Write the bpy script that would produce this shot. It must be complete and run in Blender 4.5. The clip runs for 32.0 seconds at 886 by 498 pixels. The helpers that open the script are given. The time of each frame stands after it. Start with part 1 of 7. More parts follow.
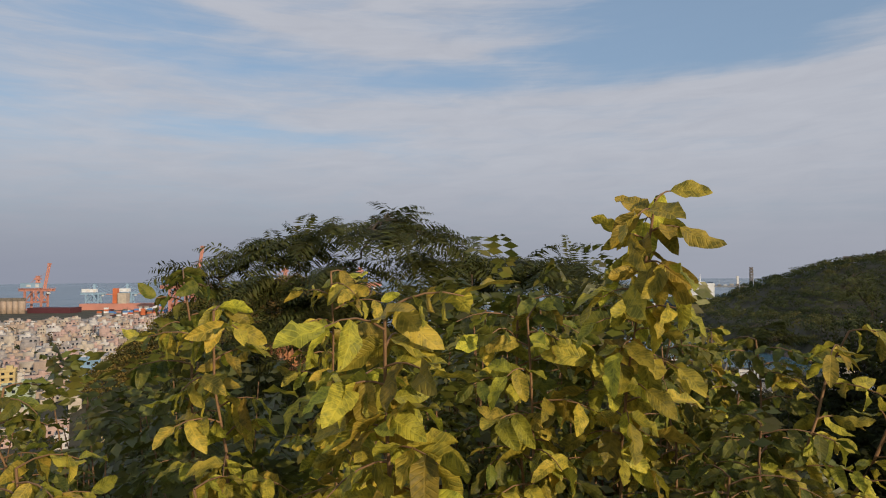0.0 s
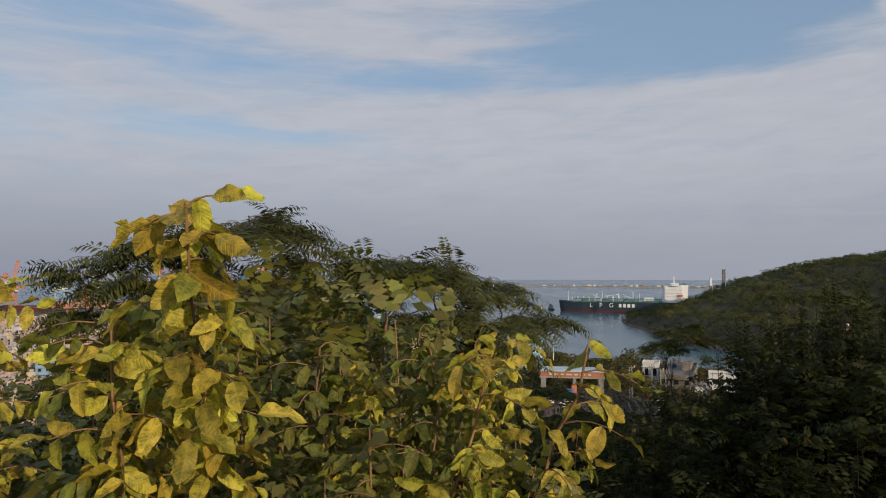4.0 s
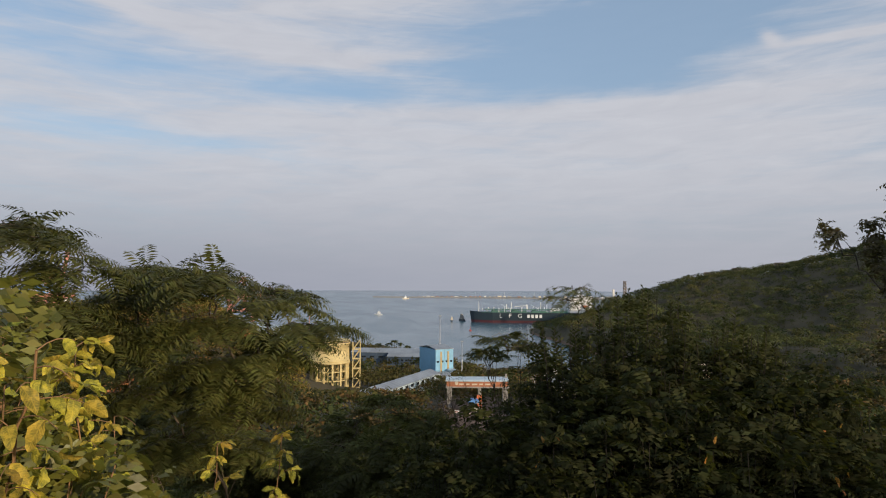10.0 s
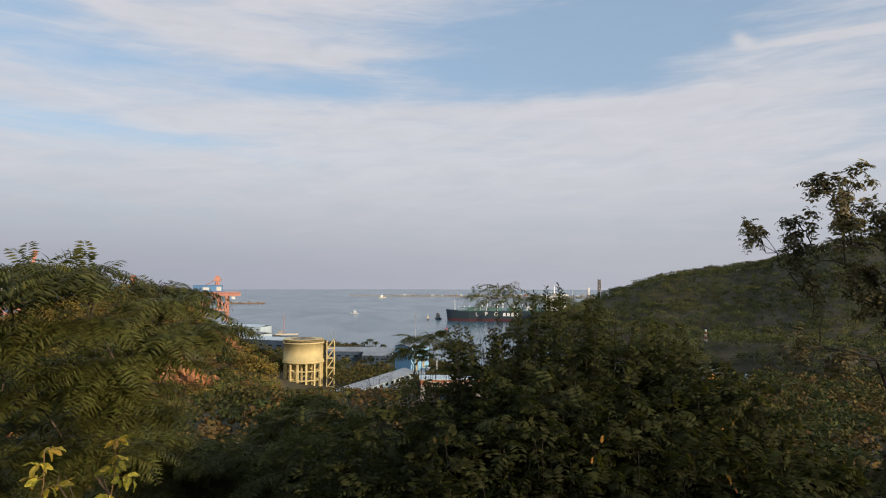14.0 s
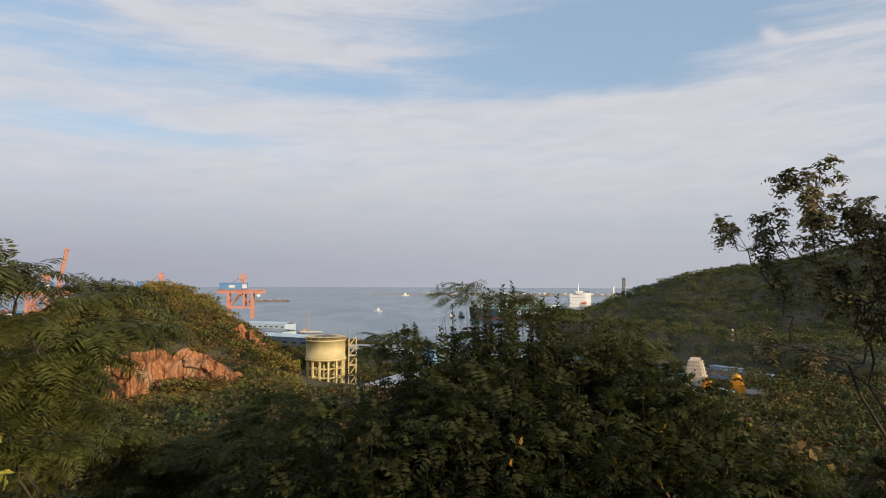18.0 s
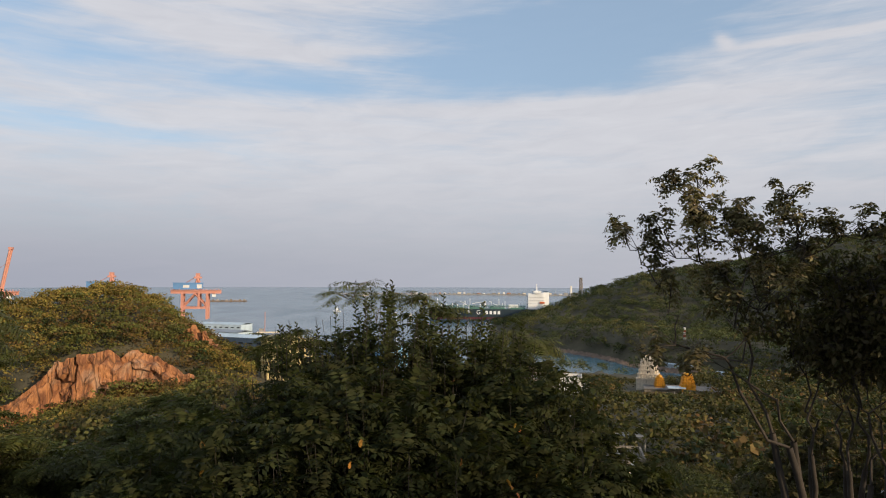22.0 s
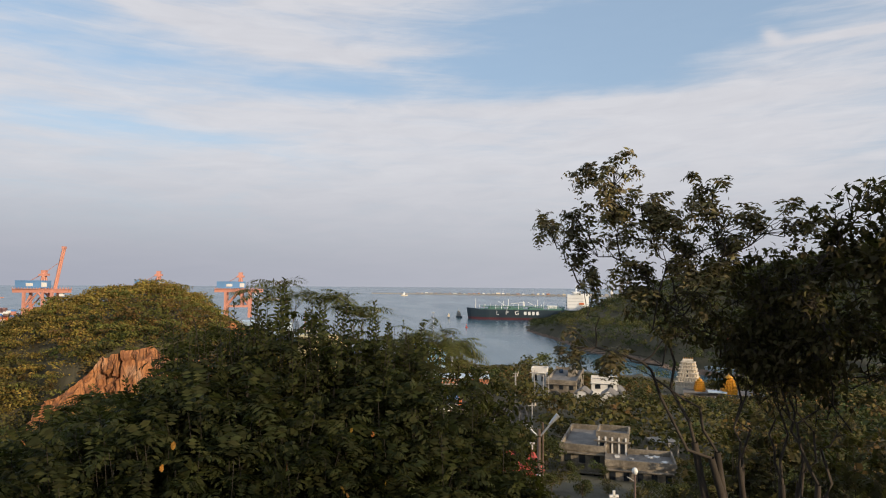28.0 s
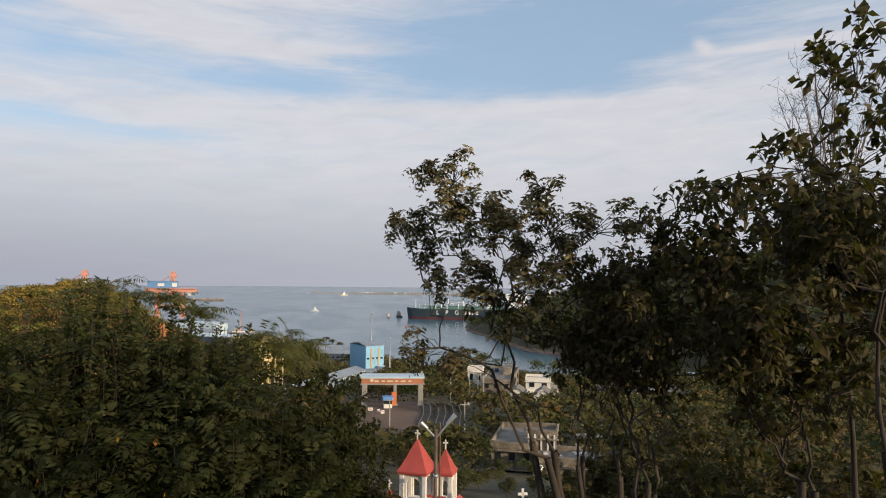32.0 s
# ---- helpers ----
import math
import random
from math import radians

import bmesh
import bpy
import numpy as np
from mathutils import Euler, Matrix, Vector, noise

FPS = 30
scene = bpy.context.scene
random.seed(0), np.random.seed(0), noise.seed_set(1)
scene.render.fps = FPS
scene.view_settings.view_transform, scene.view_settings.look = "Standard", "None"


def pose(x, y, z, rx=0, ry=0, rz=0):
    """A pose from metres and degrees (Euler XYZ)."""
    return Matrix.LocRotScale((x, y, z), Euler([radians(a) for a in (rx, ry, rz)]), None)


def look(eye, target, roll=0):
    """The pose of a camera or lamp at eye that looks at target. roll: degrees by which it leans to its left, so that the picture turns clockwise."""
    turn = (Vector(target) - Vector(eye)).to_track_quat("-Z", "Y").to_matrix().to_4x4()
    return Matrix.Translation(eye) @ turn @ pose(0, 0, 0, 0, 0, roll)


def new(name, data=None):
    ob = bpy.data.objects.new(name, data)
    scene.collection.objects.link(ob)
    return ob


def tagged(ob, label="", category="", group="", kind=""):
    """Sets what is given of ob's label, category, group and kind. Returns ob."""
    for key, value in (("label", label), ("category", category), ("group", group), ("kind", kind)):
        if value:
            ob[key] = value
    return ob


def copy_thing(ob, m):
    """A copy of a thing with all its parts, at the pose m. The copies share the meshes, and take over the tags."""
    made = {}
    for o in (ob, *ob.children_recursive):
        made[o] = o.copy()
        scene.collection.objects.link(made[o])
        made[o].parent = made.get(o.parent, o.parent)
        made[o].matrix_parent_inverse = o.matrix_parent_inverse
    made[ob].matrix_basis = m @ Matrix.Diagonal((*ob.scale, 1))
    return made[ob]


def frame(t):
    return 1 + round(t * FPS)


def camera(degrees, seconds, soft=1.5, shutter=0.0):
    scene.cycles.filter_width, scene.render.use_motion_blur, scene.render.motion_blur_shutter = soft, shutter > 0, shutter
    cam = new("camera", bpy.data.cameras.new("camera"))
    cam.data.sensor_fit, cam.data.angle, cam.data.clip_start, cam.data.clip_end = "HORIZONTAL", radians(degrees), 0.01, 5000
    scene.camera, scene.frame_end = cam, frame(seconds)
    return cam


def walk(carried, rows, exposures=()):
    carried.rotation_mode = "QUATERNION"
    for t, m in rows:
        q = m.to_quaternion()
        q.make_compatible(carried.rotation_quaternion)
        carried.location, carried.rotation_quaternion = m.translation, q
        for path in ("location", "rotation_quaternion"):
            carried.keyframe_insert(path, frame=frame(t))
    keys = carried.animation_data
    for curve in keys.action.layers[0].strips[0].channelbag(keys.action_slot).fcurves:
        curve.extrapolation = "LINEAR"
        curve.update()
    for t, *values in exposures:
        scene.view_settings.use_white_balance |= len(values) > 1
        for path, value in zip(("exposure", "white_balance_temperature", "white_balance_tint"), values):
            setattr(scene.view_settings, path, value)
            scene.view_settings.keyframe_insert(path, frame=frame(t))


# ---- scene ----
cam = camera(68.41, 32.0, soft=1.1)
PATH = [
    (0, (0.121, 0.308, 80.02), (-0.014, 2.303, 80.087), -0.4),
    (0.5, (0.3, 0.325, 80.018), (0.079, 2.311, 80.086), -0.3),
    (1, (0.415, 0.375, 80.02), (0.193, 2.362, 80.084), -0.2),
    (1.5, (0.512, 0.388, 80.024), (0.317, 2.378, 80.088), -0.1),
    (2, (0.618, 0.376, 80.028), (0.45, 2.367, 80.097), -0.1),
    (2.5, (0.735, 0.378, 80.03), (0.547, 2.368, 80.101), -0.1),
    (3, (0.846, 0.408, 80.03), (0.662, 2.399, 80.096), -0.1),
    (3.5, (0.945, 0.448, 80.035), (0.801, 2.442, 80.099), -0.1),
    (4, (1.056, 0.43, 80.035), (0.989, 2.428, 80.102), 0.0),
    (4.5, (1.165, 0.39, 80.03), (1.131, 2.389, 80.101), 0.0),
    (6.5, (1.589, 0.161, 79.984), (1.692, 2.157, 80.059), -0.1),
    (7, (1.732, 0.175, 80.001), (1.842, 2.17, 80.08), 0.0),
    (7.5, (1.853, 0.193, 79.999), (1.987, 2.187, 80.08), 0.1),
    (8, (1.95, 0.229, 80.005), (2.113, 2.22, 80.1), 0.3),
    (8.5, (2.077, 0.205, 80.002), (2.248, 2.195, 80.106), 0.1),
    (9, (2.187, 0.166, 80.012), (2.344, 2.157, 80.12), 0.2),
    (9.5, (2.29, 0.183, 80.003), (2.462, 2.173, 80.106), 0.2),
    (10, (2.404, 0.246, 80.007), (2.603, 2.233, 80.108), 0.2),
    (10.5, (2.517, 0.233, 80.008), (2.739, 2.218, 80.111), 0.1),
    (11, (2.645, 0.2, 80.014), (2.854, 2.186, 80.12), 0.1),
    (11.5, (2.757, 0.222, 80.0), (2.968, 2.208, 80.103), 0.2),
    (12, (2.85, 0.27, 79.997), (3.079, 2.254, 80.095), 0.3),
    (12.5, (2.937, 0.284, 80.0), (3.191, 2.265, 80.1), 0.4),
    (13, (3.05, 0.252, 80.003), (3.321, 2.231, 80.106), 0.1),
    (13.5, (3.173, 0.277, 80.001), (3.437, 2.257, 80.104), 0.1),
    (14, (3.258, 0.293, 80.0), (3.528, 2.272, 80.097), 0.1),
    (14.5, (3.41, 0.327, 79.999), (3.685, 2.306, 80.1), 0.2),
    (16.5, (3.856, 0.333, 80.011), (4.017, 2.324, 80.107), 0.2),
    (17, (3.989, 0.296, 80.007), (4.156, 2.287, 80.108), 0.1),
    (17.5, (4.102, 0.291, 80.0), (4.276, 2.281, 80.096), 0.2),
    (18, (4.221, 0.273, 80.002), (4.419, 2.261, 80.093), 0.2),
    (18.5, (4.322, 0.255, 79.999), (4.546, 2.24, 80.094), 0.2),
    (19, (4.48, 0.236, 79.995), (4.727, 2.218, 80.092), 0.1),
    (19.5, (4.613, 0.248, 79.987), (4.882, 2.228, 80.082), 0.2),
    (20, (4.728, 0.264, 79.981), (5.022, 2.241, 80.073), 0.2),
    (20.5, (4.856, 0.277, 79.984), (5.174, 2.249, 80.077), 0.2),
    (21, (5.016, 0.265, 79.988), (5.33, 2.237, 80.085), 0.0),
    (21.5, (5.155, 0.266, 79.987), (5.465, 2.24, 80.081), 0.1),
    (22, (5.283, 0.272, 79.994), (5.602, 2.245, 80.085), 0.2),
    (22.5, (5.404, 0.298, 79.993), (5.746, 2.266, 80.085), 0.3),
    (23, (5.56, 0.304, 79.997), (5.915, 2.27, 80.091), 0.2),
    (23.5, (5.716, 0.321, 79.997), (6.048, 2.29, 80.091), 0.1),
    (24, (5.88, 0.352, 79.992), (6.227, 2.319, 80.082), 0.2),
    (24.5, (6.013, 0.34, 79.995), (6.382, 2.304, 80.086), 0.2),
    (26.5, (6.675, 0.278, 79.984), (6.957, 2.256, 80.077), 0.3),
    (27, (6.848, 0.288, 79.982), (7.034, 2.277, 80.077), 0.4),
    (27.5, (7.019, 0.316, 79.974), (7.201, 2.305, 80.068), 0.4),
    (28, (7.171, 0.322, 79.979), (7.37, 2.31, 80.07), 0.5),
    (28.5, (7.34, 0.298, 79.979), (7.563, 2.284, 80.071), 0.4),
    (29, (7.529, 0.288, 79.981), (7.755, 2.273, 80.076), 0.4),
    (29.5, (7.716, 0.304, 79.973), (7.967, 2.286, 80.065), 0.5),
    (30, (7.885, 0.332, 79.979), (8.159, 2.311, 80.069), 0.5),
    (30.5, (8.101, 0.348, 79.978), (8.408, 2.323, 80.07), 0.6),
    (31, (8.286, 0.351, 79.981), (8.616, 2.321, 80.073), 0.6),
    (31.5, (8.445, 0.357, 79.978), (8.799, 2.323, 80.07), 0.6),
    (32, (8.577, 0.363, 79.982), (8.954, 2.325, 80.074), 0.6),
]

EXPOSURES = [(0, -0.38, 6200, 10), (3, -0.4, 6200, 10), (4.5, -0.38, 6250, 10), (6.5, -0.27, 6300, 10), (9, -0.2, 6350, 10), (13, -0.03, 6450, 10), (20, 0.02, 6500, 10), (32, 0.08, 6550, 10)]
walk(cam, [(t, look(e, g, r)) for t, e, g, r in PATH], EXPOSURES)

# ---- light ----
SUN_AZ, SUN_EL = 140.0, 15.0   # degrees clockwise from +y, and above the level
TO_SUN = Vector((math.sin(radians(SUN_AZ)) * math.cos(radians(SUN_EL)), math.cos(radians(SUN_AZ)) * math.cos(radians(SUN_EL)), math.sin(radians(SUN_EL))))
lamp = bpy.data.lights.new("sun", "SUN")
lamp.energy, lamp.angle, lamp.color = 4.0, radians(0.6), (1.0, 0.80, 0.56)
new("sun", lamp).matrix_world = look((0, 0, 120), (-TO_SUN.x, -TO_SUN.y, 120 - TO_SUN.z))


class Nodes:
    """Small wrapper to wire shader nodes."""
    def __init__(self, tree):
        self.t, self.n, self.l = tree, tree.nodes, tree.links

    def add(self, kind, **sets):
        node = self.n.new(kind)
        for k, v in sets.items():
            setattr(node, k, v)
        return node

    def put(self, sock, v):
        if hasattr(v, "is_linked"):
            self.l.new(v, sock)
        else:
            sock.default_value = v

    def math(self, op, a, b=0.0, clamp=False):
        m = self.add("ShaderNodeMath", operation=op, use_clamp=clamp)
        self.put(m.inputs[0], a)
        self.put(m.inputs[1], b)
        return m.outputs[0]

    def mix(self, f, a, b):
        m = self.add("ShaderNodeMix", data_type="RGBA")
        self.put(m.inputs[0], f)
        self.put(m.inputs[6], a)
        self.put(m.inputs[7], b)
        return m.outputs[2]

    def span(self, v, lo, hi, a=0.0, b=1.0):
        m = self.add("ShaderNodeMapRange", interpolation_type="SMOOTHSTEP")
        for i, q in enumerate((v, lo, hi, a, b)):
            self.put(m.inputs[i], q)
        return m.outputs[0]

    def noise(self, vec, scale, detail=4.0, rough=0.55, distort=0.0):
        m = self.add("ShaderNodeTexNoise")
        if vec is not None:
            self.l.new(vec, m.inputs["Vector"])
        for k, q in (("Scale", scale), ("Detail", detail), ("Roughness", rough), ("Distortion", distort)):
            m.inputs[k].default_value = q
        return m.outputs["Fac"]


def make_world():
    w = bpy.data.worlds.new("sky")
    scene.world = w
    w.use_nodes = True
    N = Nodes(w.node_tree)
    N.n.clear()
    sky = N.add("ShaderNodeTexSky", sky_type="NISHITA", sun_disc=False, sun_elevation=radians(SUN_EL), sun_rotation=radians(SUN_AZ), altitude=60.0, air_density=1.0, dust_density=1.6, ozone_density=1.5)
    tex = N.add("ShaderNodeTexCoord")
    xyz = N.add("ShaderNodeSeparateXYZ")
    N.l.new(tex.outputs["Generated"], xyz.inputs[0])
    az = N.math("MULTIPLY", N.math("ARCTAN2", xyz.outputs[0], xyz.outputs[1]), 57.29578)
    el = N.math("MULTIPLY", N.math("ARCSINE", xyz.outputs[2]), 57.29578)
    flat = N.add("ShaderNodeCombineXYZ")
    N.put(flat.inputs[0], N.math("MULTIPLY", az, 0.05))
    N.put(flat.inputs[1], N.math("ADD", N.math("MULTIPLY", el, 0.26), N.math("MULTIPLY", az, -0.012)))
    wisp = N.noise(flat.outputs[0], 1.15, 7.0, 0.58, 0.9)
    fine = N.noise(flat.outputs[0], 3.4, 6.0, 0.6, 0.6)
    long = N.add("ShaderNodeCombineXYZ")
    N.put(long.inputs[0], N.math("MULTIPLY", az, 0.035))
    N.put(long.inputs[1], N.math("ADD", N.math("MULTIPLY", el, 0.55), N.math("MULTIPLY", az, 0.02)))
    hair = N.noise(long.outputs[0], 2.6, 8.0, 0.62, 1.6)

    def blob(a, e, ra, re, lean):
        """A soft streak of cloud: its middle, its half lengths and its lean, in degrees."""
        c, s = math.cos(radians(lean)), math.sin(radians(lean))
        da, de = N.math("SUBTRACT", az, a), N.math("SUBTRACT", el, e)
        u = N.math("ADD", N.math("MULTIPLY", da, c / ra), N.math("MULTIPLY", de, s / ra))
        v = N.math("ADD", N.math("MULTIPLY", da, -s / re), N.math("MULTIPLY", de, c / re))
        q = N.math("ADD", N.math("MULTIPLY", u, u), N.math("MULTIPLY", v, v))
        return N.math("EXPONENT", N.math("MULTIPLY", q, -1.0))

    cover = None
    for gain, *where in CLOUDS:
        b = N.math("MULTIPLY", blob(*where), gain)
        cover = b if cover is None else N.math("ADD", cover, b)
    deck = N.span(el, 7.0, 15.5, 0.62, 0.34)
    cover = N.math("ADD", cover, deck)
    cover = N.math("ADD", cover, N.math("MULTIPLY", N.math("SUBTRACT", wisp, 0.5), 1.15))
    cover = N.math("ADD", cover, N.math("MULTIPLY", N.math("SUBTRACT", fine, 0.5), 0.5))
    cover = N.math("ADD", cover, N.math("MULTIPLY", N.math("SUBTRACT", hair, 0.5), 0.55))
    cover = N.span(cover, -0.1, 1.0, 0.14, 1.0)
    blue = N.add("ShaderNodeVectorMath", operation="SCALE")
    N.l.new(sky.outputs[0], blue.inputs[0])
    blue.inputs[3].default_value = 0.185
    shade = N.mix(fine, (0.57, 0.565, 0.605, 1), (0.74, 0.73, 0.755, 1))
    tone = N.mix(0.55, blue.outputs[0], (0.29, 0.44, 0.62, 1))
    col = N.mix(N.math("MULTIPLY", cover, 0.9), tone, shade)
    haze = N.span(el, -1.0, 12.0, 1.0, 0.0)
    veil = N.mix(N.span(az, -28.0, 24.0), (0.355, 0.372, 0.445, 1), (0.44, 0.452, 0.512, 1))
    col = N.mix(N.math("MULTIPLY", haze, 0.92), col, veil)
    bg = N.add("ShaderNodeBackground")
    N.l.new(col, bg.inputs[0])
    bg.inputs[1].default_value = 1.0
    out = N.add("ShaderNodeOutputWorld")
    N.l.new(bg.outputs[0], out.inputs[0])


# gain, azimuth, height, half length, half width, lean
STREAKS = [
    (0.4, -14, 20.6, 17, 1.6, -9), (0.75, -13, 19.9, 13, 0.55, -8), (0.4, -3, 18.9, 8, 0.4, 3), (0.5, 2, 19.6, 12, 1.0, 2), (0.5, -6, 24, 16, 3.5, -3), (-0.55, 14, 19.5, 13, 3.0, -2),
    (-0.6, 22, 20.0, 13, 3.8, 4), (0.35, 18, 13.6, 22, 2.4, 1), (0.6, 20, 14.6, 18, 0.8, 0), (0.35, 3, 12.9, 10, 0.6, -6), (0.3, 13, 9.4, 6, 0.35, -8), (0.3, 34, 15, 14, 5.0, 6), (0.35, -12, 13.5, 16, 2.0, -6),
]
PATCHES = [
    (-0.3, -24, 16.5, 7, 1.6, -4), (-0.42, -17.5, 11.6, 9, 0.9, -4), (0.9, 41.5, 18.2, 8, 0.28, 0), (0.7, 32.7, 18.9, 0.5, 0.9, 60),
    (0.45, -30, 15.2, 9, 2.2, -8), (-0.25, -30, 20.5, 7, 2.0, -6), (0.35, 6, 8.0, 40, 4.0, 0), (-0.3, -5, 16.4, 11, 0.8, -3),
]
CLOUDS = STREAKS + PATCHES
make_world()


# ---- materials ----
def material(name, base, rough=0.7, spread=0.25, scale=1.0, fine=12.0, bump=0.15, metal=0.0, leaf=0.0, second=None, island=False, spec=0.5, vary=0.8):
    """A procedural surface: the base colour, varied by coarse and fine noise, and by the piece."""
    m = bpy.data.materials.new(name)
    m.use_nodes = True
    N = Nodes(m.node_tree)
    N.n.clear()
    tex = N.add("ShaderNodeTexCoord")
    coarse = N.noise(tex.outputs["Object"], scale, 3.0)
    grain = N.noise(tex.outputs["Object"], scale * fine, 4.0, 0.65)
    dark = tuple(c * (1 - spread) for c in base) + (1,)
    lite = tuple(min(c * (1 + spread), 0.9) for c in base) + (1,)
    col = N.mix(N.span(coarse, 0.3, 0.7), dark, lite)
    col = N.mix(N.math("MULTIPLY", N.span(grain, 0.35, 0.75), 0.5), col, (second or tuple(c * (1 - 1.6 * spread * 0.6) for c in base)) + (1,))
    if island:
        rnd = N.add("ShaderNodeNewGeometry").outputs["Random Per Island"] if island == "island" else N.add("ShaderNodeObjectInfo").outputs["Random"]
        hsv = N.add("ShaderNodeHueSaturation")
        N.put(hsv.inputs["Hue"], N.math("ADD", N.math("MULTIPLY", rnd, 0.05), 0.475))
        N.put(hsv.inputs["Value"], N.math("ADD", N.math("MULTIPLY", N.math("FRACT", N.math("MULTIPLY", rnd, 7.31)), vary), 1 - vary / 2))
        N.l.new(col, hsv.inputs["Color"])
        col = hsv.outputs[0]
    bs = N.add("ShaderNodeBsdfPrincipled")
    N.put(bs.inputs["Base Color"], col)
    N.put(bs.inputs["Roughness"], N.math("ADD", N.math("MULTIPLY", grain, 0.2), rough - 0.1))
    bs.inputs["Metallic"].default_value = metal
    bs.inputs["Specular IOR Level"].default_value = spec
    if bump:
        bp = N.add("ShaderNodeBump")
        bp.inputs["Strength"].default_value = bump
        bp.inputs["Distance"].default_value = 0.5 / (scale * fine)
        N.l.new(grain, bp.inputs["Height"])
        N.l.new(bp.outputs[0], bs.inputs["Normal"])
    shader = bs.outputs[0]
    if leaf:
        tr = N.add("ShaderNodeBsdfTranslucent")
        N.put(tr.inputs[0], N.mix(0.35, col, (0.30, 0.34, 0.04, 1)))
        mx = N.add("ShaderNodeMixShader")
        mx.inputs[0].default_value = leaf
        N.l.new(bs.outputs[0], mx.inputs[1])
        N.l.new(tr.outputs[0], mx.inputs[2])
        shader = mx.outputs[0]
    out = N.add("ShaderNodeOutputMaterial")
    N.l.new(shader, out.inputs[0])
    return m


def water_material():
    m = material("sea_water", (0.044, 0.115, 0.155), 0.22, 0.12, 0.004, 6.0, 0.0, spec=0.45)
    N = Nodes(m.node_tree)
    bs = [n for n in N.n if n.type == "BSDF_PRINCIPLED"][0]
    tex = N.add("ShaderNodeTexCoord")
    mp = N.add("ShaderNodeMapping")
    mp.inputs["Scale"].default_value = (0.5, 0.16, 1)
    N.l.new(tex.outputs["Object"], mp.inputs[0])
    a = N.noise(mp.outputs[0], 0.35, 6.0, 0.65)
    b = N.noise(mp.outputs[0], 0.03, 3.0, 0.5, 0.8)
    bp = N.add("ShaderNodeBump")
    bp.inputs["Strength"].default_value = 0.02
    bp.inputs["Distance"].default_value = 0.3
    N.l.new(a, bp.inputs["Height"])
    N.l.new(bp.outputs[0], bs.inputs["Normal"])
    N.put(bs.inputs["Roughness"], N.span(b, 0.35, 0.7, 0.19, 0.25))
    return m


M_SEA = water_material()
M_SOIL = material("hill_soil", (0.075, 0.062, 0.035), 0.95, 0.35, 0.05, 30.0, 0.5, second=(0.05, 0.055, 0.02))


# ---- helpers for meshes ----
def raw_mesh(name, verts, faces, mat, smooth=False):
    me = bpy.data.meshes.new(name)
    me.from_pydata([tuple(v) for v in verts] if not isinstance(verts, np.ndarray) else verts.tolist(), [], faces if isinstance(faces, list) else faces.tolist())
    me.materials.append(mat)
    if smooth:
        me.polygons.foreach_set("use_smooth", [True] * len(me.polygons))
    me.update()
    return me


def smooth01(v, lo, hi):
    q = np.clip((v - lo) / (hi - lo), 0, 1)
    return q * q * (3 - 2 * q)


# ---- the land ----
SEA = 14.0
COAST_AZ = [-180, -60, -40, -25, -13, -9, 0, 6, 10, 20, 30, 38, 50, 90, 180]
COAST_R = [1500, 1500, 1400, 1250, 1150, 840, 680, 560, 490, 448, 448, 400, 390, 700, 1500]


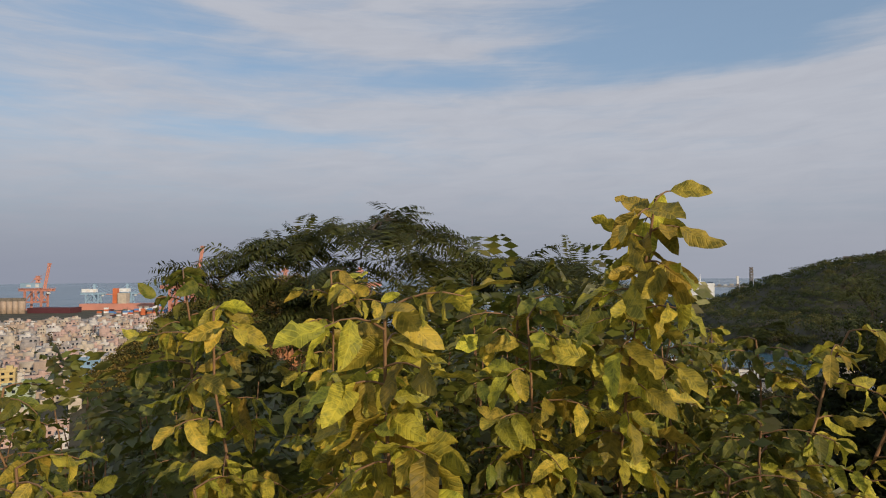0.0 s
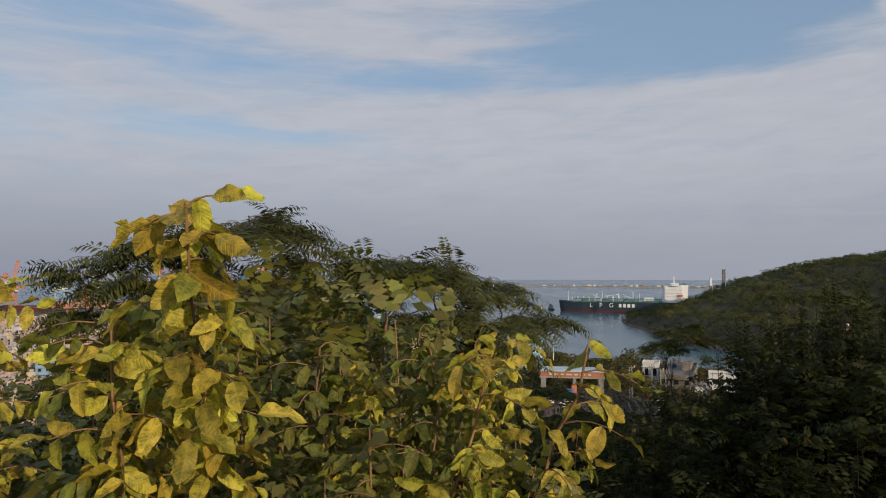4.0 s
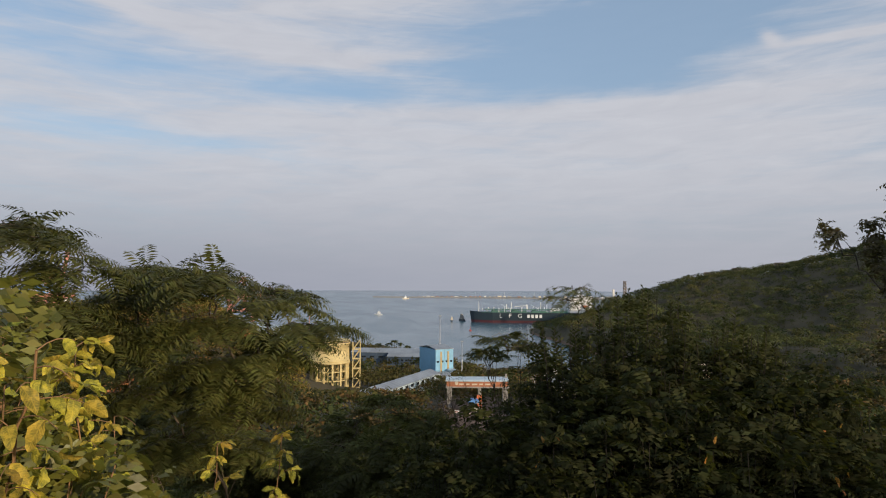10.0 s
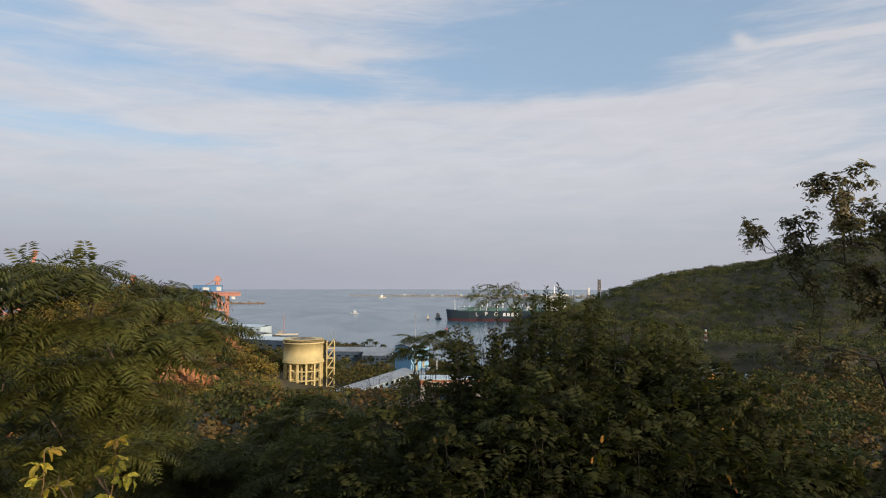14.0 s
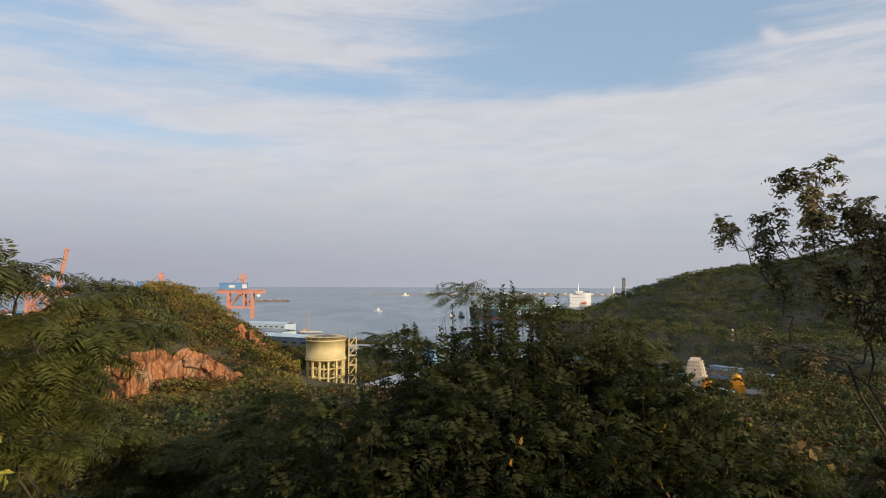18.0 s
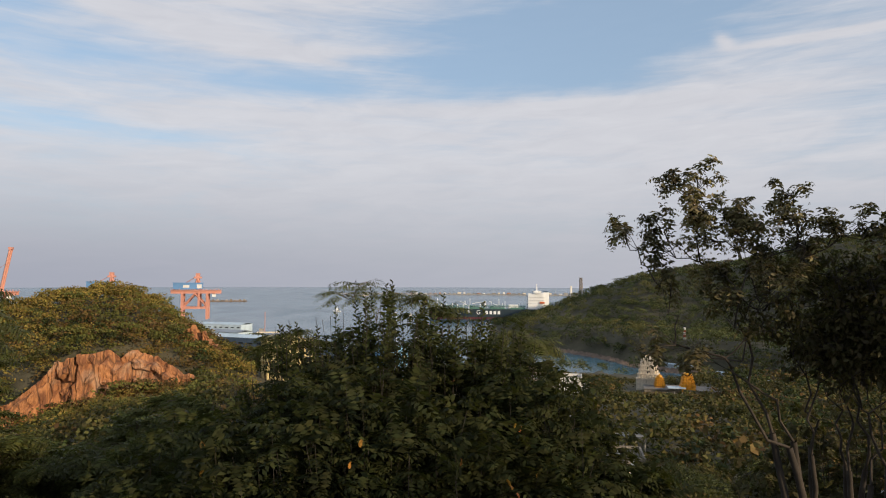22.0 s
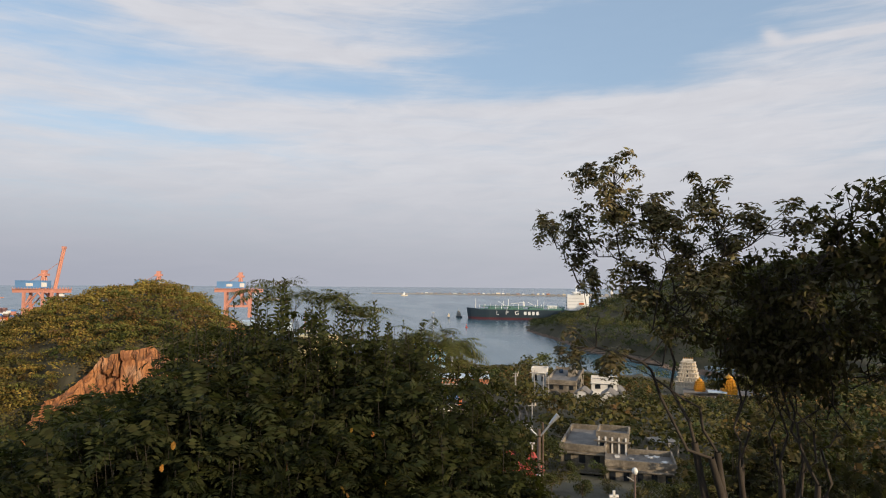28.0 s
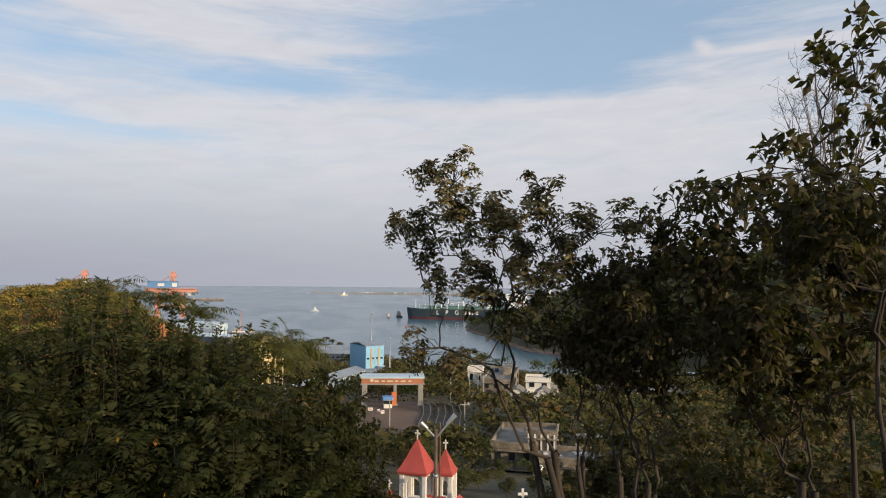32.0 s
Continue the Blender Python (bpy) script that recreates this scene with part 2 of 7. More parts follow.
def height(x, y):
    x, y = np.asarray(x, float), np.asarray(y, float)
    az, r = np.degrees(np.arctan2(x, y)), np.hypot(x, y)
    base = np.interp(r, [0, 4, 8, 12, 34, 60, 110, 165, 275, 400, 500, 700, 1500], [78.3, 77.4, 76.0, 74.3, 66.5, 60, 49.5, 48.2, 34.5, 22.5, 18, 17.5, 17])
    town = np.interp(r, [0, 4, 12, 34, 60, 110, 165, 240, 300, 500, 1500], [78.3, 77.4, 74.3, 64, 55, 41, 31, 23, 21, 18.5, 17])
    base = base + (town - base) * smooth01(-az, 14, 27)
    east = np.interp(r, [0, 4, 12, 34, 60, 110, 165, 240, 300, 400, 480, 1500], [78.3, 77.4, 74.3, 66.5, 60, 49.5, 45, 38, 33, 25, 18, 17])
    base = base + (east - base) * smooth01(az, 29, 36)
    cx, cy = x + 98, y - 314
    u, v = 0.955 * cx + 0.297 * cy, -0.297 * cx + 0.955 * cy
    step = np.where(v < 0, 0.1 + 0.9 * smooth01(v, -80, -71 + 45 * smooth01(-u, 20, 42)), 1.0)
    base = base + 44 * np.exp(-np.where(u < 0, (u / 75) ** 4, (u / 47) ** 2) - (v / np.where(v < 0, 80, 60)) ** 2) * (az < 5) * step
    # unseen bank added behind the path to keep sun off the thicket
    rise = 7 * smooth01(-y, 1.6, 7.5) * smooth01(x, 8.5, 15) * (1 - smooth01(x, 38, 50))
    base = base + np.where(r < 60, rise, 0)
    coast = np.interp(az, COAST_AZ, COAST_R) + 9 * np.sin(az * 1.7) + 5 * np.sin(az * 4.1)
    z = base - smooth01(r, coast - 18, coast + 8) * (base - 6)
    far = np.interp(az, [13.2, 14.2, 18.8, 25.6, 30, 39, 60, 100], [880, 810, 634, 525, 505, 413, 380, 380]) + 7 * np.sin(az * 0.6)
    top = np.interp(az, [13.2, 16, 18.7, 21.5, 25.6, 31.2, 37.1, 41.3, 60, 100], [14, 25, 38, 56, 78, 91, 111, 126, 165, 100])
    ridge = np.interp(az, [13.2, 18.7, 25, 41, 100], [880, 800, 880, 900, 900])
    head = 10 + 22 * smooth01(r, far - 6, far + 60) + np.maximum(top - 33, 0) * smooth01(r, far + 110, ridge)
    head = np.minimum(head, np.maximum(top, 15)) if np.ndim(head) else min(head, max(top, 15))
    head = head - (head - 4) * smooth01(r, ridge + 40, ridge + 160 + np.clip(az - 14, 0, 40) * 30)
    lumps = 2.5 * np.sin(x * 0.031 + 1.3) * np.sin(y * 0.027) + 1.2 * np.sin(x * 0.083 + y * 0.06)
    head = head + lumps * smooth01(head, 20, 40)
    z = np.where((az > 13.2) & (az < 100) & (r > far - 12), np.maximum(head, z), z)
    return z


def make_land():
    az = np.radians(np.concatenate([np.arange(-180, -60, 5), np.arange(-60, 62, 0.36), np.arange(62, 180, 5)]))
    r = 0.4 * 1.036 ** np.arange(0, 247)
    A, R = np.meshgrid(az, r)
    X, Y = R * np.sin(A), R * np.cos(A)
    Z = height(X, Y)
    v = np.stack([X, Y, Z], -1).reshape(-1, 3)
    n, k = len(az), len(r)
    i = np.arange(k - 1)[:, None] * n
    j = np.arange(n)[None]
    jn = (j + 1) % n
    f = np.stack([i + j, i + jn, i + n + jn, i + n + j], -1).reshape(-1, 4)
    me = raw_mesh("ground", np.vstack([v, [[0, 0, height(0, 0.01)]]]), f.tolist() + [[int(len(v)), int(b), int(a)] for a, b in zip(range(n), [*range(1, n), 0])], M_SOIL, True)
    tagged(new("ground", me), "dry brown hillside soil falling to the shore", "ground", kind="structure")
    rs, ang = np.array([250, 450, 700, 1000, 1500, 2500, 4950.0]), np.radians(np.arange(0, 360, 3))
    v = np.stack([rs[:, None] * np.sin(ang), rs[:, None] * np.cos(ang), np.full((7, 120), SEA)], -1).reshape(-1, 3)
    f = [[a * 120 + b, a * 120 + (b + 1) % 120, (a + 1) * 120 + (b + 1) % 120, (a + 1) * 120 + b] for a in range(6) for b in range(120)]
    me = raw_mesh("water", v, [q[::-1] for q in f], M_SEA)
    tagged(new("water", me), "calm grey-blue harbour water reaching the horizon", "sea", kind="structure")


make_land()

# ---- plants: materials and builders ----
def veined_leaf(name, base, old):
    """A broad leaf with midrib, side veins and blotches, seen along its own x."""
    m = bpy.data.materials.new(name)
    m.use_nodes = True
    N = Nodes(m.node_tree)
    N.n.clear()
    tex = N.add("ShaderNodeTexCoord")
    xyz = N.add("ShaderNodeSeparateXYZ")
    N.l.new(tex.outputs["Object"], xyz.inputs[0])
    off = N.math("ABSOLUTE", xyz.outputs[1])
    rib = N.math("FRACT", N.math("MULTIPLY", N.math("SUBTRACT", xyz.outputs[0], N.math("MULTIPLY", off, 0.75)), 105.0))
    vein = N.math("MAXIMUM", N.span(N.math("ABSOLUTE", N.math("SUBTRACT", rib, 0.5)), 0.30, 0.48), N.span(off, 0.0022, 0.0008))
    rnd = N.add("ShaderNodeObjectInfo").outputs["Random"]
    move = N.add("ShaderNodeVectorMath", operation="ADD")
    N.l.new(tex.outputs["Object"], move.inputs[0])
    shift = N.add("ShaderNodeCombineXYZ")
    for k in range(3):
        N.put(shift.inputs[k], N.math("MULTIPLY", rnd, 7.0 + 3 * k))
    N.l.new(shift.outputs[0], move.inputs[1])
    blot = N.noise(move.outputs[0], 38.0, 5.0, 0.6, 0.5)
    spots = N.noise(move.outputs[0], 160.0, 3.0, 0.6)
    col = N.mix(N.span(blot, 0.38, 0.64), base + (1,), old + (1,))
    col = N.mix(N.math("MULTIPLY", vein, 0.35), col, tuple(min(1, c * 1.3) for c in base) + (1,))
    col = N.mix(N.math("MULTIPLY", N.span(spots, 0.62, 0.72), 0.6), col, (0.12, 0.06, 0.02, 1))
    hsv = N.add("ShaderNodeHueSaturation")
    N.put(hsv.inputs["Hue"], N.math("ADD", N.math("MULTIPLY", rnd, 0.05), 0.475))
    N.put(hsv.inputs["Value"], N.math("ADD", N.math("MULTIPLY", N.math("FRACT", N.math("MULTIPLY", rnd, 7.31)), 0.75), 0.55))
    N.l.new(col, hsv.inputs["Color"])
    bs = N.add("ShaderNodeBsdfPrincipled")
    N.l.new(hsv.outputs[0], bs.inputs["Base Color"])
    N.put(bs.inputs["Roughness"], N.math("ADD", N.math("MULTIPLY", blot, 0.3), 0.38))
    bs.inputs["Specular IOR Level"].default_value = 0.35
    bp = N.add("ShaderNodeBump")
    bp.inputs["Strength"].default_value = 0.55
    bp.inputs["Distance"].default_value = 0.003
    N.put(bp.inputs["Height"], N.math("ADD", N.math("MULTIPLY", vein, -0.6), N.math("MULTIPLY", blot, 1.2)))
    N.l.new(bp.outputs[0], bs.inputs["Normal"])
    tr = N.add("ShaderNodeBsdfTranslucent")
    N.l.new(hsv.outputs[0], tr.inputs[0])
    mx = N.add("ShaderNodeMixShader")
    mx.inputs[0].default_value = 0.3
    N.l.new(bs.outputs[0], mx.inputs[1])
    N.l.new(tr.outputs[0], mx.inputs[2])
    N.l.new(mx.outputs[0], N.add("ShaderNodeOutputMaterial").inputs[0])
    return m


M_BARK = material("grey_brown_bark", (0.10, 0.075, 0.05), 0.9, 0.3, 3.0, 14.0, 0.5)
# bark of stems inside thickets, with the shade there put into its colour
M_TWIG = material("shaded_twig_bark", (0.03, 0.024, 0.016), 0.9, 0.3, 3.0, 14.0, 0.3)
M_STEM = material("tan_stem", (0.27, 0.15, 0.065), 0.75, 0.25, 6.0, 12.0, 0.3)
M_YELLOW = veined_leaf("yellow_leaf", (0.60, 0.48, 0.055), (0.24, 0.225, 0.03))
M_OLIVE = veined_leaf("olive_leaf", (0.22, 0.21, 0.03), (0.09, 0.11, 0.017))
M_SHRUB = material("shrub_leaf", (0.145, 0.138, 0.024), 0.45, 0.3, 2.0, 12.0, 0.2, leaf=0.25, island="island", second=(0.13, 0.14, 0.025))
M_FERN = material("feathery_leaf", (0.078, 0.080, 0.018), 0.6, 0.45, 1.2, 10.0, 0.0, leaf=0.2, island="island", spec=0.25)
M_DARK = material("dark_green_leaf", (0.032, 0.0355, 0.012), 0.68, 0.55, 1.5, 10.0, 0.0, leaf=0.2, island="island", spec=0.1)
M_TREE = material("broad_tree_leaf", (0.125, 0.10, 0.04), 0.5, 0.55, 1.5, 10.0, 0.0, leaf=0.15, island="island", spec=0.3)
# leaf of the slope trees at right, their shade put into a darker colour
M_TREE_SHADED = material("shaded_tree_leaf", (0.058, 0.047, 0.02), 0.6, 0.55, 1.5, 10.0, 0.0, leaf=0.2, island="island", spec=0.15)
M_RUST = veined_leaf("dry_orange_leaf", (0.40, 0.19, 0.03), (0.22, 0.10, 0.02))


def fast_mesh(name, verts, faces, mat, smooth=False, slot=None):
    """A mesh from arrays: verts n x 3, faces m x k; with slot, mat is a list."""
    me = bpy.data.meshes.new(name)
    n, (m, k) = len(verts), faces.shape
    me.vertices.add(n)
    me.vertices.foreach_set("co", np.asarray(verts, np.float32).ravel())
    me.loops.add(m * k)
    me.loops.foreach_set("vertex_index", faces.astype(np.int32).ravel())
    me.polygons.add(m)
    me.polygons.foreach_set("loop_start", np.arange(0, m * k, k, dtype=np.int32))
    if smooth:
        me.polygons.foreach_set("use_smooth", np.ones(m, bool))
    for one in (mat if slot is not None else [mat]):
        me.materials.append(one)
    if slot is not None:
        me.polygons.foreach_set("material_index", np.asarray(slot, np.int32))
    me.update(calc_edges=True)
    return me


def unit(a):
    return a / np.maximum(np.linalg.norm(a, axis=-1, keepdims=True), 1e-9)


# leaf shapes: rows of (along, across, out of plane), and faces
_u, _h = [0.02, 0.12, 0.26, 0.4, 0.54, 0.68, 0.8, 0.91, 1.0], [0.04, 0.29, 0.44, 0.5, 0.5, 0.46, 0.37, 0.23, 0.02]
OVATE = (np.array([(u, s * h, 0.16 * h * abs(s) - 0.22 * u * u) for u, h in zip(_u, _h) for s in (-1, -0.5, 0, 0.5, 1)]),
         np.array([(5 * i + j, 5 * i + j + 1, 5 * i + j + 6, 5 * i + j + 5) for i in range(8) for j in range(4)]))
FOLD = (np.array([(0, 0, 0), (0.42, 0.5, 0.07), (1, 0, -0.14), (0.42, -0.5, 0.07), (0.45, 0, -0.02)]),
        np.array([(0, 4, 1), (1, 4, 2), (0, 3, 4), (4, 3, 2)]))
FOLD4 = (np.array([(0, 0, 0), (0.3, 0.42, 0.05), (0.62, 0.44, 0.02), (1, 0, -0.16), (0.62, -0.44, 0.02), (0.3, -0.42, 0.05)]), np.array([(0, 5, 2, 1), (5, 4, 3, 2)]))
DIAMOND = (np.array([(0, 0, 0), (0.5, 0.5, 0.06), (1, 0, -0.06), (0.5, -0.5, 0.06)]), np.array([(0, 3, 2, 1)]))


def stamp(shape, P, D, N, L, W):
    """One copy of a leaf shape at every place P, along D, facing N, of length L and width W."""
    tv, tf = shape
    S = unit(np.cross(D, N))
    N = np.cross(S, D)
    L, W = np.broadcast_to(L, len(P))[:, None, None], np.broadcast_to(W, len(P))[:, None, None]
    V = P[:, None] + L * tv[None, :, :1] * D[:, None] + W * tv[None, :, 1:2] * S[:, None] + L * tv[None, :, 2:] * N[:, None]
    F = tf[None] + (np.arange(len(P)) * len(tv))[:, None, None]
    return V.reshape(-1, 3), F.reshape(-1, tf.shape[1])


def join(parts):
    vs, fs, k = [], [], 0
    for v, f in parts:
        vs.append(v)
        fs.append(f + k)
        k += len(v)
    return np.vstack(vs), np.vstack(fs)


def tube(pts, r0, r1, sides=6):
    """A tapered round stem along points."""
    p = np.asarray(pts, float)
    t = unit(np.gradient(p, axis=0))
    a = unit(np.cross(t, np.where(np.abs(t[:, 2:]) > 0.9, [[1.0, 0, 0]], [[0, 0, 1.0]])))
    b = np.cross(t, a)
    w = np.linspace(0, 2 * np.pi, sides, endpoint=False)
    r = np.linspace(r0, r1, len(p))[:, None, None]
    v = p[:, None] + r * (np.cos(w)[None, :, None] * a[:, None] + np.sin(w)[None, :, None] * b[:, None])
    i, j = np.arange(len(p) - 1)[:, None] * sides, np.arange(sides)[None]
    jn = (j + 1) % sides
    f = np.stack([i + j, i + jn, i + sides + jn, i + sides + j], -1).reshape(-1, 4)
    return v.reshape(-1, 3), f


def bend(a, b, sag, n=7, rng=None, wob=0.0):
    """A curved line from a to b that rises (sag < 0: hangs) in its middle."""
    a, b, s = np.asarray(a, float), np.asarray(b, float), np.linspace(0, 1, n)[:, None]
    p = a + (b - a) * s + np.array([0, 0, 1.0]) * sag * (4 * s * (1 - s))
    if rng is not None and wob:
        p[1:-1] += rng.normal(0, wob, (n - 2, 3))
    return p


def rand_dirs(rng, n, up=0.0):
    d = rng.normal(size=(n, 3))
    d[:, 2] += up
    return unit(d)


def pinnate(rng, P, D, length, pairs, L, W, droop=0.25, shape=DIAMOND, angle=0.75):
    """Feather leaves: leaflets in pairs along a drooping midrib, for every P and D."""
    n = len(P)
    up = np.array([[0, 0, 1.0]]) + rng.normal(0, 0.25, (n, 3))
    S = unit(np.cross(D, up))
    length = np.broadcast_to(length, n)[:, None]
    s = (np.arange(pairs) + 0.7) / pairs
    out = []
    mid = P[:, None] + D[:, None] * (length * s[None])[..., None] - np.array([0, 0, 1.0]) * (droop * length * s[None] ** 2)[..., None]
    T = unit(D[:, None] - np.array([0, 0, 2.0]) * (droop * s)[None, :, None])
    N = np.cross(S[:, None], T)
    size = np.sin(np.pi * np.clip(0.25 + 0.65 * s, 0, 1))[None] * rng.uniform(0.8, 1.15, (n, 1))
    for side in (-1, 1):
        d = unit(T * (1 - angle) + S[:, None] * side * angle - np.array([0, 0, 0.22]) + rng.normal(0, 0.10, T.shape))
        out.append((mid.reshape(-1, 3), d.reshape(-1, 3), N.reshape(-1, 3), (L * size).ravel(), (W * size).ravel()))
    return [np.concatenate([o[i] for o in out]) for i in range(5)]


def feather_frond(rng, P, D, length, pairs=13, wide=0.30, thick=0.055, droop=0.32):
    """Arching fronds with two rows of narrow feathered blades."""
    p, d, n, l, w = pinnate(rng, P, D, length, pairs, 1.0, 1.0, droop, angle=0.74)
    ln = np.tile(np.repeat(np.broadcast_to(length, len(P)), pairs), 2)
    return stamp(DIAMOND, p, d, n, ln * wide * l, ln * thick * w)


def part(name, data, parent, label=""):
    ob = new(name, data)
    ob.parent = parent
    if label:
        ob["label"] = label
    return ob


def root(name, place, label, category, group=""):
    ob = new(name)
    ob.location = place
    ob.empty_display_size = 0.2
    tagged(ob, label, category, group)
    return ob


def clustered_tree(name, seed, base, centres, radius, label, leaf, mat, trunk_r=0.09, fork=0.35, twigs=9, category="tree", stems=1, crown_name="crown", group="", bark=None, flat=1.0):
    """A tree whose limbs reach given parts of its crown; leaf(rng, P, D) gives the foliage at the twig ends."""
    rng = np.random.default_rng(seed)
    o = np.array(base, float)
    c = np.array(centres, float) - o
    r = root(name, base, label, category, group)
    feet = [np.array([rng.uniform(-0.25, 0.25), rng.uniform(-0.25, 0.25), 0]) * (stems > 1) for _ in range(stems)]
    mid = c.mean(0)
    limb_v, P, D = [], [], []
    for k, foot in enumerate(feet):
        mine = c[k::stems]
        m = mine.mean(0)
        head = foot + (np.array([m[0], m[1], 0]) - foot) * 0.45 + np.array([0, 0, fork * m[2]])
        line = bend(foot - np.array([0, 0, 0.6]), head, 0.0, 8, rng, 0.025)
        part("trunk", fast_mesh("trunk", *tube(line, trunk_r * 1.2, trunk_r * 0.75, 9), bark or M_BARK, True), r)
        mine = mine[np.argsort(np.linalg.norm(mine - line[-1], axis=1))]
        grid, gr = line[-3:].copy(), np.full(3, trunk_r * 0.62)
        for q in mine:
            # each limb leaves the nearest wood that lies lower and further in
            cost = np.linalg.norm(grid - q, axis=1) + 0.25 * np.linalg.norm(grid - line[-1], axis=1) + 3.0 * np.maximum(grid[:, 2] - q[2] + 0.05, 0)
            i = int(np.argmin(cost))
            start, thick = grid[i], max(gr[i] * rng.uniform(0.55, 0.8), 0.012)
            gap = np.linalg.norm(q - start)
            arm = bend(start, q, rng.uniform(-0.12, 0.12) * gap, 9, rng, 0.045 * gap)
            arm[1:-1] += np.array([0, 0, 1]) * (0.1 * gap * np.sin(np.linspace(0, np.pi, 9))[1:-1, None])
            limb_v.append(tube(arm, thick, max(thick * 0.4, 0.006), 6))
            grid = np.vstack([grid, arm[2:8]])
            gr = np.r_[gr, np.linspace(thick, thick * 0.4, 9)[2:8]]
            tips = q + rand_dirs(rng, twigs, 0.2) * radius * rng.uniform(0.35, 1.0, (twigs, 1)) * [1, 1, flat]
            for e in tips:
                st = arm[int(rng.integers(4, 9))]
                tw = bend(st, e, 0.04, 4, rng, 0.03)
                limb_v.append(tube(tw, 0.006, 0.003, 4))
                P += [tw[-1], tw[-2] * 0.4 + tw[-1] * 0.6]
                D += [unit(tw[-1] - tw[-2])] * 2
    part("limb_work", fast_mesh("limb_work", *join(limb_v), bark or M_BARK, True), r)
    v, f = leaf(rng, np.array(P), np.array(D))
    part(crown_name, fast_mesh(crown_name, v, f, mat), r)
    return r


def tuft(count, L, W, droop, shape=FOLD):
    """Leaves that spread and hang round every twig end."""
    def grow(rng, P, D):
        n = len(P) * count
        p = np.repeat(P, count, 0) + rng.normal(0, L * 0.35, (n, 3))
        d = unit(np.repeat(D, count, 0) * 0.5 + rng.normal(0, 0.75, (n, 3)) - np.array([0, 0, droop]))
        return stamp(shape, p, d, unit(rng.normal(0, 0.6, (n, 3)) + [0, 0, 0.9]), L * rng.uniform(0.65, 1.2, n), W * rng.uniform(0.7, 1.2, n))
    return grow


def fronds(count, length, **kw):
    def grow(rng, P, D):
        n = len(P) * count
        away = np.repeat(P, count, 0) * [1, 1, 0]
        d = np.repeat(D, count, 0) * 0.45 + unit(away) * 0.55 + rng.normal(0, 0.5, (n, 3))
        d[:, 2] = np.clip(d[:, 2], -0.05, 0.25)
        return feather_frond(rng, np.repeat(P, count, 0), unit(d), length * rng.uniform(0.7, 1.2, n), **kw)
    return grow


def sprays(count, length, pairs, L, W, droop=0.6):
    """Drooping feather leaves with few leaflets round every twig end."""
    def grow(rng, P, D):
        n = len(P) * count
        d = np.repeat(D, count, 0) * 0.5 + rng.normal(0, 0.65, (n, 3)) + [0, 0, 0.1]
        p = np.repeat(P, count, 0) + rng.normal(0, 0.03, (n, 3))
        return stamp(FOLD, *pinnate(rng, p, unit(d), length * rng.uniform(0.7, 1.2, n), pairs, L, W, droop))
    return grow


def shoots(name, seed, middle, reach, top, count, label, mat, leaf_len, pairs, L, W, low=0.35, per=9, category="shrub", stem_mat=None, group="", dome=0.6, stem_r=0.009, droop=0.35, spire=0, columns=0.42, least=0.74):
    """A thicket of upright shoots on one foot, with feather leaves all along them."""
    rng = np.random.default_rng(seed)
    r = root(name, middle, label, category, group)
    a = rng.uniform(0, 2 * np.pi, count)
    q = np.sqrt(rng.uniform(0, 1, count))
    foot = np.stack([reach[0] * 0.75 * q * np.cos(a), reach[1] * 0.75 * q * np.sin(a), np.full(count, -0.5)], -1)
    tip = np.stack([reach[0] * q * np.cos(a), reach[1] * q * np.sin(a), top * (1 - dome * q ** 2.2) * rng.uniform(least, 1.06 if spire else 1.04, count)], -1) + rng.normal(0, 0.1, (count, 3))
    some = rng.random(count) < columns
    if spire:
        tip[some, 2] += 0.035 * top
    stems, P, D = [], [], []
    for f, t in zip(foot, tip):
        line = bend(f, t, 0.0, 6, rng, 0.06)
        stems.append(tube(line, stem_r, 0.003, 5))
        s = rng.uniform(low, 0.95 if spire else 1.0, per)
        P.append(f + (t - f) * s[:, None])
        D.append(np.c_[rng.normal(0, 1, (per, 2)), rng.uniform(0.0, 0.9, per)])
        if not spire:
            P.append(t[None].repeat(3, 0))
            D.append(np.c_[rng.normal(0, 0.5, (3, 2)), np.full(3, 1.0)])
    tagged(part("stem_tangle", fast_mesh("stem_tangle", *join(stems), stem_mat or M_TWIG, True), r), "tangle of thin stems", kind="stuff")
    P, D = np.vstack(P), unit(np.vstack(D))
    P = P + rng.normal(0, 0.07, P.shape)
    v, f = stamp(DIAMOND, *pinnate(rng, P, D, leaf_len * rng.uniform(0.7, 1.25, len(P)), pairs, L, W, droop))
    if spire:
        # leafy columns: leaflets spiral up the last stretch of the stem
        k = np.arange(spire)
        run = 0.30 * rng.uniform(0.7, 1.3, (count, 1)) * (1 - k[None] / spire)
        way = unit(tip - foot)
        turn = k[None] * 2.4 + rng.uniform(0, 6.3, (count, 1))
        base = tip[:, None] - way[:, None] * (run * 2.6)[..., None]
        out = unit(np.stack([np.cos(turn), np.sin(turn), 0.35 + 0.9 * (k[None] / spire) ** 3 + 0 * turn], -1) + rng.normal(0, 0.12, (count, spire, 3)))
        nrm = unit(np.cross(out, way[:, None]) + 0.5 * way[:, None] + rng.normal(0, 0.3, out.shape))
        ln = L * 0.95 * (1.1 - 0.6 * k[None] / spire) * rng.uniform(0.85, 1.15, (count, 1)) * np.ones((1, spire))
        v2, f2 = stamp(FOLD4, base[some].reshape(-1, 3), out[some].reshape(-1, 3), nrm[some].reshape(-1, 3), ln[some].ravel(), ln[some].ravel() * 0.46)
        v, f = join([(v, f), (v2, f2)])
    tagged(part("foliage", fast_mesh("foliage", v, f, mat), r), "close-set leaflets", kind="stuff")
    return r


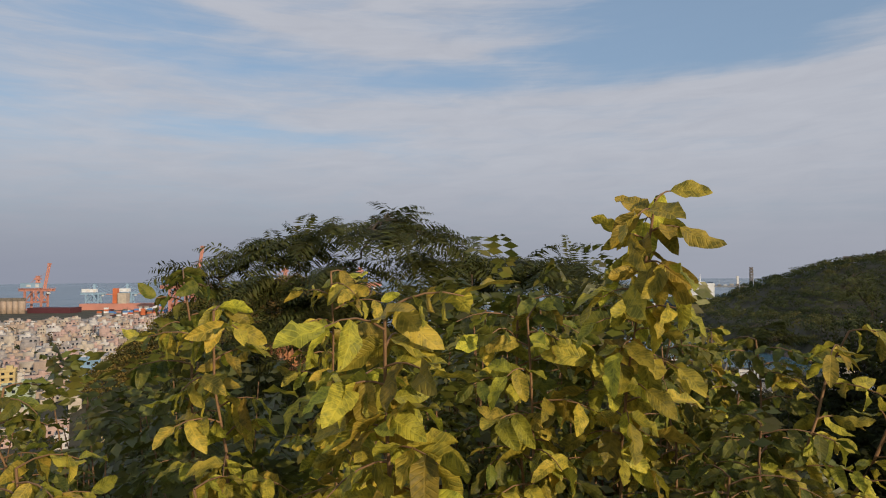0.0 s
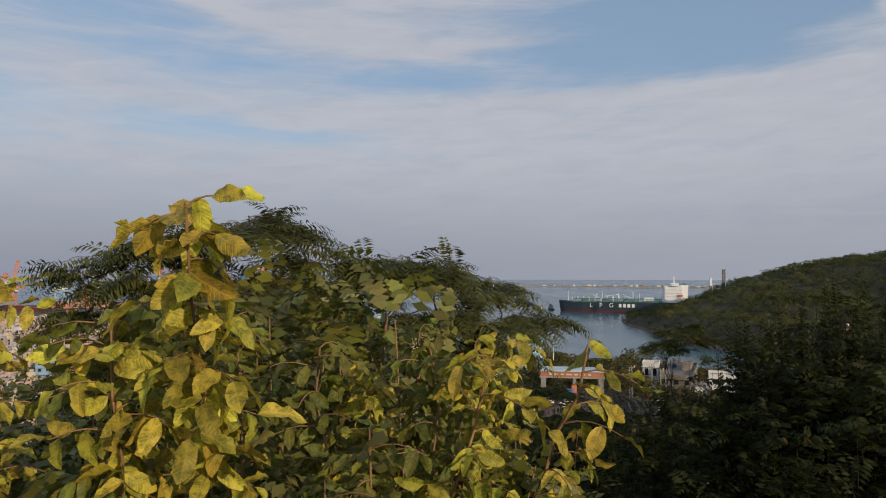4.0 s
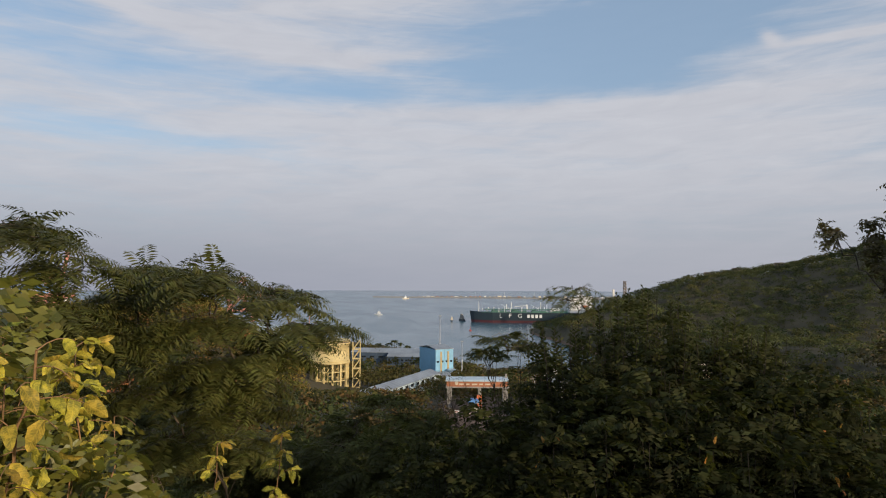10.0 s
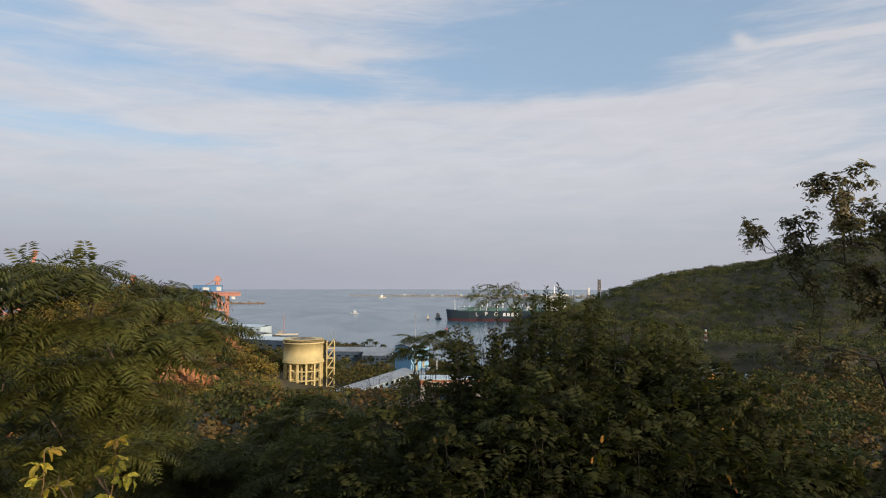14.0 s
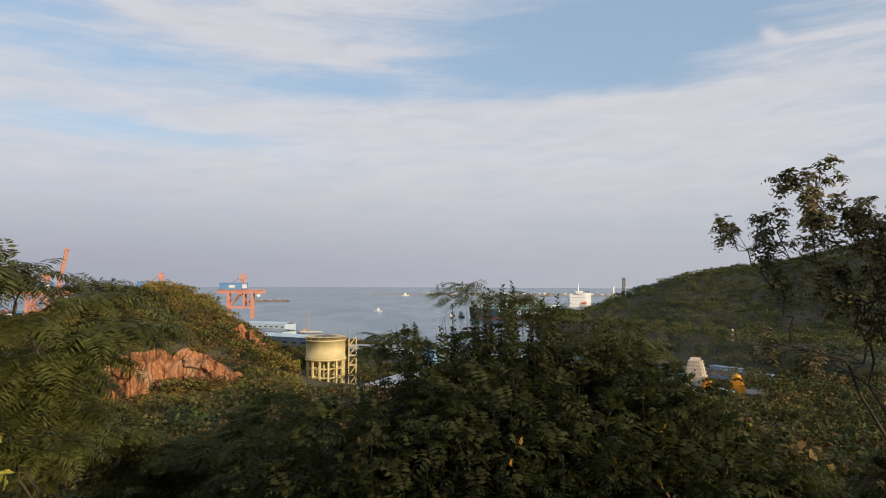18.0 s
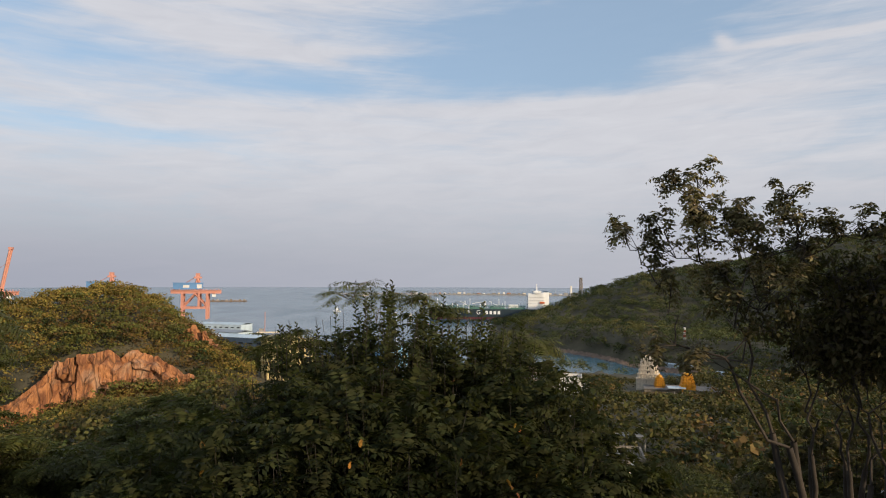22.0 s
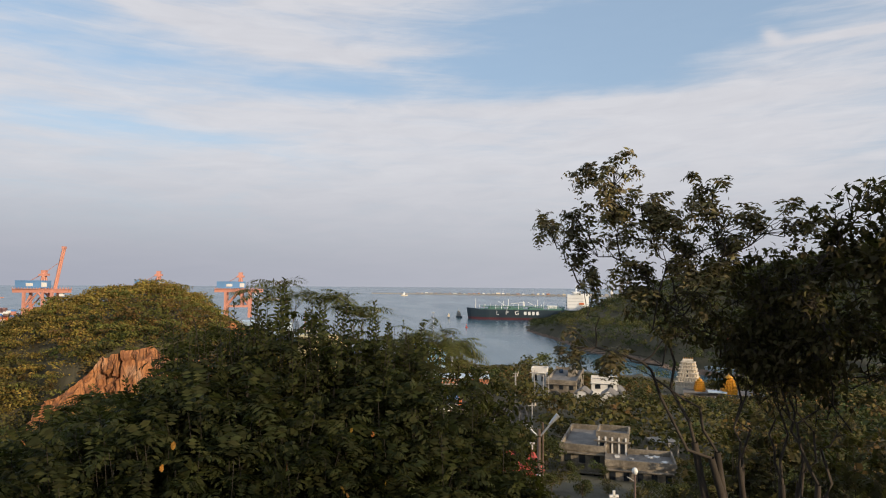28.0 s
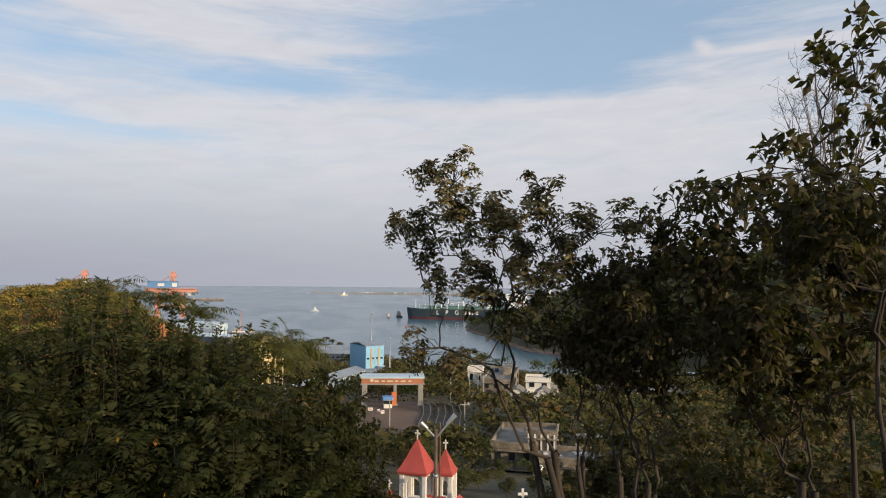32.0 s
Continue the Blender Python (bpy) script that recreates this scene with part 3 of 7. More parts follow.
def leaf_set(mat, L, W, seed, name="leaf"):
    """A few bent variants of one broad leaf, to be shared."""
    rng = np.random.default_rng(seed)
    out = []
    for k in range(8):
        tv, tf = OVATE[0].copy(), OVATE[1]
        u = tv[:, 0]
        tv[:, 2] += rng.uniform(-0.35, 0.12) * u ** 2 + 0.10 * np.sin(u * 11 + k * 2) * tv[:, 1] + 0.07 * np.abs(tv[:, 1]) * np.sin(u * 24 + k) + 0.025 * np.sin(u * 15 + k)
        tv[:, 1] *= 1 + 0.06 * np.sin(u * 40 + k)
        tv[:, 1] += rng.uniform(-0.12, 0.12) * u ** 2
        out.append(fast_mesh(name, tv * [L, W, L], tf, mat, True))
    return out


def sapling(seed, foot, top, leaves, leaf_from, twig, per, label, size=(0.85, 1.15), stem_r=0.006, group="yellowing saplings", side=None, few=(5, 9)):
    """A thin upright stem with twigs that carry broad hanging leaves, each leaf a piece of its own."""
    rng = np.random.default_rng(seed)
    r = root("sapling", foot, label, "sapling", group)
    o = np.array(foot, float)
    line = bend((0, 0, 0), np.array(top, float) - o, 0.0, 12, rng, 0.012)
    part("stem", fast_mesh("stem", *tube(line, stem_r, stem_r * 0.5, 7), M_STEM, True), r)
    n = len(twig_at := np.linspace(leaf_from, 1.0, per))
    for i, s in enumerate(twig_at):
        p = np.array([np.interp(s, np.linspace(0, 1, 12), line[:, k]) for k in range(3)])
        a = i * 2.4 + rng.uniform(-0.5, 0.5)
        d = np.array([math.cos(a), math.sin(a), rng.uniform(-0.1, 0.4)])
        if side is not None:
            d = d * 0.6 + np.array(side)
        d = unit(d)
        ln = twig * rng.uniform(0.6, 1.15) * (1.0 - 0.35 * abs(s - 0.6))
        tw = bend(p, p + d * ln - np.array([0, 0, 0.15 * ln]), 0.12 * ln, 5)
        part("twig", fast_mesh("twig", *tube(tw, 0.0026, 0.0012, 5), M_STEM, True), r)
        k = int(rng.integers(*few))
        for j in range(k):
            w = (j + 1) / k
            q = np.array([np.interp(w, np.linspace(0, 1, 5), tw[:, c]) for c in range(3)])
            across = unit(np.cross(d, [0, 0, 1.0])) * (1 if j % 2 else -1)
            along = d * 0.8 if j == k - 1 else across * 0.8 + d * 0.35
            way = unit(along + rng.normal(0, 0.22, 3) + np.array([0, 0, rng.uniform(-1.0, 0.05)]))
            nrm = unit(np.array([0, 0, 0.6]) + rng.normal(0, 0.5, 3) - 0.4 * way[2] * d)
            S = unit(np.cross(way, nrm))
            N = np.cross(S, way)
            ob = part("leaf", leaves[int(rng.integers(0, len(leaves)))], r)
            ob.matrix_local = Matrix.Translation(q) @ Matrix((way, S, N)).transposed().to_4x4() @ Matrix.Scale(rng.uniform(*size), 4)
    return r


def cloud_centres(seed, middle, reach, n):
    rng = np.random.default_rng(seed)
    d = rand_dirs(rng, n) * rng.uniform(0.45, 1.0, (n, 1))
    return (np.array(middle) + d * np.array(reach)).tolist()


# ---- the plants beside the path ----
L_YEL = leaf_set(M_YELLOW, 0.085, 0.039, 3)
L_OLI = leaf_set(M_OLIVE, 0.074, 0.034, 4)
L_BIG = leaf_set(M_YELLOW, 0.098, 0.049, 5)
L_RST = leaf_set(M_RUST, 0.07, 0.035, 6)
sapling(11, (0.46, 2.75, 78.0), (0.485, 1.74, 80.17), L_BIG, 0.70, 0.11, 30, "tall sapling with crumpled yellow leaves along its tip", (0.7, 1.15), few=(3, 6))
sapling(12, (-0.02, 1.75, 78.3), (-0.06, 1.45, 79.95), L_BIG, 0.62, 0.15, 22, "young plant with broad sunlit yellow-green leaves", (0.75, 1.1))
for k, (x, y, z, lv, s) in enumerate([(-0.62, 1.75, 79.93, L_YEL, 0.9), (-0.86, 2.1, 80.0, L_OLI, 1.0), (-0.45, 2.2, 80.02, L_YEL, 0.9), (0.10, 1.95, 79.95, L_OLI, 0.95), (-1.25, 1.9, 79.72, L_OLI, 0.9), (-0.26, 1.65, 79.78, L_BIG, 0.85),
                                      (0.55, 2.2, 79.82, L_OLI, 1.0), (0.12, 1.9, 79.9, L_BIG, 0.85), (0.62, 1.95, 79.5, L_OLI, 0.9), (0.85, 2.35, 79.80, L_OLI, 0.95), (-0.95, 1.55, 79.62, L_YEL, 0.9), (0.72, 2.0, 79.62, L_OLI, 0.9), (-0.55, 1.5, 79.6, L_YEL, 0.85), (0.2, 2.5, 79.88, L_OLI, 0.95), (0.78, 2.9, 79.8, L_OLI, 0.95), (0.45, 3.0, 79.88, L_OLI, 0.95), (1.0, 3.2, 79.72, L_YEL, 0.9), (0.62, 2.6, 79.7, L_YEL, 0.9)]):
    sapling(20 + k, (x + 0.15, y + 0.2, 78.2), (x + 0.1, y + 0.05, z), lv, 0.62, 0.17, 20, "leafy sapling with yellowing oval leaves among the bushes", (s * 0.8, s * 1.1))
sapling(40, (1.0, 2.65, 78.5), (1.40, 2.3, 79.80), L_BIG, 0.45, 0.19, 15, "leaning branch of sunlit yellow drooping leaves", (0.65, 1.0), 0.008, side=(0.5, -0.2, 0.0), few=(3, 6))
sapling(41, (0.75, 2.5, 78.5), (1.15, 2.25, 79.84), L_YEL, 0.5, 0.17, 14, "leaning branch of yellow leaves over the slope", (0.75, 1.1), 0.007, side=(0.4, 0, 0))
sapling(42, (0.9, 2.9, 78.2), (1.05, 2.8, 79.62), L_OLI, 0.5, 0.17, 14, "sapling with olive green leaves in low sun", (0.8, 1.1))
sapling(43, (1.35, 4.75, 77.0), (1.38, 4.65, 78.95), L_YEL, 0.55, 0.14, 12, "thin sapling with rows of small yellow-green leaves", (0.8, 1.1))
sapling(44, (1.72, 4.75, 77.0), (1.78, 4.7, 78.98), L_YEL, 0.55, 0.12, 12, "thin sapling with rows of small yellow-green leaves", (0.8, 1.1))
sapling(45, (0.95, 4.4, 77.0), (0.85, 4.35, 79.2), L_OLI, 0.5, 0.18, 14, "sapling with olive green leaves in low sun", (0.8, 1.1))

# the sunlit shrubs behind them
shoots("shrub", 61, (0.3, 3.2, 77.3), (0.95, 0.75), 2.6, 140, "sunlit olive shrub with small oval leaves", M_SHRUB, 0.24, 5, 0.088, 0.044, 0.3, 8, stem_mat=M_STEM, group="sunlit shrubs", dome=0.35)
shoots("shrub", 62, (-1.2, 3.2, 77.3), (1.0, 0.8), 2.3, 130, "sunlit olive shrub with small oval leaves", M_SHRUB, 0.24, 5, 0.088, 0.044, 0.3, 8, stem_mat=M_STEM, group="sunlit shrubs", dome=0.4)
shoots("shrub", 63, (1.1, 3.1, 77.2), (0.75, 0.7), 2.0, 110, "low olive shrub with small oval leaves", M_SHRUB, 0.23, 5, 0.085, 0.042, 0.3, 8, stem_mat=M_STEM, group="sunlit shrubs", dome=0.4)
shoots("shrub", 64, (-2.6, 3.6, 77.3), (1.1, 0.9), 1.9, 170, "low olive shrub with small oval leaves", M_SHRUB, 0.17, 5, 0.06, 0.03, 0.3, 9, stem_mat=M_STEM, group="sunlit shrubs", dome=0.4)
shoots("shrub", 65, (-0.2, 2.0, 77.6), (1.3, 0.4), 1.75, 100, "low tangle of olive shrub leaves and stems", M_SHRUB, 0.2, 5, 0.075, 0.038, 0.3, 8, stem_mat=M_STEM, group="sunlit shrubs", dome=0.2)

# feathery trees on the slope
FR = fronds(4, 0.46, pairs=15, thick=0.045, droop=0.42)
FR_FAR = fronds(5, 0.48, pairs=10, thick=0.07)
clustered_tree("feathery_tree", 71, (-1.2, 6.8, 75.2), [(-0.85, 6.5, 80.47), (-0.75, 6.0, 80.37), (-1.3, 6.55, 80.40), (-1.75, 6.7, 80.28), (-2.2, 6.75, 80.15), (-2.55, 6.7, 79.95), (-0.4, 6.3, 80.15), (-1.1, 6.1, 80.05), (-1.8, 6.3, 79.9), (-0.3, 6.1, 79.85), (-2.7, 6.8, 79.55), (-2.1, 6.4, 79.5), (-1.4, 6.1, 79.6), (-0.6, 6.0, 79.45), (-0.1, 6.4, 79.5), (-1.6, 6.1, 79.1), (-0.7, 6.2, 79.0), (-1.0, 6.4, 79.75), (-1.5, 6.5, 79.65), (-0.5, 6.5, 79.65), (-2.2, 6.7, 79.15), (-1.2, 6.3, 79.3), (-2.6, 6.8, 78.9), (-1.9, 6.5, 78.7), (-1.1, 6.4, 78.5)],
               0.42, "acacia-like tree with flat sprays of dark feathery leaves", FR, M_FERN, 0.06, 0.5, 7, group="feathery trees", flat=0.35)
clustered_tree("feathery_tree", 72, (0.75, 7.7, 74.8), [(0.05, 7.4, 80.08), (0.45, 7.0, 80.1), (0.84, 6.5, 80.03), (0.7, 7.3, 80.0), (1.09, 8.0, 79.87), (1.35, 7.4, 79.78), (1.7, 7.2, 79.52), (-0.1, 7.3, 79.85), (1.3, 7.0, 79.25), (1.35, 7.6, 79.4), (0.8, 6.8, 79.6), (0.2, 6.9, 79.5), (1.0, 6.9, 79.2), (1.1, 7.3, 78.95), (0.6, 7.0, 79.1), (1.0, 7.2, 78.7), (0.2, 6.9, 78.9), (-0.3, 7.1, 79.3), (0.9, 7.1, 78.4), (0.4, 7.2, 78.4)],
               0.42, "spreading tree with layered feathery green leaves", FR, M_FERN, 0.06, 0.5, 8, group="feathery trees", flat=0.18)
FEATHERY = clustered_tree("feathery_tree", 73, (2.6, 11.5, 73.2), cloud_centres(8, (2.6, 11.5, 77.0), (1.0, 1.0, 0.9), 12) + [(2.6, 11.5, 77.9)], 0.5, "spreading tree with layered feathery green leaves", FR_FAR, M_FERN, 0.06, 0.5, 7, group="feathery trees", flat=0.4)
for k, (x, y, z, s) in enumerate([(-0.9, 10.6, 78.9, 0.95), (0.1, 12.2, 77.5, 0.9), (1.6, 13.1, 77.3, 0.95), (-2.6, 14.9, 78.9, 1.1), (0.7, 13.9, 76.9, 0.9), (-1.8, 10.2, 78.2, 0.95), (-3.6, 9.5, 79.0, 0.95), (-4.8, 12.5, 78.4, 1.1), (3.3, 13.5, 76.4, 0.85), (-1.2, 13.2, 77.6, 0.95)]):
    copy_thing(FEATHERY, Matrix.Translation((x, y, z - 4.85 * s)) @ Euler((0, 0, 1.1 + 1.9 * k)).to_matrix().to_4x4() @ Matrix.Scale(s, 4))

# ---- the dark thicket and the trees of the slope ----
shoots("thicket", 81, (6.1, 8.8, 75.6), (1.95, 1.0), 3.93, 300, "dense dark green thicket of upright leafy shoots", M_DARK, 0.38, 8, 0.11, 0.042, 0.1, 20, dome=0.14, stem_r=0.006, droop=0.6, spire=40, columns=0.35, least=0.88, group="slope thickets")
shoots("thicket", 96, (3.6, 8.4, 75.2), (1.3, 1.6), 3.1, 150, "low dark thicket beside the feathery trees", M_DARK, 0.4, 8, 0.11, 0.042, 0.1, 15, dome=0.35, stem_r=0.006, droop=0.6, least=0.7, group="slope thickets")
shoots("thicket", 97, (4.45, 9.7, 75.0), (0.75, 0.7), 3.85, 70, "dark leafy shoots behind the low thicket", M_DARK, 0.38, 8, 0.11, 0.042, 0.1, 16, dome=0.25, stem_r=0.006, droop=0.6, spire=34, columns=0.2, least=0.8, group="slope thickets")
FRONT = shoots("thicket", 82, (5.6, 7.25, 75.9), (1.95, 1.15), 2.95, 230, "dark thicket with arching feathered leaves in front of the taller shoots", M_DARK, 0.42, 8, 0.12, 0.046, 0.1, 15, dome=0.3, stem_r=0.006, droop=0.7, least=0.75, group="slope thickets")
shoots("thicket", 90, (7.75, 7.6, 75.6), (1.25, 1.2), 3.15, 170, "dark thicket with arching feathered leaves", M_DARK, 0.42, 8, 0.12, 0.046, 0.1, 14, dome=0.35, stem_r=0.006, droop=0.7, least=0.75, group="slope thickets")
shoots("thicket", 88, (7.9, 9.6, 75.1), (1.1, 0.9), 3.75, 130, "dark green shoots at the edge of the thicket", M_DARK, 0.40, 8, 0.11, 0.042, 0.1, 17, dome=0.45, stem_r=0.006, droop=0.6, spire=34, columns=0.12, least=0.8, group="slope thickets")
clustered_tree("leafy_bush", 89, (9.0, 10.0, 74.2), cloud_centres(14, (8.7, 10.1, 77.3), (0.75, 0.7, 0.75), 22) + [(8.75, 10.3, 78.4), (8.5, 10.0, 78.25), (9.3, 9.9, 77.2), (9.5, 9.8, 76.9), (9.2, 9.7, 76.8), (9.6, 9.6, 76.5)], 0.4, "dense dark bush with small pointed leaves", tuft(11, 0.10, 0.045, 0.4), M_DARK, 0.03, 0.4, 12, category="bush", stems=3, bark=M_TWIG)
clustered_tree("feathery_tree", 84, (5.8, 10.7, 74.5), [(5.63, 10.6, 79.88), (5.95, 10.6, 79.7), (5.35, 10.5, 79.72)], 0.3, "thin young tree with sparse feathery sprays", fronds(2, 0.42, pairs=14, thick=0.045, droop=0.4), M_FERN, 0.02, 0.75, 5, group="feathery trees", flat=0.3)
clustered_tree("feathery_tree", 85, (6.7, 10.4, 74.6), [(6.6, 10.3, 79.68), (6.85, 10.3, 79.5)], 0.24, "young tree with arching feathery sprays", fronds(3, 0.42, pairs=14, thick=0.045, droop=0.4), M_FERN, 0.02, 0.7, 6, group="feathery trees", flat=0.3)
clustered_tree("feathery_tree", 86, (7.9, 10.2, 74.5), [(7.8, 10.0, 79.1), (8.15, 10.05, 79.12), (7.5, 10.0, 79.0), (8.4, 10.1, 78.95), (7.9, 9.9, 78.85)], 0.28, "young tree with dark flat feathery sprays", fronds(3, 0.42, pairs=14, thick=0.05, droop=0.45), M_FERN, 0.02, 0.7, 6, group="feathery trees", flat=0.5)
clustered_tree("feathery_tree", 87, (4.5, 11.2, 74.4), [(4.5, 11.0, 79.1), (4.2, 10.9, 78.85), (4.8, 11.1, 78.9)], 0.3, "young tree with fine feathery sprays", fronds(3, 0.36), M_FERN, 0.02, 0.7, 6, group="feathery trees", flat=0.3)

# bark with the shade under the crowns put into its colour
M_SHADY = material("shaded_tree_bark", (0.045, 0.034, 0.024), 0.9, 0.35, 3.0, 14.0, 0.5)
M_UNDER = material("undergrowth_leaf", (0.05, 0.042, 0.014), 0.7, 0.35, 1.0, 10.0, 0.0, leaf=0.15, island="island", second=(0.03, 0.03, 0.01), spec=0.2)
# the open-crowned tree and its neighbours, darkened by colour as if in shade
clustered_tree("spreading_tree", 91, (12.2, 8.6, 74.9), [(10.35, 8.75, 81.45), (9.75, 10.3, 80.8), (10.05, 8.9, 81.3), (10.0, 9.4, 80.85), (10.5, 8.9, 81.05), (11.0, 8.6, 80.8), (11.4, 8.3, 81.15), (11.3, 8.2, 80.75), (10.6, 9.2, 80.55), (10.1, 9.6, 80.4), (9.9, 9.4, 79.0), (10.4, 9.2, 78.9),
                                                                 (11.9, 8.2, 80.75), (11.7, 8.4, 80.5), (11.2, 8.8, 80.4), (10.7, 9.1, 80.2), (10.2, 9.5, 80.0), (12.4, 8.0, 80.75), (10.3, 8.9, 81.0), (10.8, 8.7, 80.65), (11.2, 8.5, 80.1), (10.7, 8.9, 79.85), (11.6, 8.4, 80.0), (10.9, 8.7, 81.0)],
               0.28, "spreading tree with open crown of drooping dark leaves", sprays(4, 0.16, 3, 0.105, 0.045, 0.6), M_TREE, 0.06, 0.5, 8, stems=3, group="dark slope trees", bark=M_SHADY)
clustered_tree("leafy_tree", 95, (13.1, 9.1, 74.7), cloud_centres(9, (12.75, 8.8, 79.25), (1.15, 0.8, 0.9), 26), 0.38, "dense dark tree with a closed leafy crown", tuft(7, 0.11, 0.052, 0.5), M_TREE_SHADED, 0.05, 0.55, 11, stems=3, group="dark slope trees", bark=M_SHADY)
clustered_tree("leafy_tree", 100, (12.5, 9.3, 74.7), cloud_centres(19, (11.85, 8.9, 79.75), (1.15, 0.8, 0.75), 20), 0.36, "dark tree with a thin see-through crown", tuft(6, 0.11, 0.048, 0.5), M_TREE_SHADED, 0.045, 0.55, 9, stems=2, group="dark slope trees", bark=M_SHADY)
clustered_tree("leafy_tree", 92, (12.9, 8.6, 74.9), cloud_centres(5, (13.1, 8.3, 79.6), (1.5, 1.0, 1.25), 36) + [(12.7, 7.7, 80.7), (13.1, 7.6, 81.0), (13.4, 7.7, 80.8), (12.9, 7.9, 80.4), (13.5, 7.6, 80.4)], 0.42, "dense dark tree with a closed leafy crown", tuft(5, 0.12, 0.058, 0.5), M_TREE_SHADED, 0.05, 0.5, 12, stems=3, group="dark slope trees", bark=M_SHADY)
clustered_tree("leafy_tree", 93, (14.3, 7.4, 75.2), cloud_centres(6, (14.3, 7.2, 79.8), (1.5, 1.1, 1.75), 58), 0.5, "tall dark tree with broad curled leaves", tuft(7, 0.14, 0.08, 0.45), M_TREE_SHADED, 0.06, 0.5, 10, stems=3, group="dark slope trees", bark=M_SHADY)
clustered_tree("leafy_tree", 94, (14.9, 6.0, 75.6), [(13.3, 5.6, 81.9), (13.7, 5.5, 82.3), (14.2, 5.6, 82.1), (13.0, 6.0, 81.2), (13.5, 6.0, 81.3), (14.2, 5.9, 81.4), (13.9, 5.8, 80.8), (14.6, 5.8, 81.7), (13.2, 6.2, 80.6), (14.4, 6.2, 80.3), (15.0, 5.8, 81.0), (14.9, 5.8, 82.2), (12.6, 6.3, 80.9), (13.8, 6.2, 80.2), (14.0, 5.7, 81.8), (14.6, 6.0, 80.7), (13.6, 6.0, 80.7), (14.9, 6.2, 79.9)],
               0.4, "tall tree with broad dark leaves and bare twig ends", tuft(6, 0.13, 0.075, 0.4), M_TREE_SHADED, 0.06, 0.5, 9, stems=3, group="dark slope trees", bark=M_SHADY)

def bare_tree(seed, base, middle, reach, lean=0.5, low=0.6):
    """A leafless crown of fine grey twigs."""
    rng = np.random.default_rng(seed)
    r = root("bare_tree", base, "leafless tree with a haze of fine grey twigs", "tree", "dark slope trees")
    o = np.array(base, float)
    top = np.array(middle) - o
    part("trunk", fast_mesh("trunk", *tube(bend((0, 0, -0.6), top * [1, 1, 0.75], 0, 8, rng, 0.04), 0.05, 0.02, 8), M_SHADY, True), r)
    v = []
    for q in rand_dirs(rng, 26, lean) * reach * rng.uniform(0.6, 1.0, (26, 1)) + top:
        arm = bend(top * [1, 1, rng.uniform(low, 0.75)], q, 0.1, 6, rng, 0.04)
        v.append(tube(arm, 0.010, 0.004, 5))
        for _ in range(16):
            st = arm[int(rng.integers(2, 6))]
            e = st + rand_dirs(rng, 1, 0.5)[0] * rng.uniform(0.15, 0.4)
            v.append(tube(bend(st, e, 0.03, 4, rng, 0.015), 0.003, 0.0015, 3))
            for _ in range(3):
                v.append(tube(bend(e, e + rand_dirs(rng, 1, 0.3)[0] * 0.12, 0.01, 3), 0.0018, 0.001, 3))
    part("limb_work", fast_mesh("limb_work", *join(v), M_BARK, True), r)


bare_tree(98, (15.6, 7.6, 75.0), (15.3, 7.9, 82.3), (0.8, 0.6, 0.9))
bare_tree(99, (3.9, 11.8, 74.3), (3.95, 11.7, 77.75), (1.1, 0.6, 0.55), 0.0, 0.3)
shoots("undergrowth", 86, (14.4, 11.0, 73.7), (2.2, 1.0), 4.1, 150, "brownish undergrowth below the dark trees", M_UNDER, 0.34, 7, 0.11, 0.06, 0.1, 12, dome=0.4, stem_r=0.008, group="undergrowth")
shoots("undergrowth", 87, (15.9, 9.2, 74.0), (1.7, 1.0), 3.8, 130, "brownish undergrowth below the dark trees", M_UNDER, 0.34, 7, 0.11, 0.06, 0.1, 12, dome=0.4, stem_r=0.008, group="undergrowth")
for k in range(26):
    rr = random.Random(500 + k)
    d = new("fallen_leaf", L_RST[k % len(L_RST)])
    d.parent = FRONT
    a, q = rr.uniform(3.4, 6.0), rr.uniform(0.85, 1.0)
    d.matrix_local = Matrix.Translation((1.9 * q * math.cos(a), 1.2 * q * math.sin(a) - 0.1, rr.uniform(1.4, 2.7))) @ Euler((rr.uniform(0, 6), rr.uniform(-1.8, -1.0), rr.uniform(0, 6))).to_matrix().to_4x4() @ Matrix.Scale(rr.uniform(0.7, 1.15), 4)
    d.name = "dry_leaf"

# trees a little way down the slope: one built per kind, then copied
M_MID = material("slope_tree_leaf", (0.052, 0.056, 0.016), 0.7, 0.35, 0.5, 12.0, 0.0, leaf=0.15, island="island", second=(0.03, 0.036, 0.011), spec=0.2)
M_MIDY = material("dry_slope_leaf", (0.09, 0.072, 0.021), 0.7, 0.35, 0.5, 12.0, 0.0, leaf=0.15, island="island", second=(0.05, 0.045, 0.013), spec=0.2)
def wood(name, base, second):
    return material(name, base, 0.8, 0.4, 0.1, 12.0, 0.0, leaf=0.08 if name.startswith("valley") else 0.15, island="island", second=second, spec=0.2, vary=0.4)


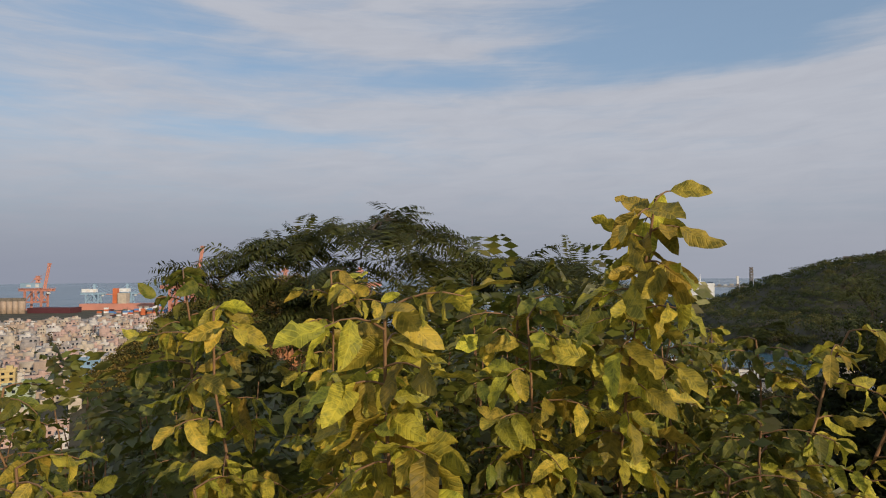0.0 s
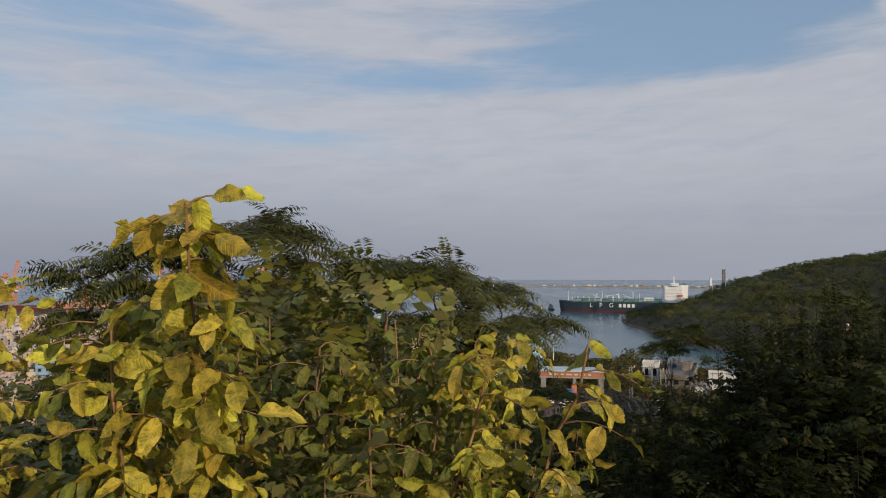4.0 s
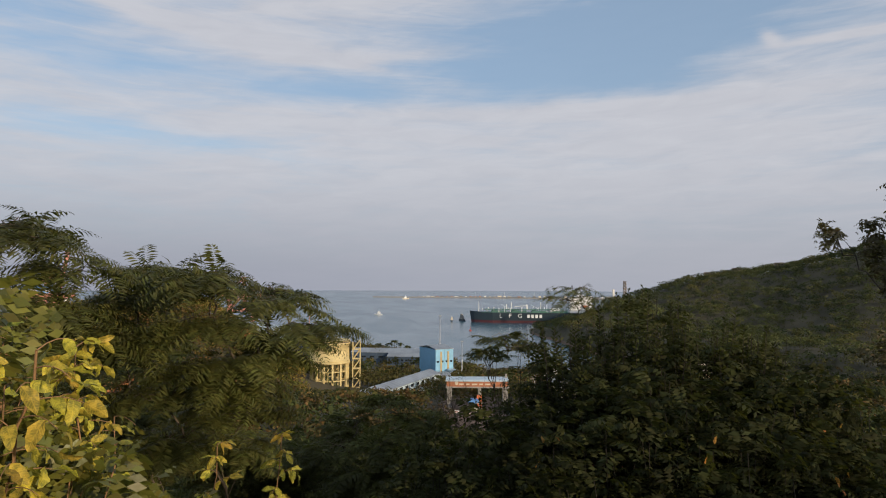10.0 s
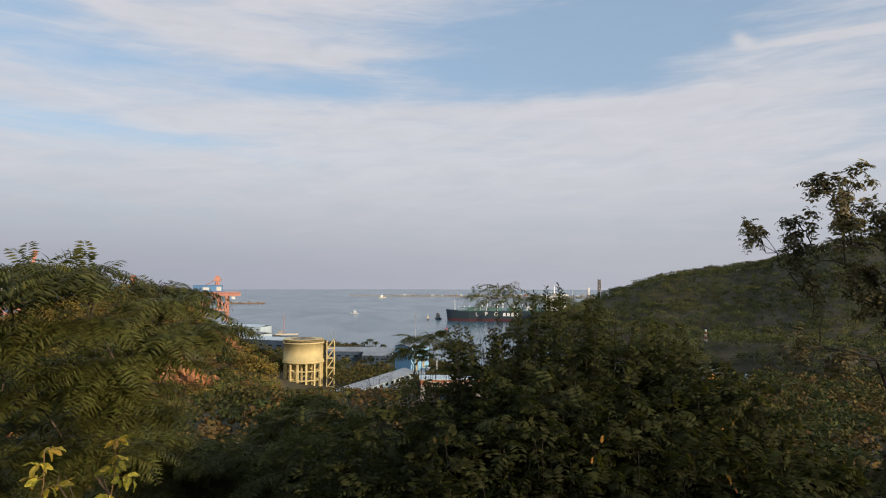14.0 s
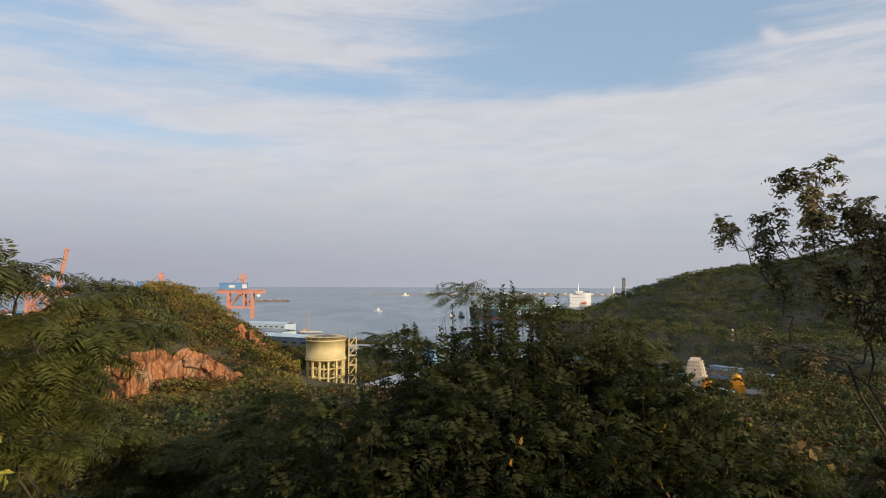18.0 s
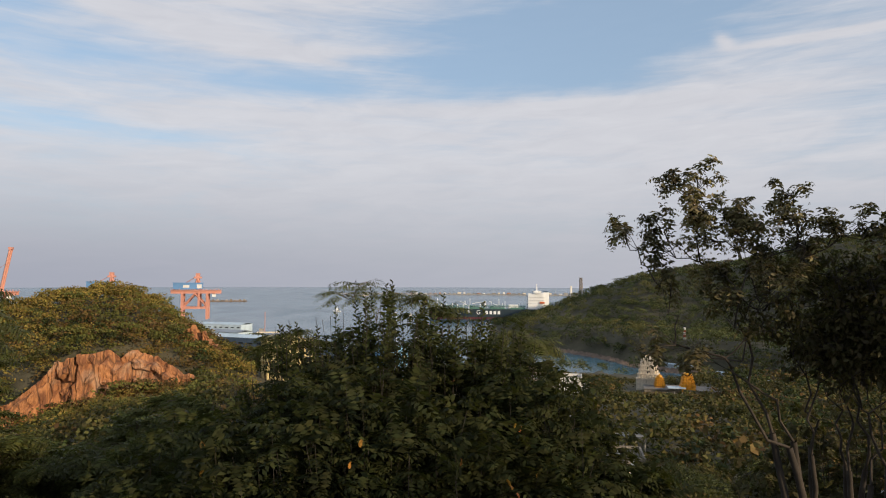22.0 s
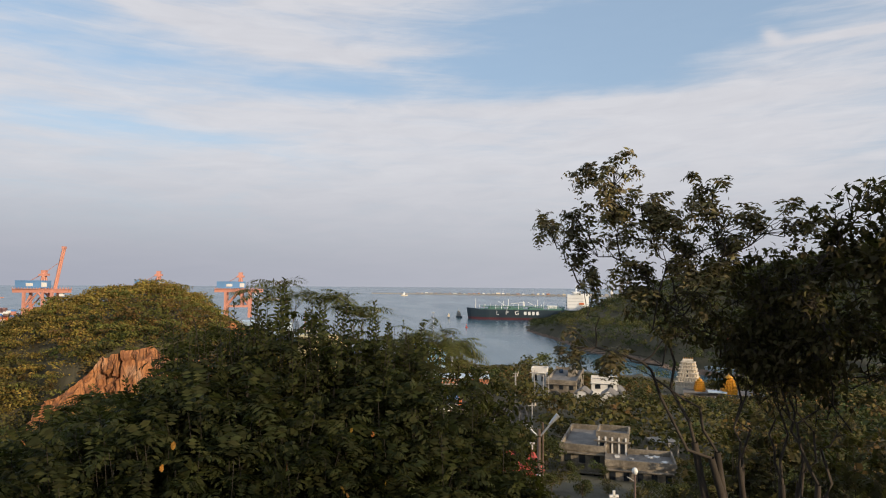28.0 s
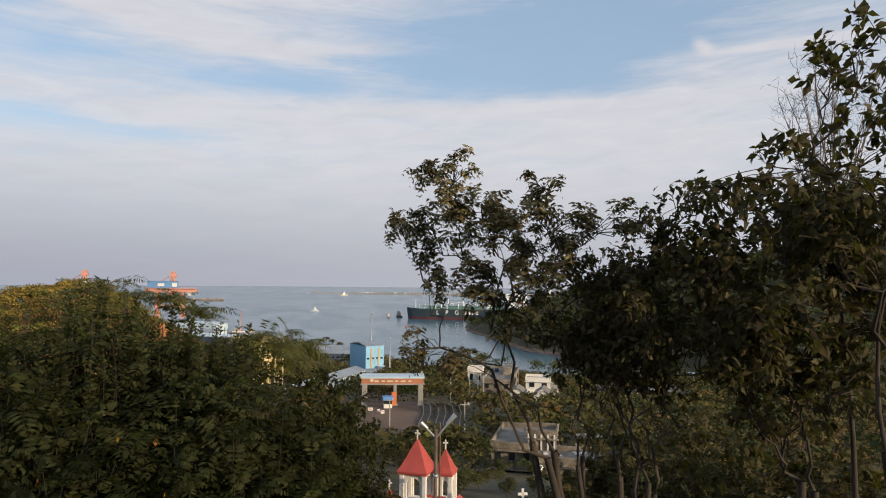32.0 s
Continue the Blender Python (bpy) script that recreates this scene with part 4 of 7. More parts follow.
WOODS_VALLEY = [wood("valley_leaf_olive", (0.078, 0.068, 0.020), (0.05, 0.045, 0.014)), wood("valley_leaf_green", (0.042, 0.052, 0.015), (0.028, 0.036, 0.011)), wood("valley_leaf_dry", (0.12, 0.078, 0.026), (0.06, 0.04, 0.015))]
WOODS_HEAD = [wood("headland_leaf_green", (0.095, 0.102, 0.036), (0.055, 0.065, 0.026)), wood("headland_leaf_dark", (0.045, 0.058, 0.024), (0.03, 0.042, 0.018)), wood("headland_leaf_pale", (0.13, 0.118, 0.04), (0.07, 0.07, 0.026))]
WOODS_HILL = [wood("hill_leaf_gold", (0.22, 0.155, 0.036), (0.13, 0.105, 0.025)), wood("hill_leaf_olive", (0.135, 0.13, 0.03), (0.08, 0.086, 0.022)), wood("hill_leaf_brown", (0.16, 0.10, 0.03), (0.09, 0.06, 0.018))]


def round_crown(rng, n, R, H, z0, leaf):
    """Leaves on the lumpy outside of a crown."""
    lumps = np.c_[rng.normal(0, 0.5, (9, 2)) * R, z0 + rng.uniform(0.25, 0.9, 9) * H]
    size = rng.uniform(0.35, 0.6, 9) * R
    k = rng.integers(0, 9, n)
    d = rand_dirs(rng, n, 0.45)
    p = lumps[k] + d * (size[k] * rng.uniform(0.7, 1.08, n))[:, None] * [1, 1, 0.75]
    way = unit(rng.normal(0, 1, (n, 3)) + [0, 0, -0.3])
    return stamp(DIAMOND, p, way, unit(d + rng.normal(0, 0.4, (n, 3))), leaf * rng.uniform(0.7, 1.3, n), leaf * 0.6 * rng.uniform(0.7, 1.3, n))


def slope_tree(seed, R, H, mat, label, leaves=1500, leaf=0.26):
    rng = np.random.default_rng(seed)
    r = root("tree", (0, 0, -500), label, "tree", "trees of the slope")
    part("trunk", fast_mesh("trunk", *join([tube(bend((0, 0, -1), (rng.normal(0, 0.2), rng.normal(0, 0.2), H * 0.55), 0, 6, rng, 0.06), 0.13, 0.07, 7)]
         + [tube(bend((0, 0, H * 0.3), (rng.normal(0, R * 0.5), rng.normal(0, R * 0.5), H * 0.8), 0.2, 5, rng, 0.05), 0.06, 0.02, 5) for _ in range(6)]), M_BARK, True), r)
    part("crown", fast_mesh("crown", *round_crown(rng, leaves, R, H * 0.75, H * 0.25, leaf), mat), r)
    return r


KINDS = [slope_tree(1, 2.3, 4.4, M_MID, "bushy green tree on the slope"), slope_tree(2, 2.0, 5.0, M_MID, "rounded green tree on the slope"), slope_tree(3, 2.5, 3.6, M_MIDY, "dry olive-brown bushy tree on the slope"),
         slope_tree(4, 1.8, 3.2, M_MIDY, "low dry tree with olive leaves"), slope_tree(5, 2.6, 4.8, M_MID, "broad dark green tree on the slope")]

# what must stay in view: x, y, lowest height seen, half width, kept free around
KEEP = [(14, 34, 67.8, 1.8, 3.0), (12.4, 21, 73.2, 0.3, 1.0), (27.7, 164, 48.5, 10, 12), (29, 140, 48.5, 10, 12), (42, 102, 51.5, 4.5, 7), (46.5, 94, 51.5, 4.5, 5), (75, 208, 43, 13, 16), (140, 267, 31.5, 12, 11), (-17, 275, 36, 11, 11),
        ]
KEEP += [(41, 426, 20.5, 11, 13), (10, 500, 22, 30, 32), (18.2, 30, 69.3, 0.4, 0.8), (28.3, 24.3, 71, 0.4, 0.8), (18.1, 27.3, 70, 0.3, 0.8), (-68, 228, 40.5, 14, 2), (-52, 232, 41.5, 7, 2), (-84, 226, 36, 9, 2), (-49, 268, 53.5, 5, 2), (8, 258, 38.5, 15, 12), (20, 285, 38.5, 8, 8), (150, 252, 34, 8, 8)]


def shore(a):
    """How far off the water must stay in view, by direction."""
    return float(np.interp(a, [-40, -25, -13, -9, 0, 6, 10, 14, 18.8, 25.6, 30, 39, 60], [1400, 1250, 1150, 840, 690, 570, 500, 510, 475, 452, 475, 640, 640]))


def in_the_way(x, y, top, R):
    for kx, ky, kz, half, free in KEEP:
        if math.hypot(x - kx, y - ky) < free + R * 0.4:
            return True
        for ex in (2.5, 8.2):
            dx, dy = kx - ex, ky - 0.3
            dist = math.hypot(dx, dy)
            along = ((x - ex) * dx + (y - 0.3) * dy) / dist
            if 3 < along < dist - (7 if dist > 200 else 0):
                off = abs((x - ex) * dy - (y - 0.3) * dx) / dist
                if off < half * along / dist + R * 0.8 and top > 80 + (kz - 80) * along / dist:
                    return True
    return False


def plant_slope():
    rng = random.Random(7)
    placed = []
    for _ in range(9000):
        if len(placed) >= 260:
            break
        az, r = radians(rng.uniform(-40, 52)), 13 + 117 * rng.random() ** 0.8
        x, y = 3 + r * math.sin(az), r * math.cos(az)
        k = rng.randrange(5) if az < 0.3 else rng.choice([2, 3, 1, 0, 0, 4])
        s = rng.uniform(0.6, 1.15) * (0.62 if r < 28 else 1.0)
        z = float(height(x, y))
        if any((x - a) ** 2 + (y - b) ** 2 < (1.1 * (s + c)) ** 2 for a, b, c in placed):
            continue
        while s > 0.3 and in_the_way(x, y, z + 5.0 * s, 2.3 * s):
            s *= 0.8
        if s <= 0.3:
            continue
        # no crown that would stand up against the sea from the path
        if r > 20 and z + 5.0 * s > 80.6 - r * 66 / shore(math.degrees(az)) and az < 0.75:
            continue
        placed.append((x, y, s))
        copy_thing(KINDS[k], Matrix.Translation((x, y, z - 0.1)) @ Euler((0, 0, rng.uniform(0, 6.3))).to_matrix().to_4x4() @ Matrix.Scale(s, 4))
    # the thick growth below the dark trees
    extra = 0
    for _ in range(2500):
        az, r = radians(rng.uniform(25, 50)), 16 + 64 * rng.random()
        x, y = 8 + r * math.sin(az), r * math.cos(az)
        s, z = rng.uniform(0.5, 0.95), float(height(x, y))
        if extra >= 90 or any((x - a) ** 2 + (y - b) ** 2 < (1.0 * (s + c)) ** 2 for a, b, c in placed) or in_the_way(x, y, z + 5.0 * s, 2.3 * s):
            continue
        extra += 1
        placed.append((x, y, s))
        copy_thing(KINDS[rng.choice([1, 3, 0, 4, 2])], Matrix.Translation((x, y, z - 0.1)) @ Euler((0, 0, rng.uniform(0, 6.3))).to_matrix().to_4x4() @ Matrix.Scale(s, 4))
    # unseen trees added on the bank behind the path to shade the thicket
    for i in range(22):
        x, y = 15.5 + i * 1.1 + rng.uniform(-0.5, 0.5), -7.5 + rng.uniform(-2, 1.0)
        copy_thing(KINDS[i % 5], Matrix.Translation((x, y, float(height(x, y)) - 0.2)) @ Matrix.Scale(rng.uniform(0.7, 1.0), 4))
    # two more unseen trees, sized to shade only the lower plants at right
    for x, y in ((10.4, -7.5), (12.6, -7.7)):
        z = float(height(x, y)) - 0.2
        copy_thing(KINDS[1], Matrix.Translation((x, y, z)) @ Matrix.Scale((82.8 - z) / 5.0, 4))
    for k in KINDS:
        for o in (*k.children_recursive, k):
            bpy.data.objects.remove(o)


plant_slope()


def woods(name, label, seed, places, R, H, leaves, leaf, mat, umbrella=0.6):
    """Far trees that nobody could count, as one sheet of crowns and one of trunks."""
    rng = np.random.default_rng(seed)
    P, N, D, L, tone = [], [], [], [], []
    for x, y, s in places:
        z = float(height(x, y))
        k = rng.integers(3, 6)
        c = np.c_[rng.normal(0, 0.45, (k, 2)) * R * s, rng.uniform(0.55, 0.95, k) * H * s]
        pick = rng.integers(0, k, leaves)
        d = rand_dirs(rng, leaves, 0.7)
        p = c[pick] + d * R * s * rng.uniform(0.4, 0.62, (leaves, 1)) * [1, 1, umbrella]
        low = rng.random(leaves) < 0.12
        p[low, 2] *= rng.uniform(0.1, 0.8, low.sum())
        u = math.sin(x * 0.045 + 1.7 * math.sin(y * 0.03)) + rng.normal(0, 0.8)
        tone += [0 if u > -0.1 else 1 if u > -1.0 else 2] * leaves
        P.append(p + [x, y, z])
        N.append(d)
        D.append(unit(rng.normal(0, 1, (leaves, 3)) * [1, 1, 0.5]))
        L.append(leaf * s * rng.uniform(0.6, 1.3, leaves))
    P, N, D, L = np.vstack(P), unit(np.vstack(N)), np.vstack(D), np.concatenate(L)
    v, f = stamp(DIAMOND, P, D, unit(N + np.random.default_rng(seed + 1).normal(0, 0.35, N.shape)), L, L * 0.75)
    tagged(new(name, fast_mesh(name, v, f, mat, slot=tone)), label, "woodland", kind="stuff")


def scatter(seed, n, az0, az1, r0, r1, test, gap):
    rng = random.Random(seed)
    cells, out = set(), []
    for _ in range(n * 12):
        if len(out) >= n:
            break
        a, r = radians(rng.uniform(az0, az1)), math.sqrt(rng.uniform(r0 * r0, r1 * r1))
        x, y, s = r * math.sin(a), r * math.cos(a), rng.uniform(0.65, 1.25)
        key = (int(x // gap), int(y // gap))
        # a low bush where a full tree would stand in the way
        s = 0 if key in cells else next((s * q for q in (1, 0.6, 0.33) if test(x, y, s * q)), 0)
        if not s:
            continue
        cells.add(key)
        out.append((x, y, s))
    return out


def on_hill(x, y, s):
    return float(height(x, y)) > 30 and not in_the_way(x, y, float(height(x, y)) + 4 * s, 2.5 * s)


def in_valley(x, y, s):
    z = float(height(x, y))
    if z < SEA + 1.5 or z + 5.6 * s > 80.8 - math.hypot(x, y) * 66 / shore(math.degrees(math.atan2(x, y))):
        return False
    return not in_the_way(x, y, z + 5.5 * s, 3.0 * s)


def on_headland(x, y, s):
    z = float(height(x, y))
    return z > SEA + 2.5 and math.hypot(x, y) > 430


woods("woodland_hill", "sunlit olive acacia woods on the near hill", 101, scatter(1, 1600, -36, -6, 190, 420, on_hill, 4.2), 4.4, 5.0, 170, 0.75, WOODS_HILL, 0.42)
woods("woodland_valley", "mixed green and dry trees in the valley", 102, scatter(2, 2500, -30, 50, 95, 330, in_valley, 4.4), 3.2, 5.4, 74, 0.95, WOODS_VALLEY)
woods("woodland_shore", "mixed green trees near the shore", 104, scatter(4, 1300, -30, 50, 330, 640, in_valley, 6.5), 4.4, 6.0, 52, 1.5, WOODS_VALLEY)
woods("woodland_headland", "green scrub woods on the far headland", 103, scatter(3, 3400, 13.5, 60, 415, 1000, on_headland, 7.2), 5.6, 7.0, 110, 1.25, WOODS_HEAD)

# the rocky foot of the headland
def shore_rocks():
    rng = np.random.default_rng(77)
    a = rng.uniform(13.6, 46, 2600)
    far = np.interp(a, [13.2, 14.2, 18.8, 25.6, 30, 39, 60], [880, 810, 634, 525, 505, 413, 380]) + 7 * np.sin(a * 0.6)
    r = far + rng.uniform(-9, 12, 2600)
    x, y = r * np.sin(np.radians(a)), r * np.cos(np.radians(a))
    z = np.maximum(height(x, y), SEA - 0.3)
    tv = np.array([(0, 0, 0.9), (1, 0.1, 0), (0.2, 0.9, 0.1), (-0.9, 0.3, 0), (-0.3, -0.9, 0.1), (0.6, -0.7, 0.3)])
    tf = np.array([(0, 1, 2), (0, 2, 3), (0, 3, 4), (0, 4, 5), (0, 5, 1)])
    v, f = stamp((tv, tf), np.stack([x, y, z], -1), rand_dirs(rng, 2600) * [1, 1, 0.2], np.tile([0, 0, 1.0], (2600, 1)), rng.uniform(0.8, 3.2, 2600), rng.uniform(0.8, 3.0, 2600))
    tagged(new("shore_rocks", fast_mesh("shore_rocks", v, f, material("shore_boulders", (0.19, 0.13, 0.09), 0.9, 0.3, 0.1, 14.0, 0.5))), "brown boulders along the headland shore", "rocks", kind="stuff")


shore_rocks()

# ---- built things: materials ----
def paint(name, c, rough=0.6, spread=0.12, scale=0.25, stain=None, fine=14.0, bump=0.1, metal=0.0):
    return material(name, c, rough, spread, scale, fine, bump, metal, second=stain)


M_ROCK = bpy.data.materials.new("orange_rock")
M_ROCK.use_nodes = True


def rock_nodes():
    """Quarried rock: upright streaks, rust patches and dark cracks."""
    N = Nodes(M_ROCK.node_tree)
    N.n.clear()
    co = N.add("ShaderNodeTexCoord").outputs["Object"]
    squash = N.add("ShaderNodeMapping")
    squash.inputs["Scale"].default_value = (1.0, 1.0, 0.22)
    N.l.new(co, squash.inputs[0])
    streak = N.noise(squash.outputs[0], 0.55, 8.0, 0.65, 0.8)
    patch = N.noise(co, 0.09, 6.0, 0.6)
    vor = N.add("ShaderNodeTexVoronoi", feature="DISTANCE_TO_EDGE")
    vor.inputs["Scale"].default_value = 0.21
    bent = N.add("ShaderNodeVectorMath", operation="ADD")
    wide = N.add("ShaderNodeTexNoise")
    wide.inputs["Scale"].default_value = 0.35
    N.l.new(co, wide.inputs["Vector"])
    far = N.add("ShaderNodeVectorMath", operation="SCALE")
    far.inputs["Scale"].default_value = 0.6
    N.l.new(wide.outputs["Color"], far.inputs[0])
    N.l.new(squash.outputs[0], bent.inputs[0])
    N.l.new(far.outputs[0], bent.inputs[1])
    N.l.new(bent.outputs[0], vor.inputs["Vector"])
    crack = N.span(vor.outputs[0], 0.05, 0.005)
    col = N.mix(N.span(streak, 0.36, 0.62), (0.47, 0.205, 0.078, 1), (0.19, 0.075, 0.033, 1))
    col = N.mix(N.span(patch, 0.5, 0.7), col, (0.46, 0.30, 0.19, 1))
    col = N.mix(N.math("MULTIPLY", crack, 0.5), col, (0.05, 0.03, 0.02, 1))
    bs = N.add("ShaderNodeBsdfPrincipled")
    N.l.new(col, bs.inputs["Base Color"])
    bs.inputs["Roughness"].default_value = 0.92
    bp = N.add("ShaderNodeBump")
    bp.inputs["Distance"].default_value = 0.8
    N.put(bp.inputs["Height"], N.math("SUBTRACT", streak, N.math("MULTIPLY", crack, 0.3)))
    N.l.new(bp.outputs[0], bs.inputs["Normal"])
    N.l.new(bs.outputs[0], N.add("ShaderNodeOutputMaterial").inputs[0])


rock_nodes()
M_SHORE = material("shore_rock", (0.20, 0.14, 0.095), 0.9, 0.3, 0.1, 14.0, 0.8)
M_CREAM = paint("cream_tank_concrete", (0.66, 0.53, 0.25), 0.8, 0.15, 0.2, (0.42, 0.33, 0.16))
M_WHITE = paint("white_render", (0.74, 0.71, 0.66), 0.8, 0.1, 0.3, (0.50, 0.46, 0.40))
M_STAIN = paint("weathered_render", (0.22, 0.185, 0.14), 0.9, 0.5, 0.6, (0.06, 0.05, 0.038), 6.0)
M_ROOFG = paint("grey_flat_roof", (0.16, 0.145, 0.13), 0.95, 0.3, 0.4, (0.30, 0.28, 0.25))
M_GLASS = paint("dark_window", (0.02, 0.024, 0.03), 0.15, 0.1)
M_BLUE = paint("light_blue_cladding", (0.22, 0.46, 0.66), 0.5, 0.1, 0.1, (0.16, 0.34, 0.5))
M_NAVY = paint("dark_blue_cladding", (0.055, 0.085, 0.13), 0.6, 0.2, 0.1)
M_SHEET = paint("grey_sheet_roof", (0.30, 0.33, 0.36), 0.45, 0.15, 0.15, (0.20, 0.21, 0.22), metal=0.3)
M_PALE = paint("pale_blue_sheet", (0.50, 0.60, 0.66), 0.45, 0.12, 0.15, (0.34, 0.42, 0.47))
M_ORANGE = paint("orange_paint", (0.62, 0.17, 0.06), 0.5, 0.12, 0.1, (0.45, 0.12, 0.05))
M_CRANE = paint("crane_orange_red", (0.56, 0.25, 0.18), 0.5, 0.1, 0.05)
M_CRANEB = paint("crane_house_blue", (0.12, 0.26, 0.48), 0.5, 0.1, 0.05)
M_CONC = paint("grey_concrete", (0.33, 0.31, 0.28), 0.85, 0.2, 0.3, (0.18, 0.165, 0.15))
M_ROADM = material("dusty_road", (0.13, 0.085, 0.06), 0.95, 0.25, 0.06, 30.0, 0.3)
M_BALLAST = material("dark_ballast", (0.085, 0.07, 0.052), 0.95, 0.3, 0.3, 20.0, 0.5)
M_RAIL = paint("rail_steel", (0.23, 0.19, 0.15), 0.5, 0.2, 1.0, metal=0.4)
M_RED = paint("red_tower_roof", (0.40, 0.065, 0.05), 0.6, 0.12, 1.5, (0.34, 0.06, 0.045))
M_GOLD = paint("gilded_plaster", (0.72, 0.34, 0.03), 0.4, 0.2, 0.8, (0.40, 0.15, 0.02), metal=0.3)
M_STONE = paint("pale_temple_plaster", (0.70, 0.60, 0.46), 0.85, 0.15, 0.6, (0.40, 0.33, 0.25))
M_HULL = paint("dark_green_hull", (0.028, 0.045, 0.058), 0.45, 0.15, 0.02)
M_BOOT = paint("red_bottom_paint", (0.10, 0.028, 0.032), 0.55, 0.15, 0.02)
M_DECK = paint("green_deck", (0.09, 0.20, 0.16), 0.7, 0.15, 0.05)
M_SHIPW = paint("white_ship_paint", (0.82, 0.82, 0.80), 0.45, 0.04, 0.05)
M_STEEL = paint("galvanised_steel", (0.45, 0.46, 0.47), 0.45, 0.1, 1.0, metal=0.6)
M_POLE = paint("rusty_pole_steel", (0.13, 0.085, 0.06), 0.6, 0.3, 2.0, metal=0.3)
M_BULB = paint("frosted_lamp_glass", (0.75, 0.75, 0.70), 0.3, 0.03, 2.0)
M_BOOTHB = paint("booth_blue", (0.10, 0.25, 0.55), 0.5, 0.1, 0.5)
TOWN = [paint("house_" + n, c, 0.85, 0.15, 0.3, tuple(v * 0.6 for v in c)) for n, c in (("sand", (0.46, 0.35, 0.26)), ("cream", (0.54, 0.46, 0.36)), ("grey", (0.36, 0.32, 0.29)), ("pink", (0.50, 0.35, 0.29)), ("white", (0.60, 0.56, 0.51)), ("sky", (0.24, 0.38, 0.52)), ("yellow", (0.58, 0.45, 0.20)), ("mint", (0.44, 0.50, 0.38)))]


def box_data(size, mat, bevel=0.0, name="block"):
    """A block standing on its own foot, with soft edges."""
    bm = bmesh.new()
    bmesh.ops.create_cube(bm, size=1.0)
    for v in bm.verts:
        v.co = Vector((v.co.x * size[0], v.co.y * size[1], (v.co.z + 0.5) * size[2]))
    if bevel:
        bmesh.ops.bevel(bm, geom=bm.edges[:], offset=bevel, segments=2, affect="EDGES", profile=0.6)
    me = bpy.data.meshes.new(name)
    bm.to_mesh(me)
    bm.free()
    me.materials.append(mat)
    return me


def block(name, parent, size, at, mat, rz=0.0, bevel=0.0, label=""):
    ob = part(name, box_data(size, mat, bevel, name), parent, label)
    ob.matrix_local = pose(*at, 0, 0, rz)
    return ob


def lathe(name, parent, rings, mat, at=(0, 0, 0), sides=24, smooth=True, label=""):
    """A turned shape: rings of (radius, height)."""
    w = np.linspace(0, 2 * np.pi, sides, endpoint=False)
    v = np.array([(r * math.cos(a), r * math.sin(a), z) for r, z in rings for a in w])
    f = [[i * sides + j, i * sides + (j + 1) % sides, (i + 1) * sides + (j + 1) % sides, (i + 1) * sides + j] for i in range(len(rings) - 1) for j in range(sides)]
    f += [list(range(sides))[::-1], list(range((len(rings) - 1) * sides, len(rings) * sides))]
    ob = part(name, raw_mesh(name, v, f, mat), parent, label)
    if smooth and sides > 8:
        for p in ob.data.polygons[:-2]:
            p.use_smooth = True
    ob.location = at
    return ob


def beam(name, parent, a, b, thick, mat, sides=4):
    v, f = tube([a, (np.array(a) + np.array(b)) / 2, b], thick, thick, sides)
    return part(name, fast_mesh(name, v, f, mat), parent)


def gable(name, parent, size, rise, at, mat, rz=0.0, over=0.3, ribs=0):
    """A pitched roof of two slabs with thickness; ribs: folds of the sheeting."""
    w, d = size[0] / 2 + over, size[1] / 2 + over
    n = max(ribs, 1)
    top, bot = [], []
    for i in range(n + 1):
        x = -w + 2 * w * i / n
        dz = (0.12 if i % 2 else 0.0) if ribs else 0.0
        for y, z in ((-d, 0), (0, rise), (d, 0)):
            top.append((x, y, z + dz + 0.2))
            bot.append((x, y, z + dz))
    k = len(top)
    f = []
    for i in range(n):
        for j in (0, 1):
            a = i * 3 + j
            f += [[a, a + 3, a + 4, a + 1], [k + a, k + a + 1, k + a + 4, k + a + 3]]
        f += [[i * 3, k + i * 3, k + i * 3 + 3, i * 3 + 3], [i * 3 + 2, i * 3 + 5, k + i * 3 + 5, k + i * 3 + 2]]
    for e in (0, n * 3):
        for j in (0, 1):
            f.append([e + j, e + j + 1, k + e + j + 1, k + e + j])
    ob = part(name, raw_mesh(name, top + bot, f, mat), parent)
    ob.matrix_local = pose(*at, 0, 0, rz)
    return ob


def window(parent, at, w, h, rz=0.0, frame_mat=None, plain=False):
    win = block("window", parent, (w, 0.12, h), at, M_GLASS, rz)
    if plain:
        return win
    block("frame", win, (w + 0.2, 0.1, 0.12), (0, -0.03, h), frame_mat or M_WHITE)
    block("sill", win, (w + 0.3, 0.3, 0.1), (0, -0.08, -0.1), frame_mat or M_WHITE)
    return win


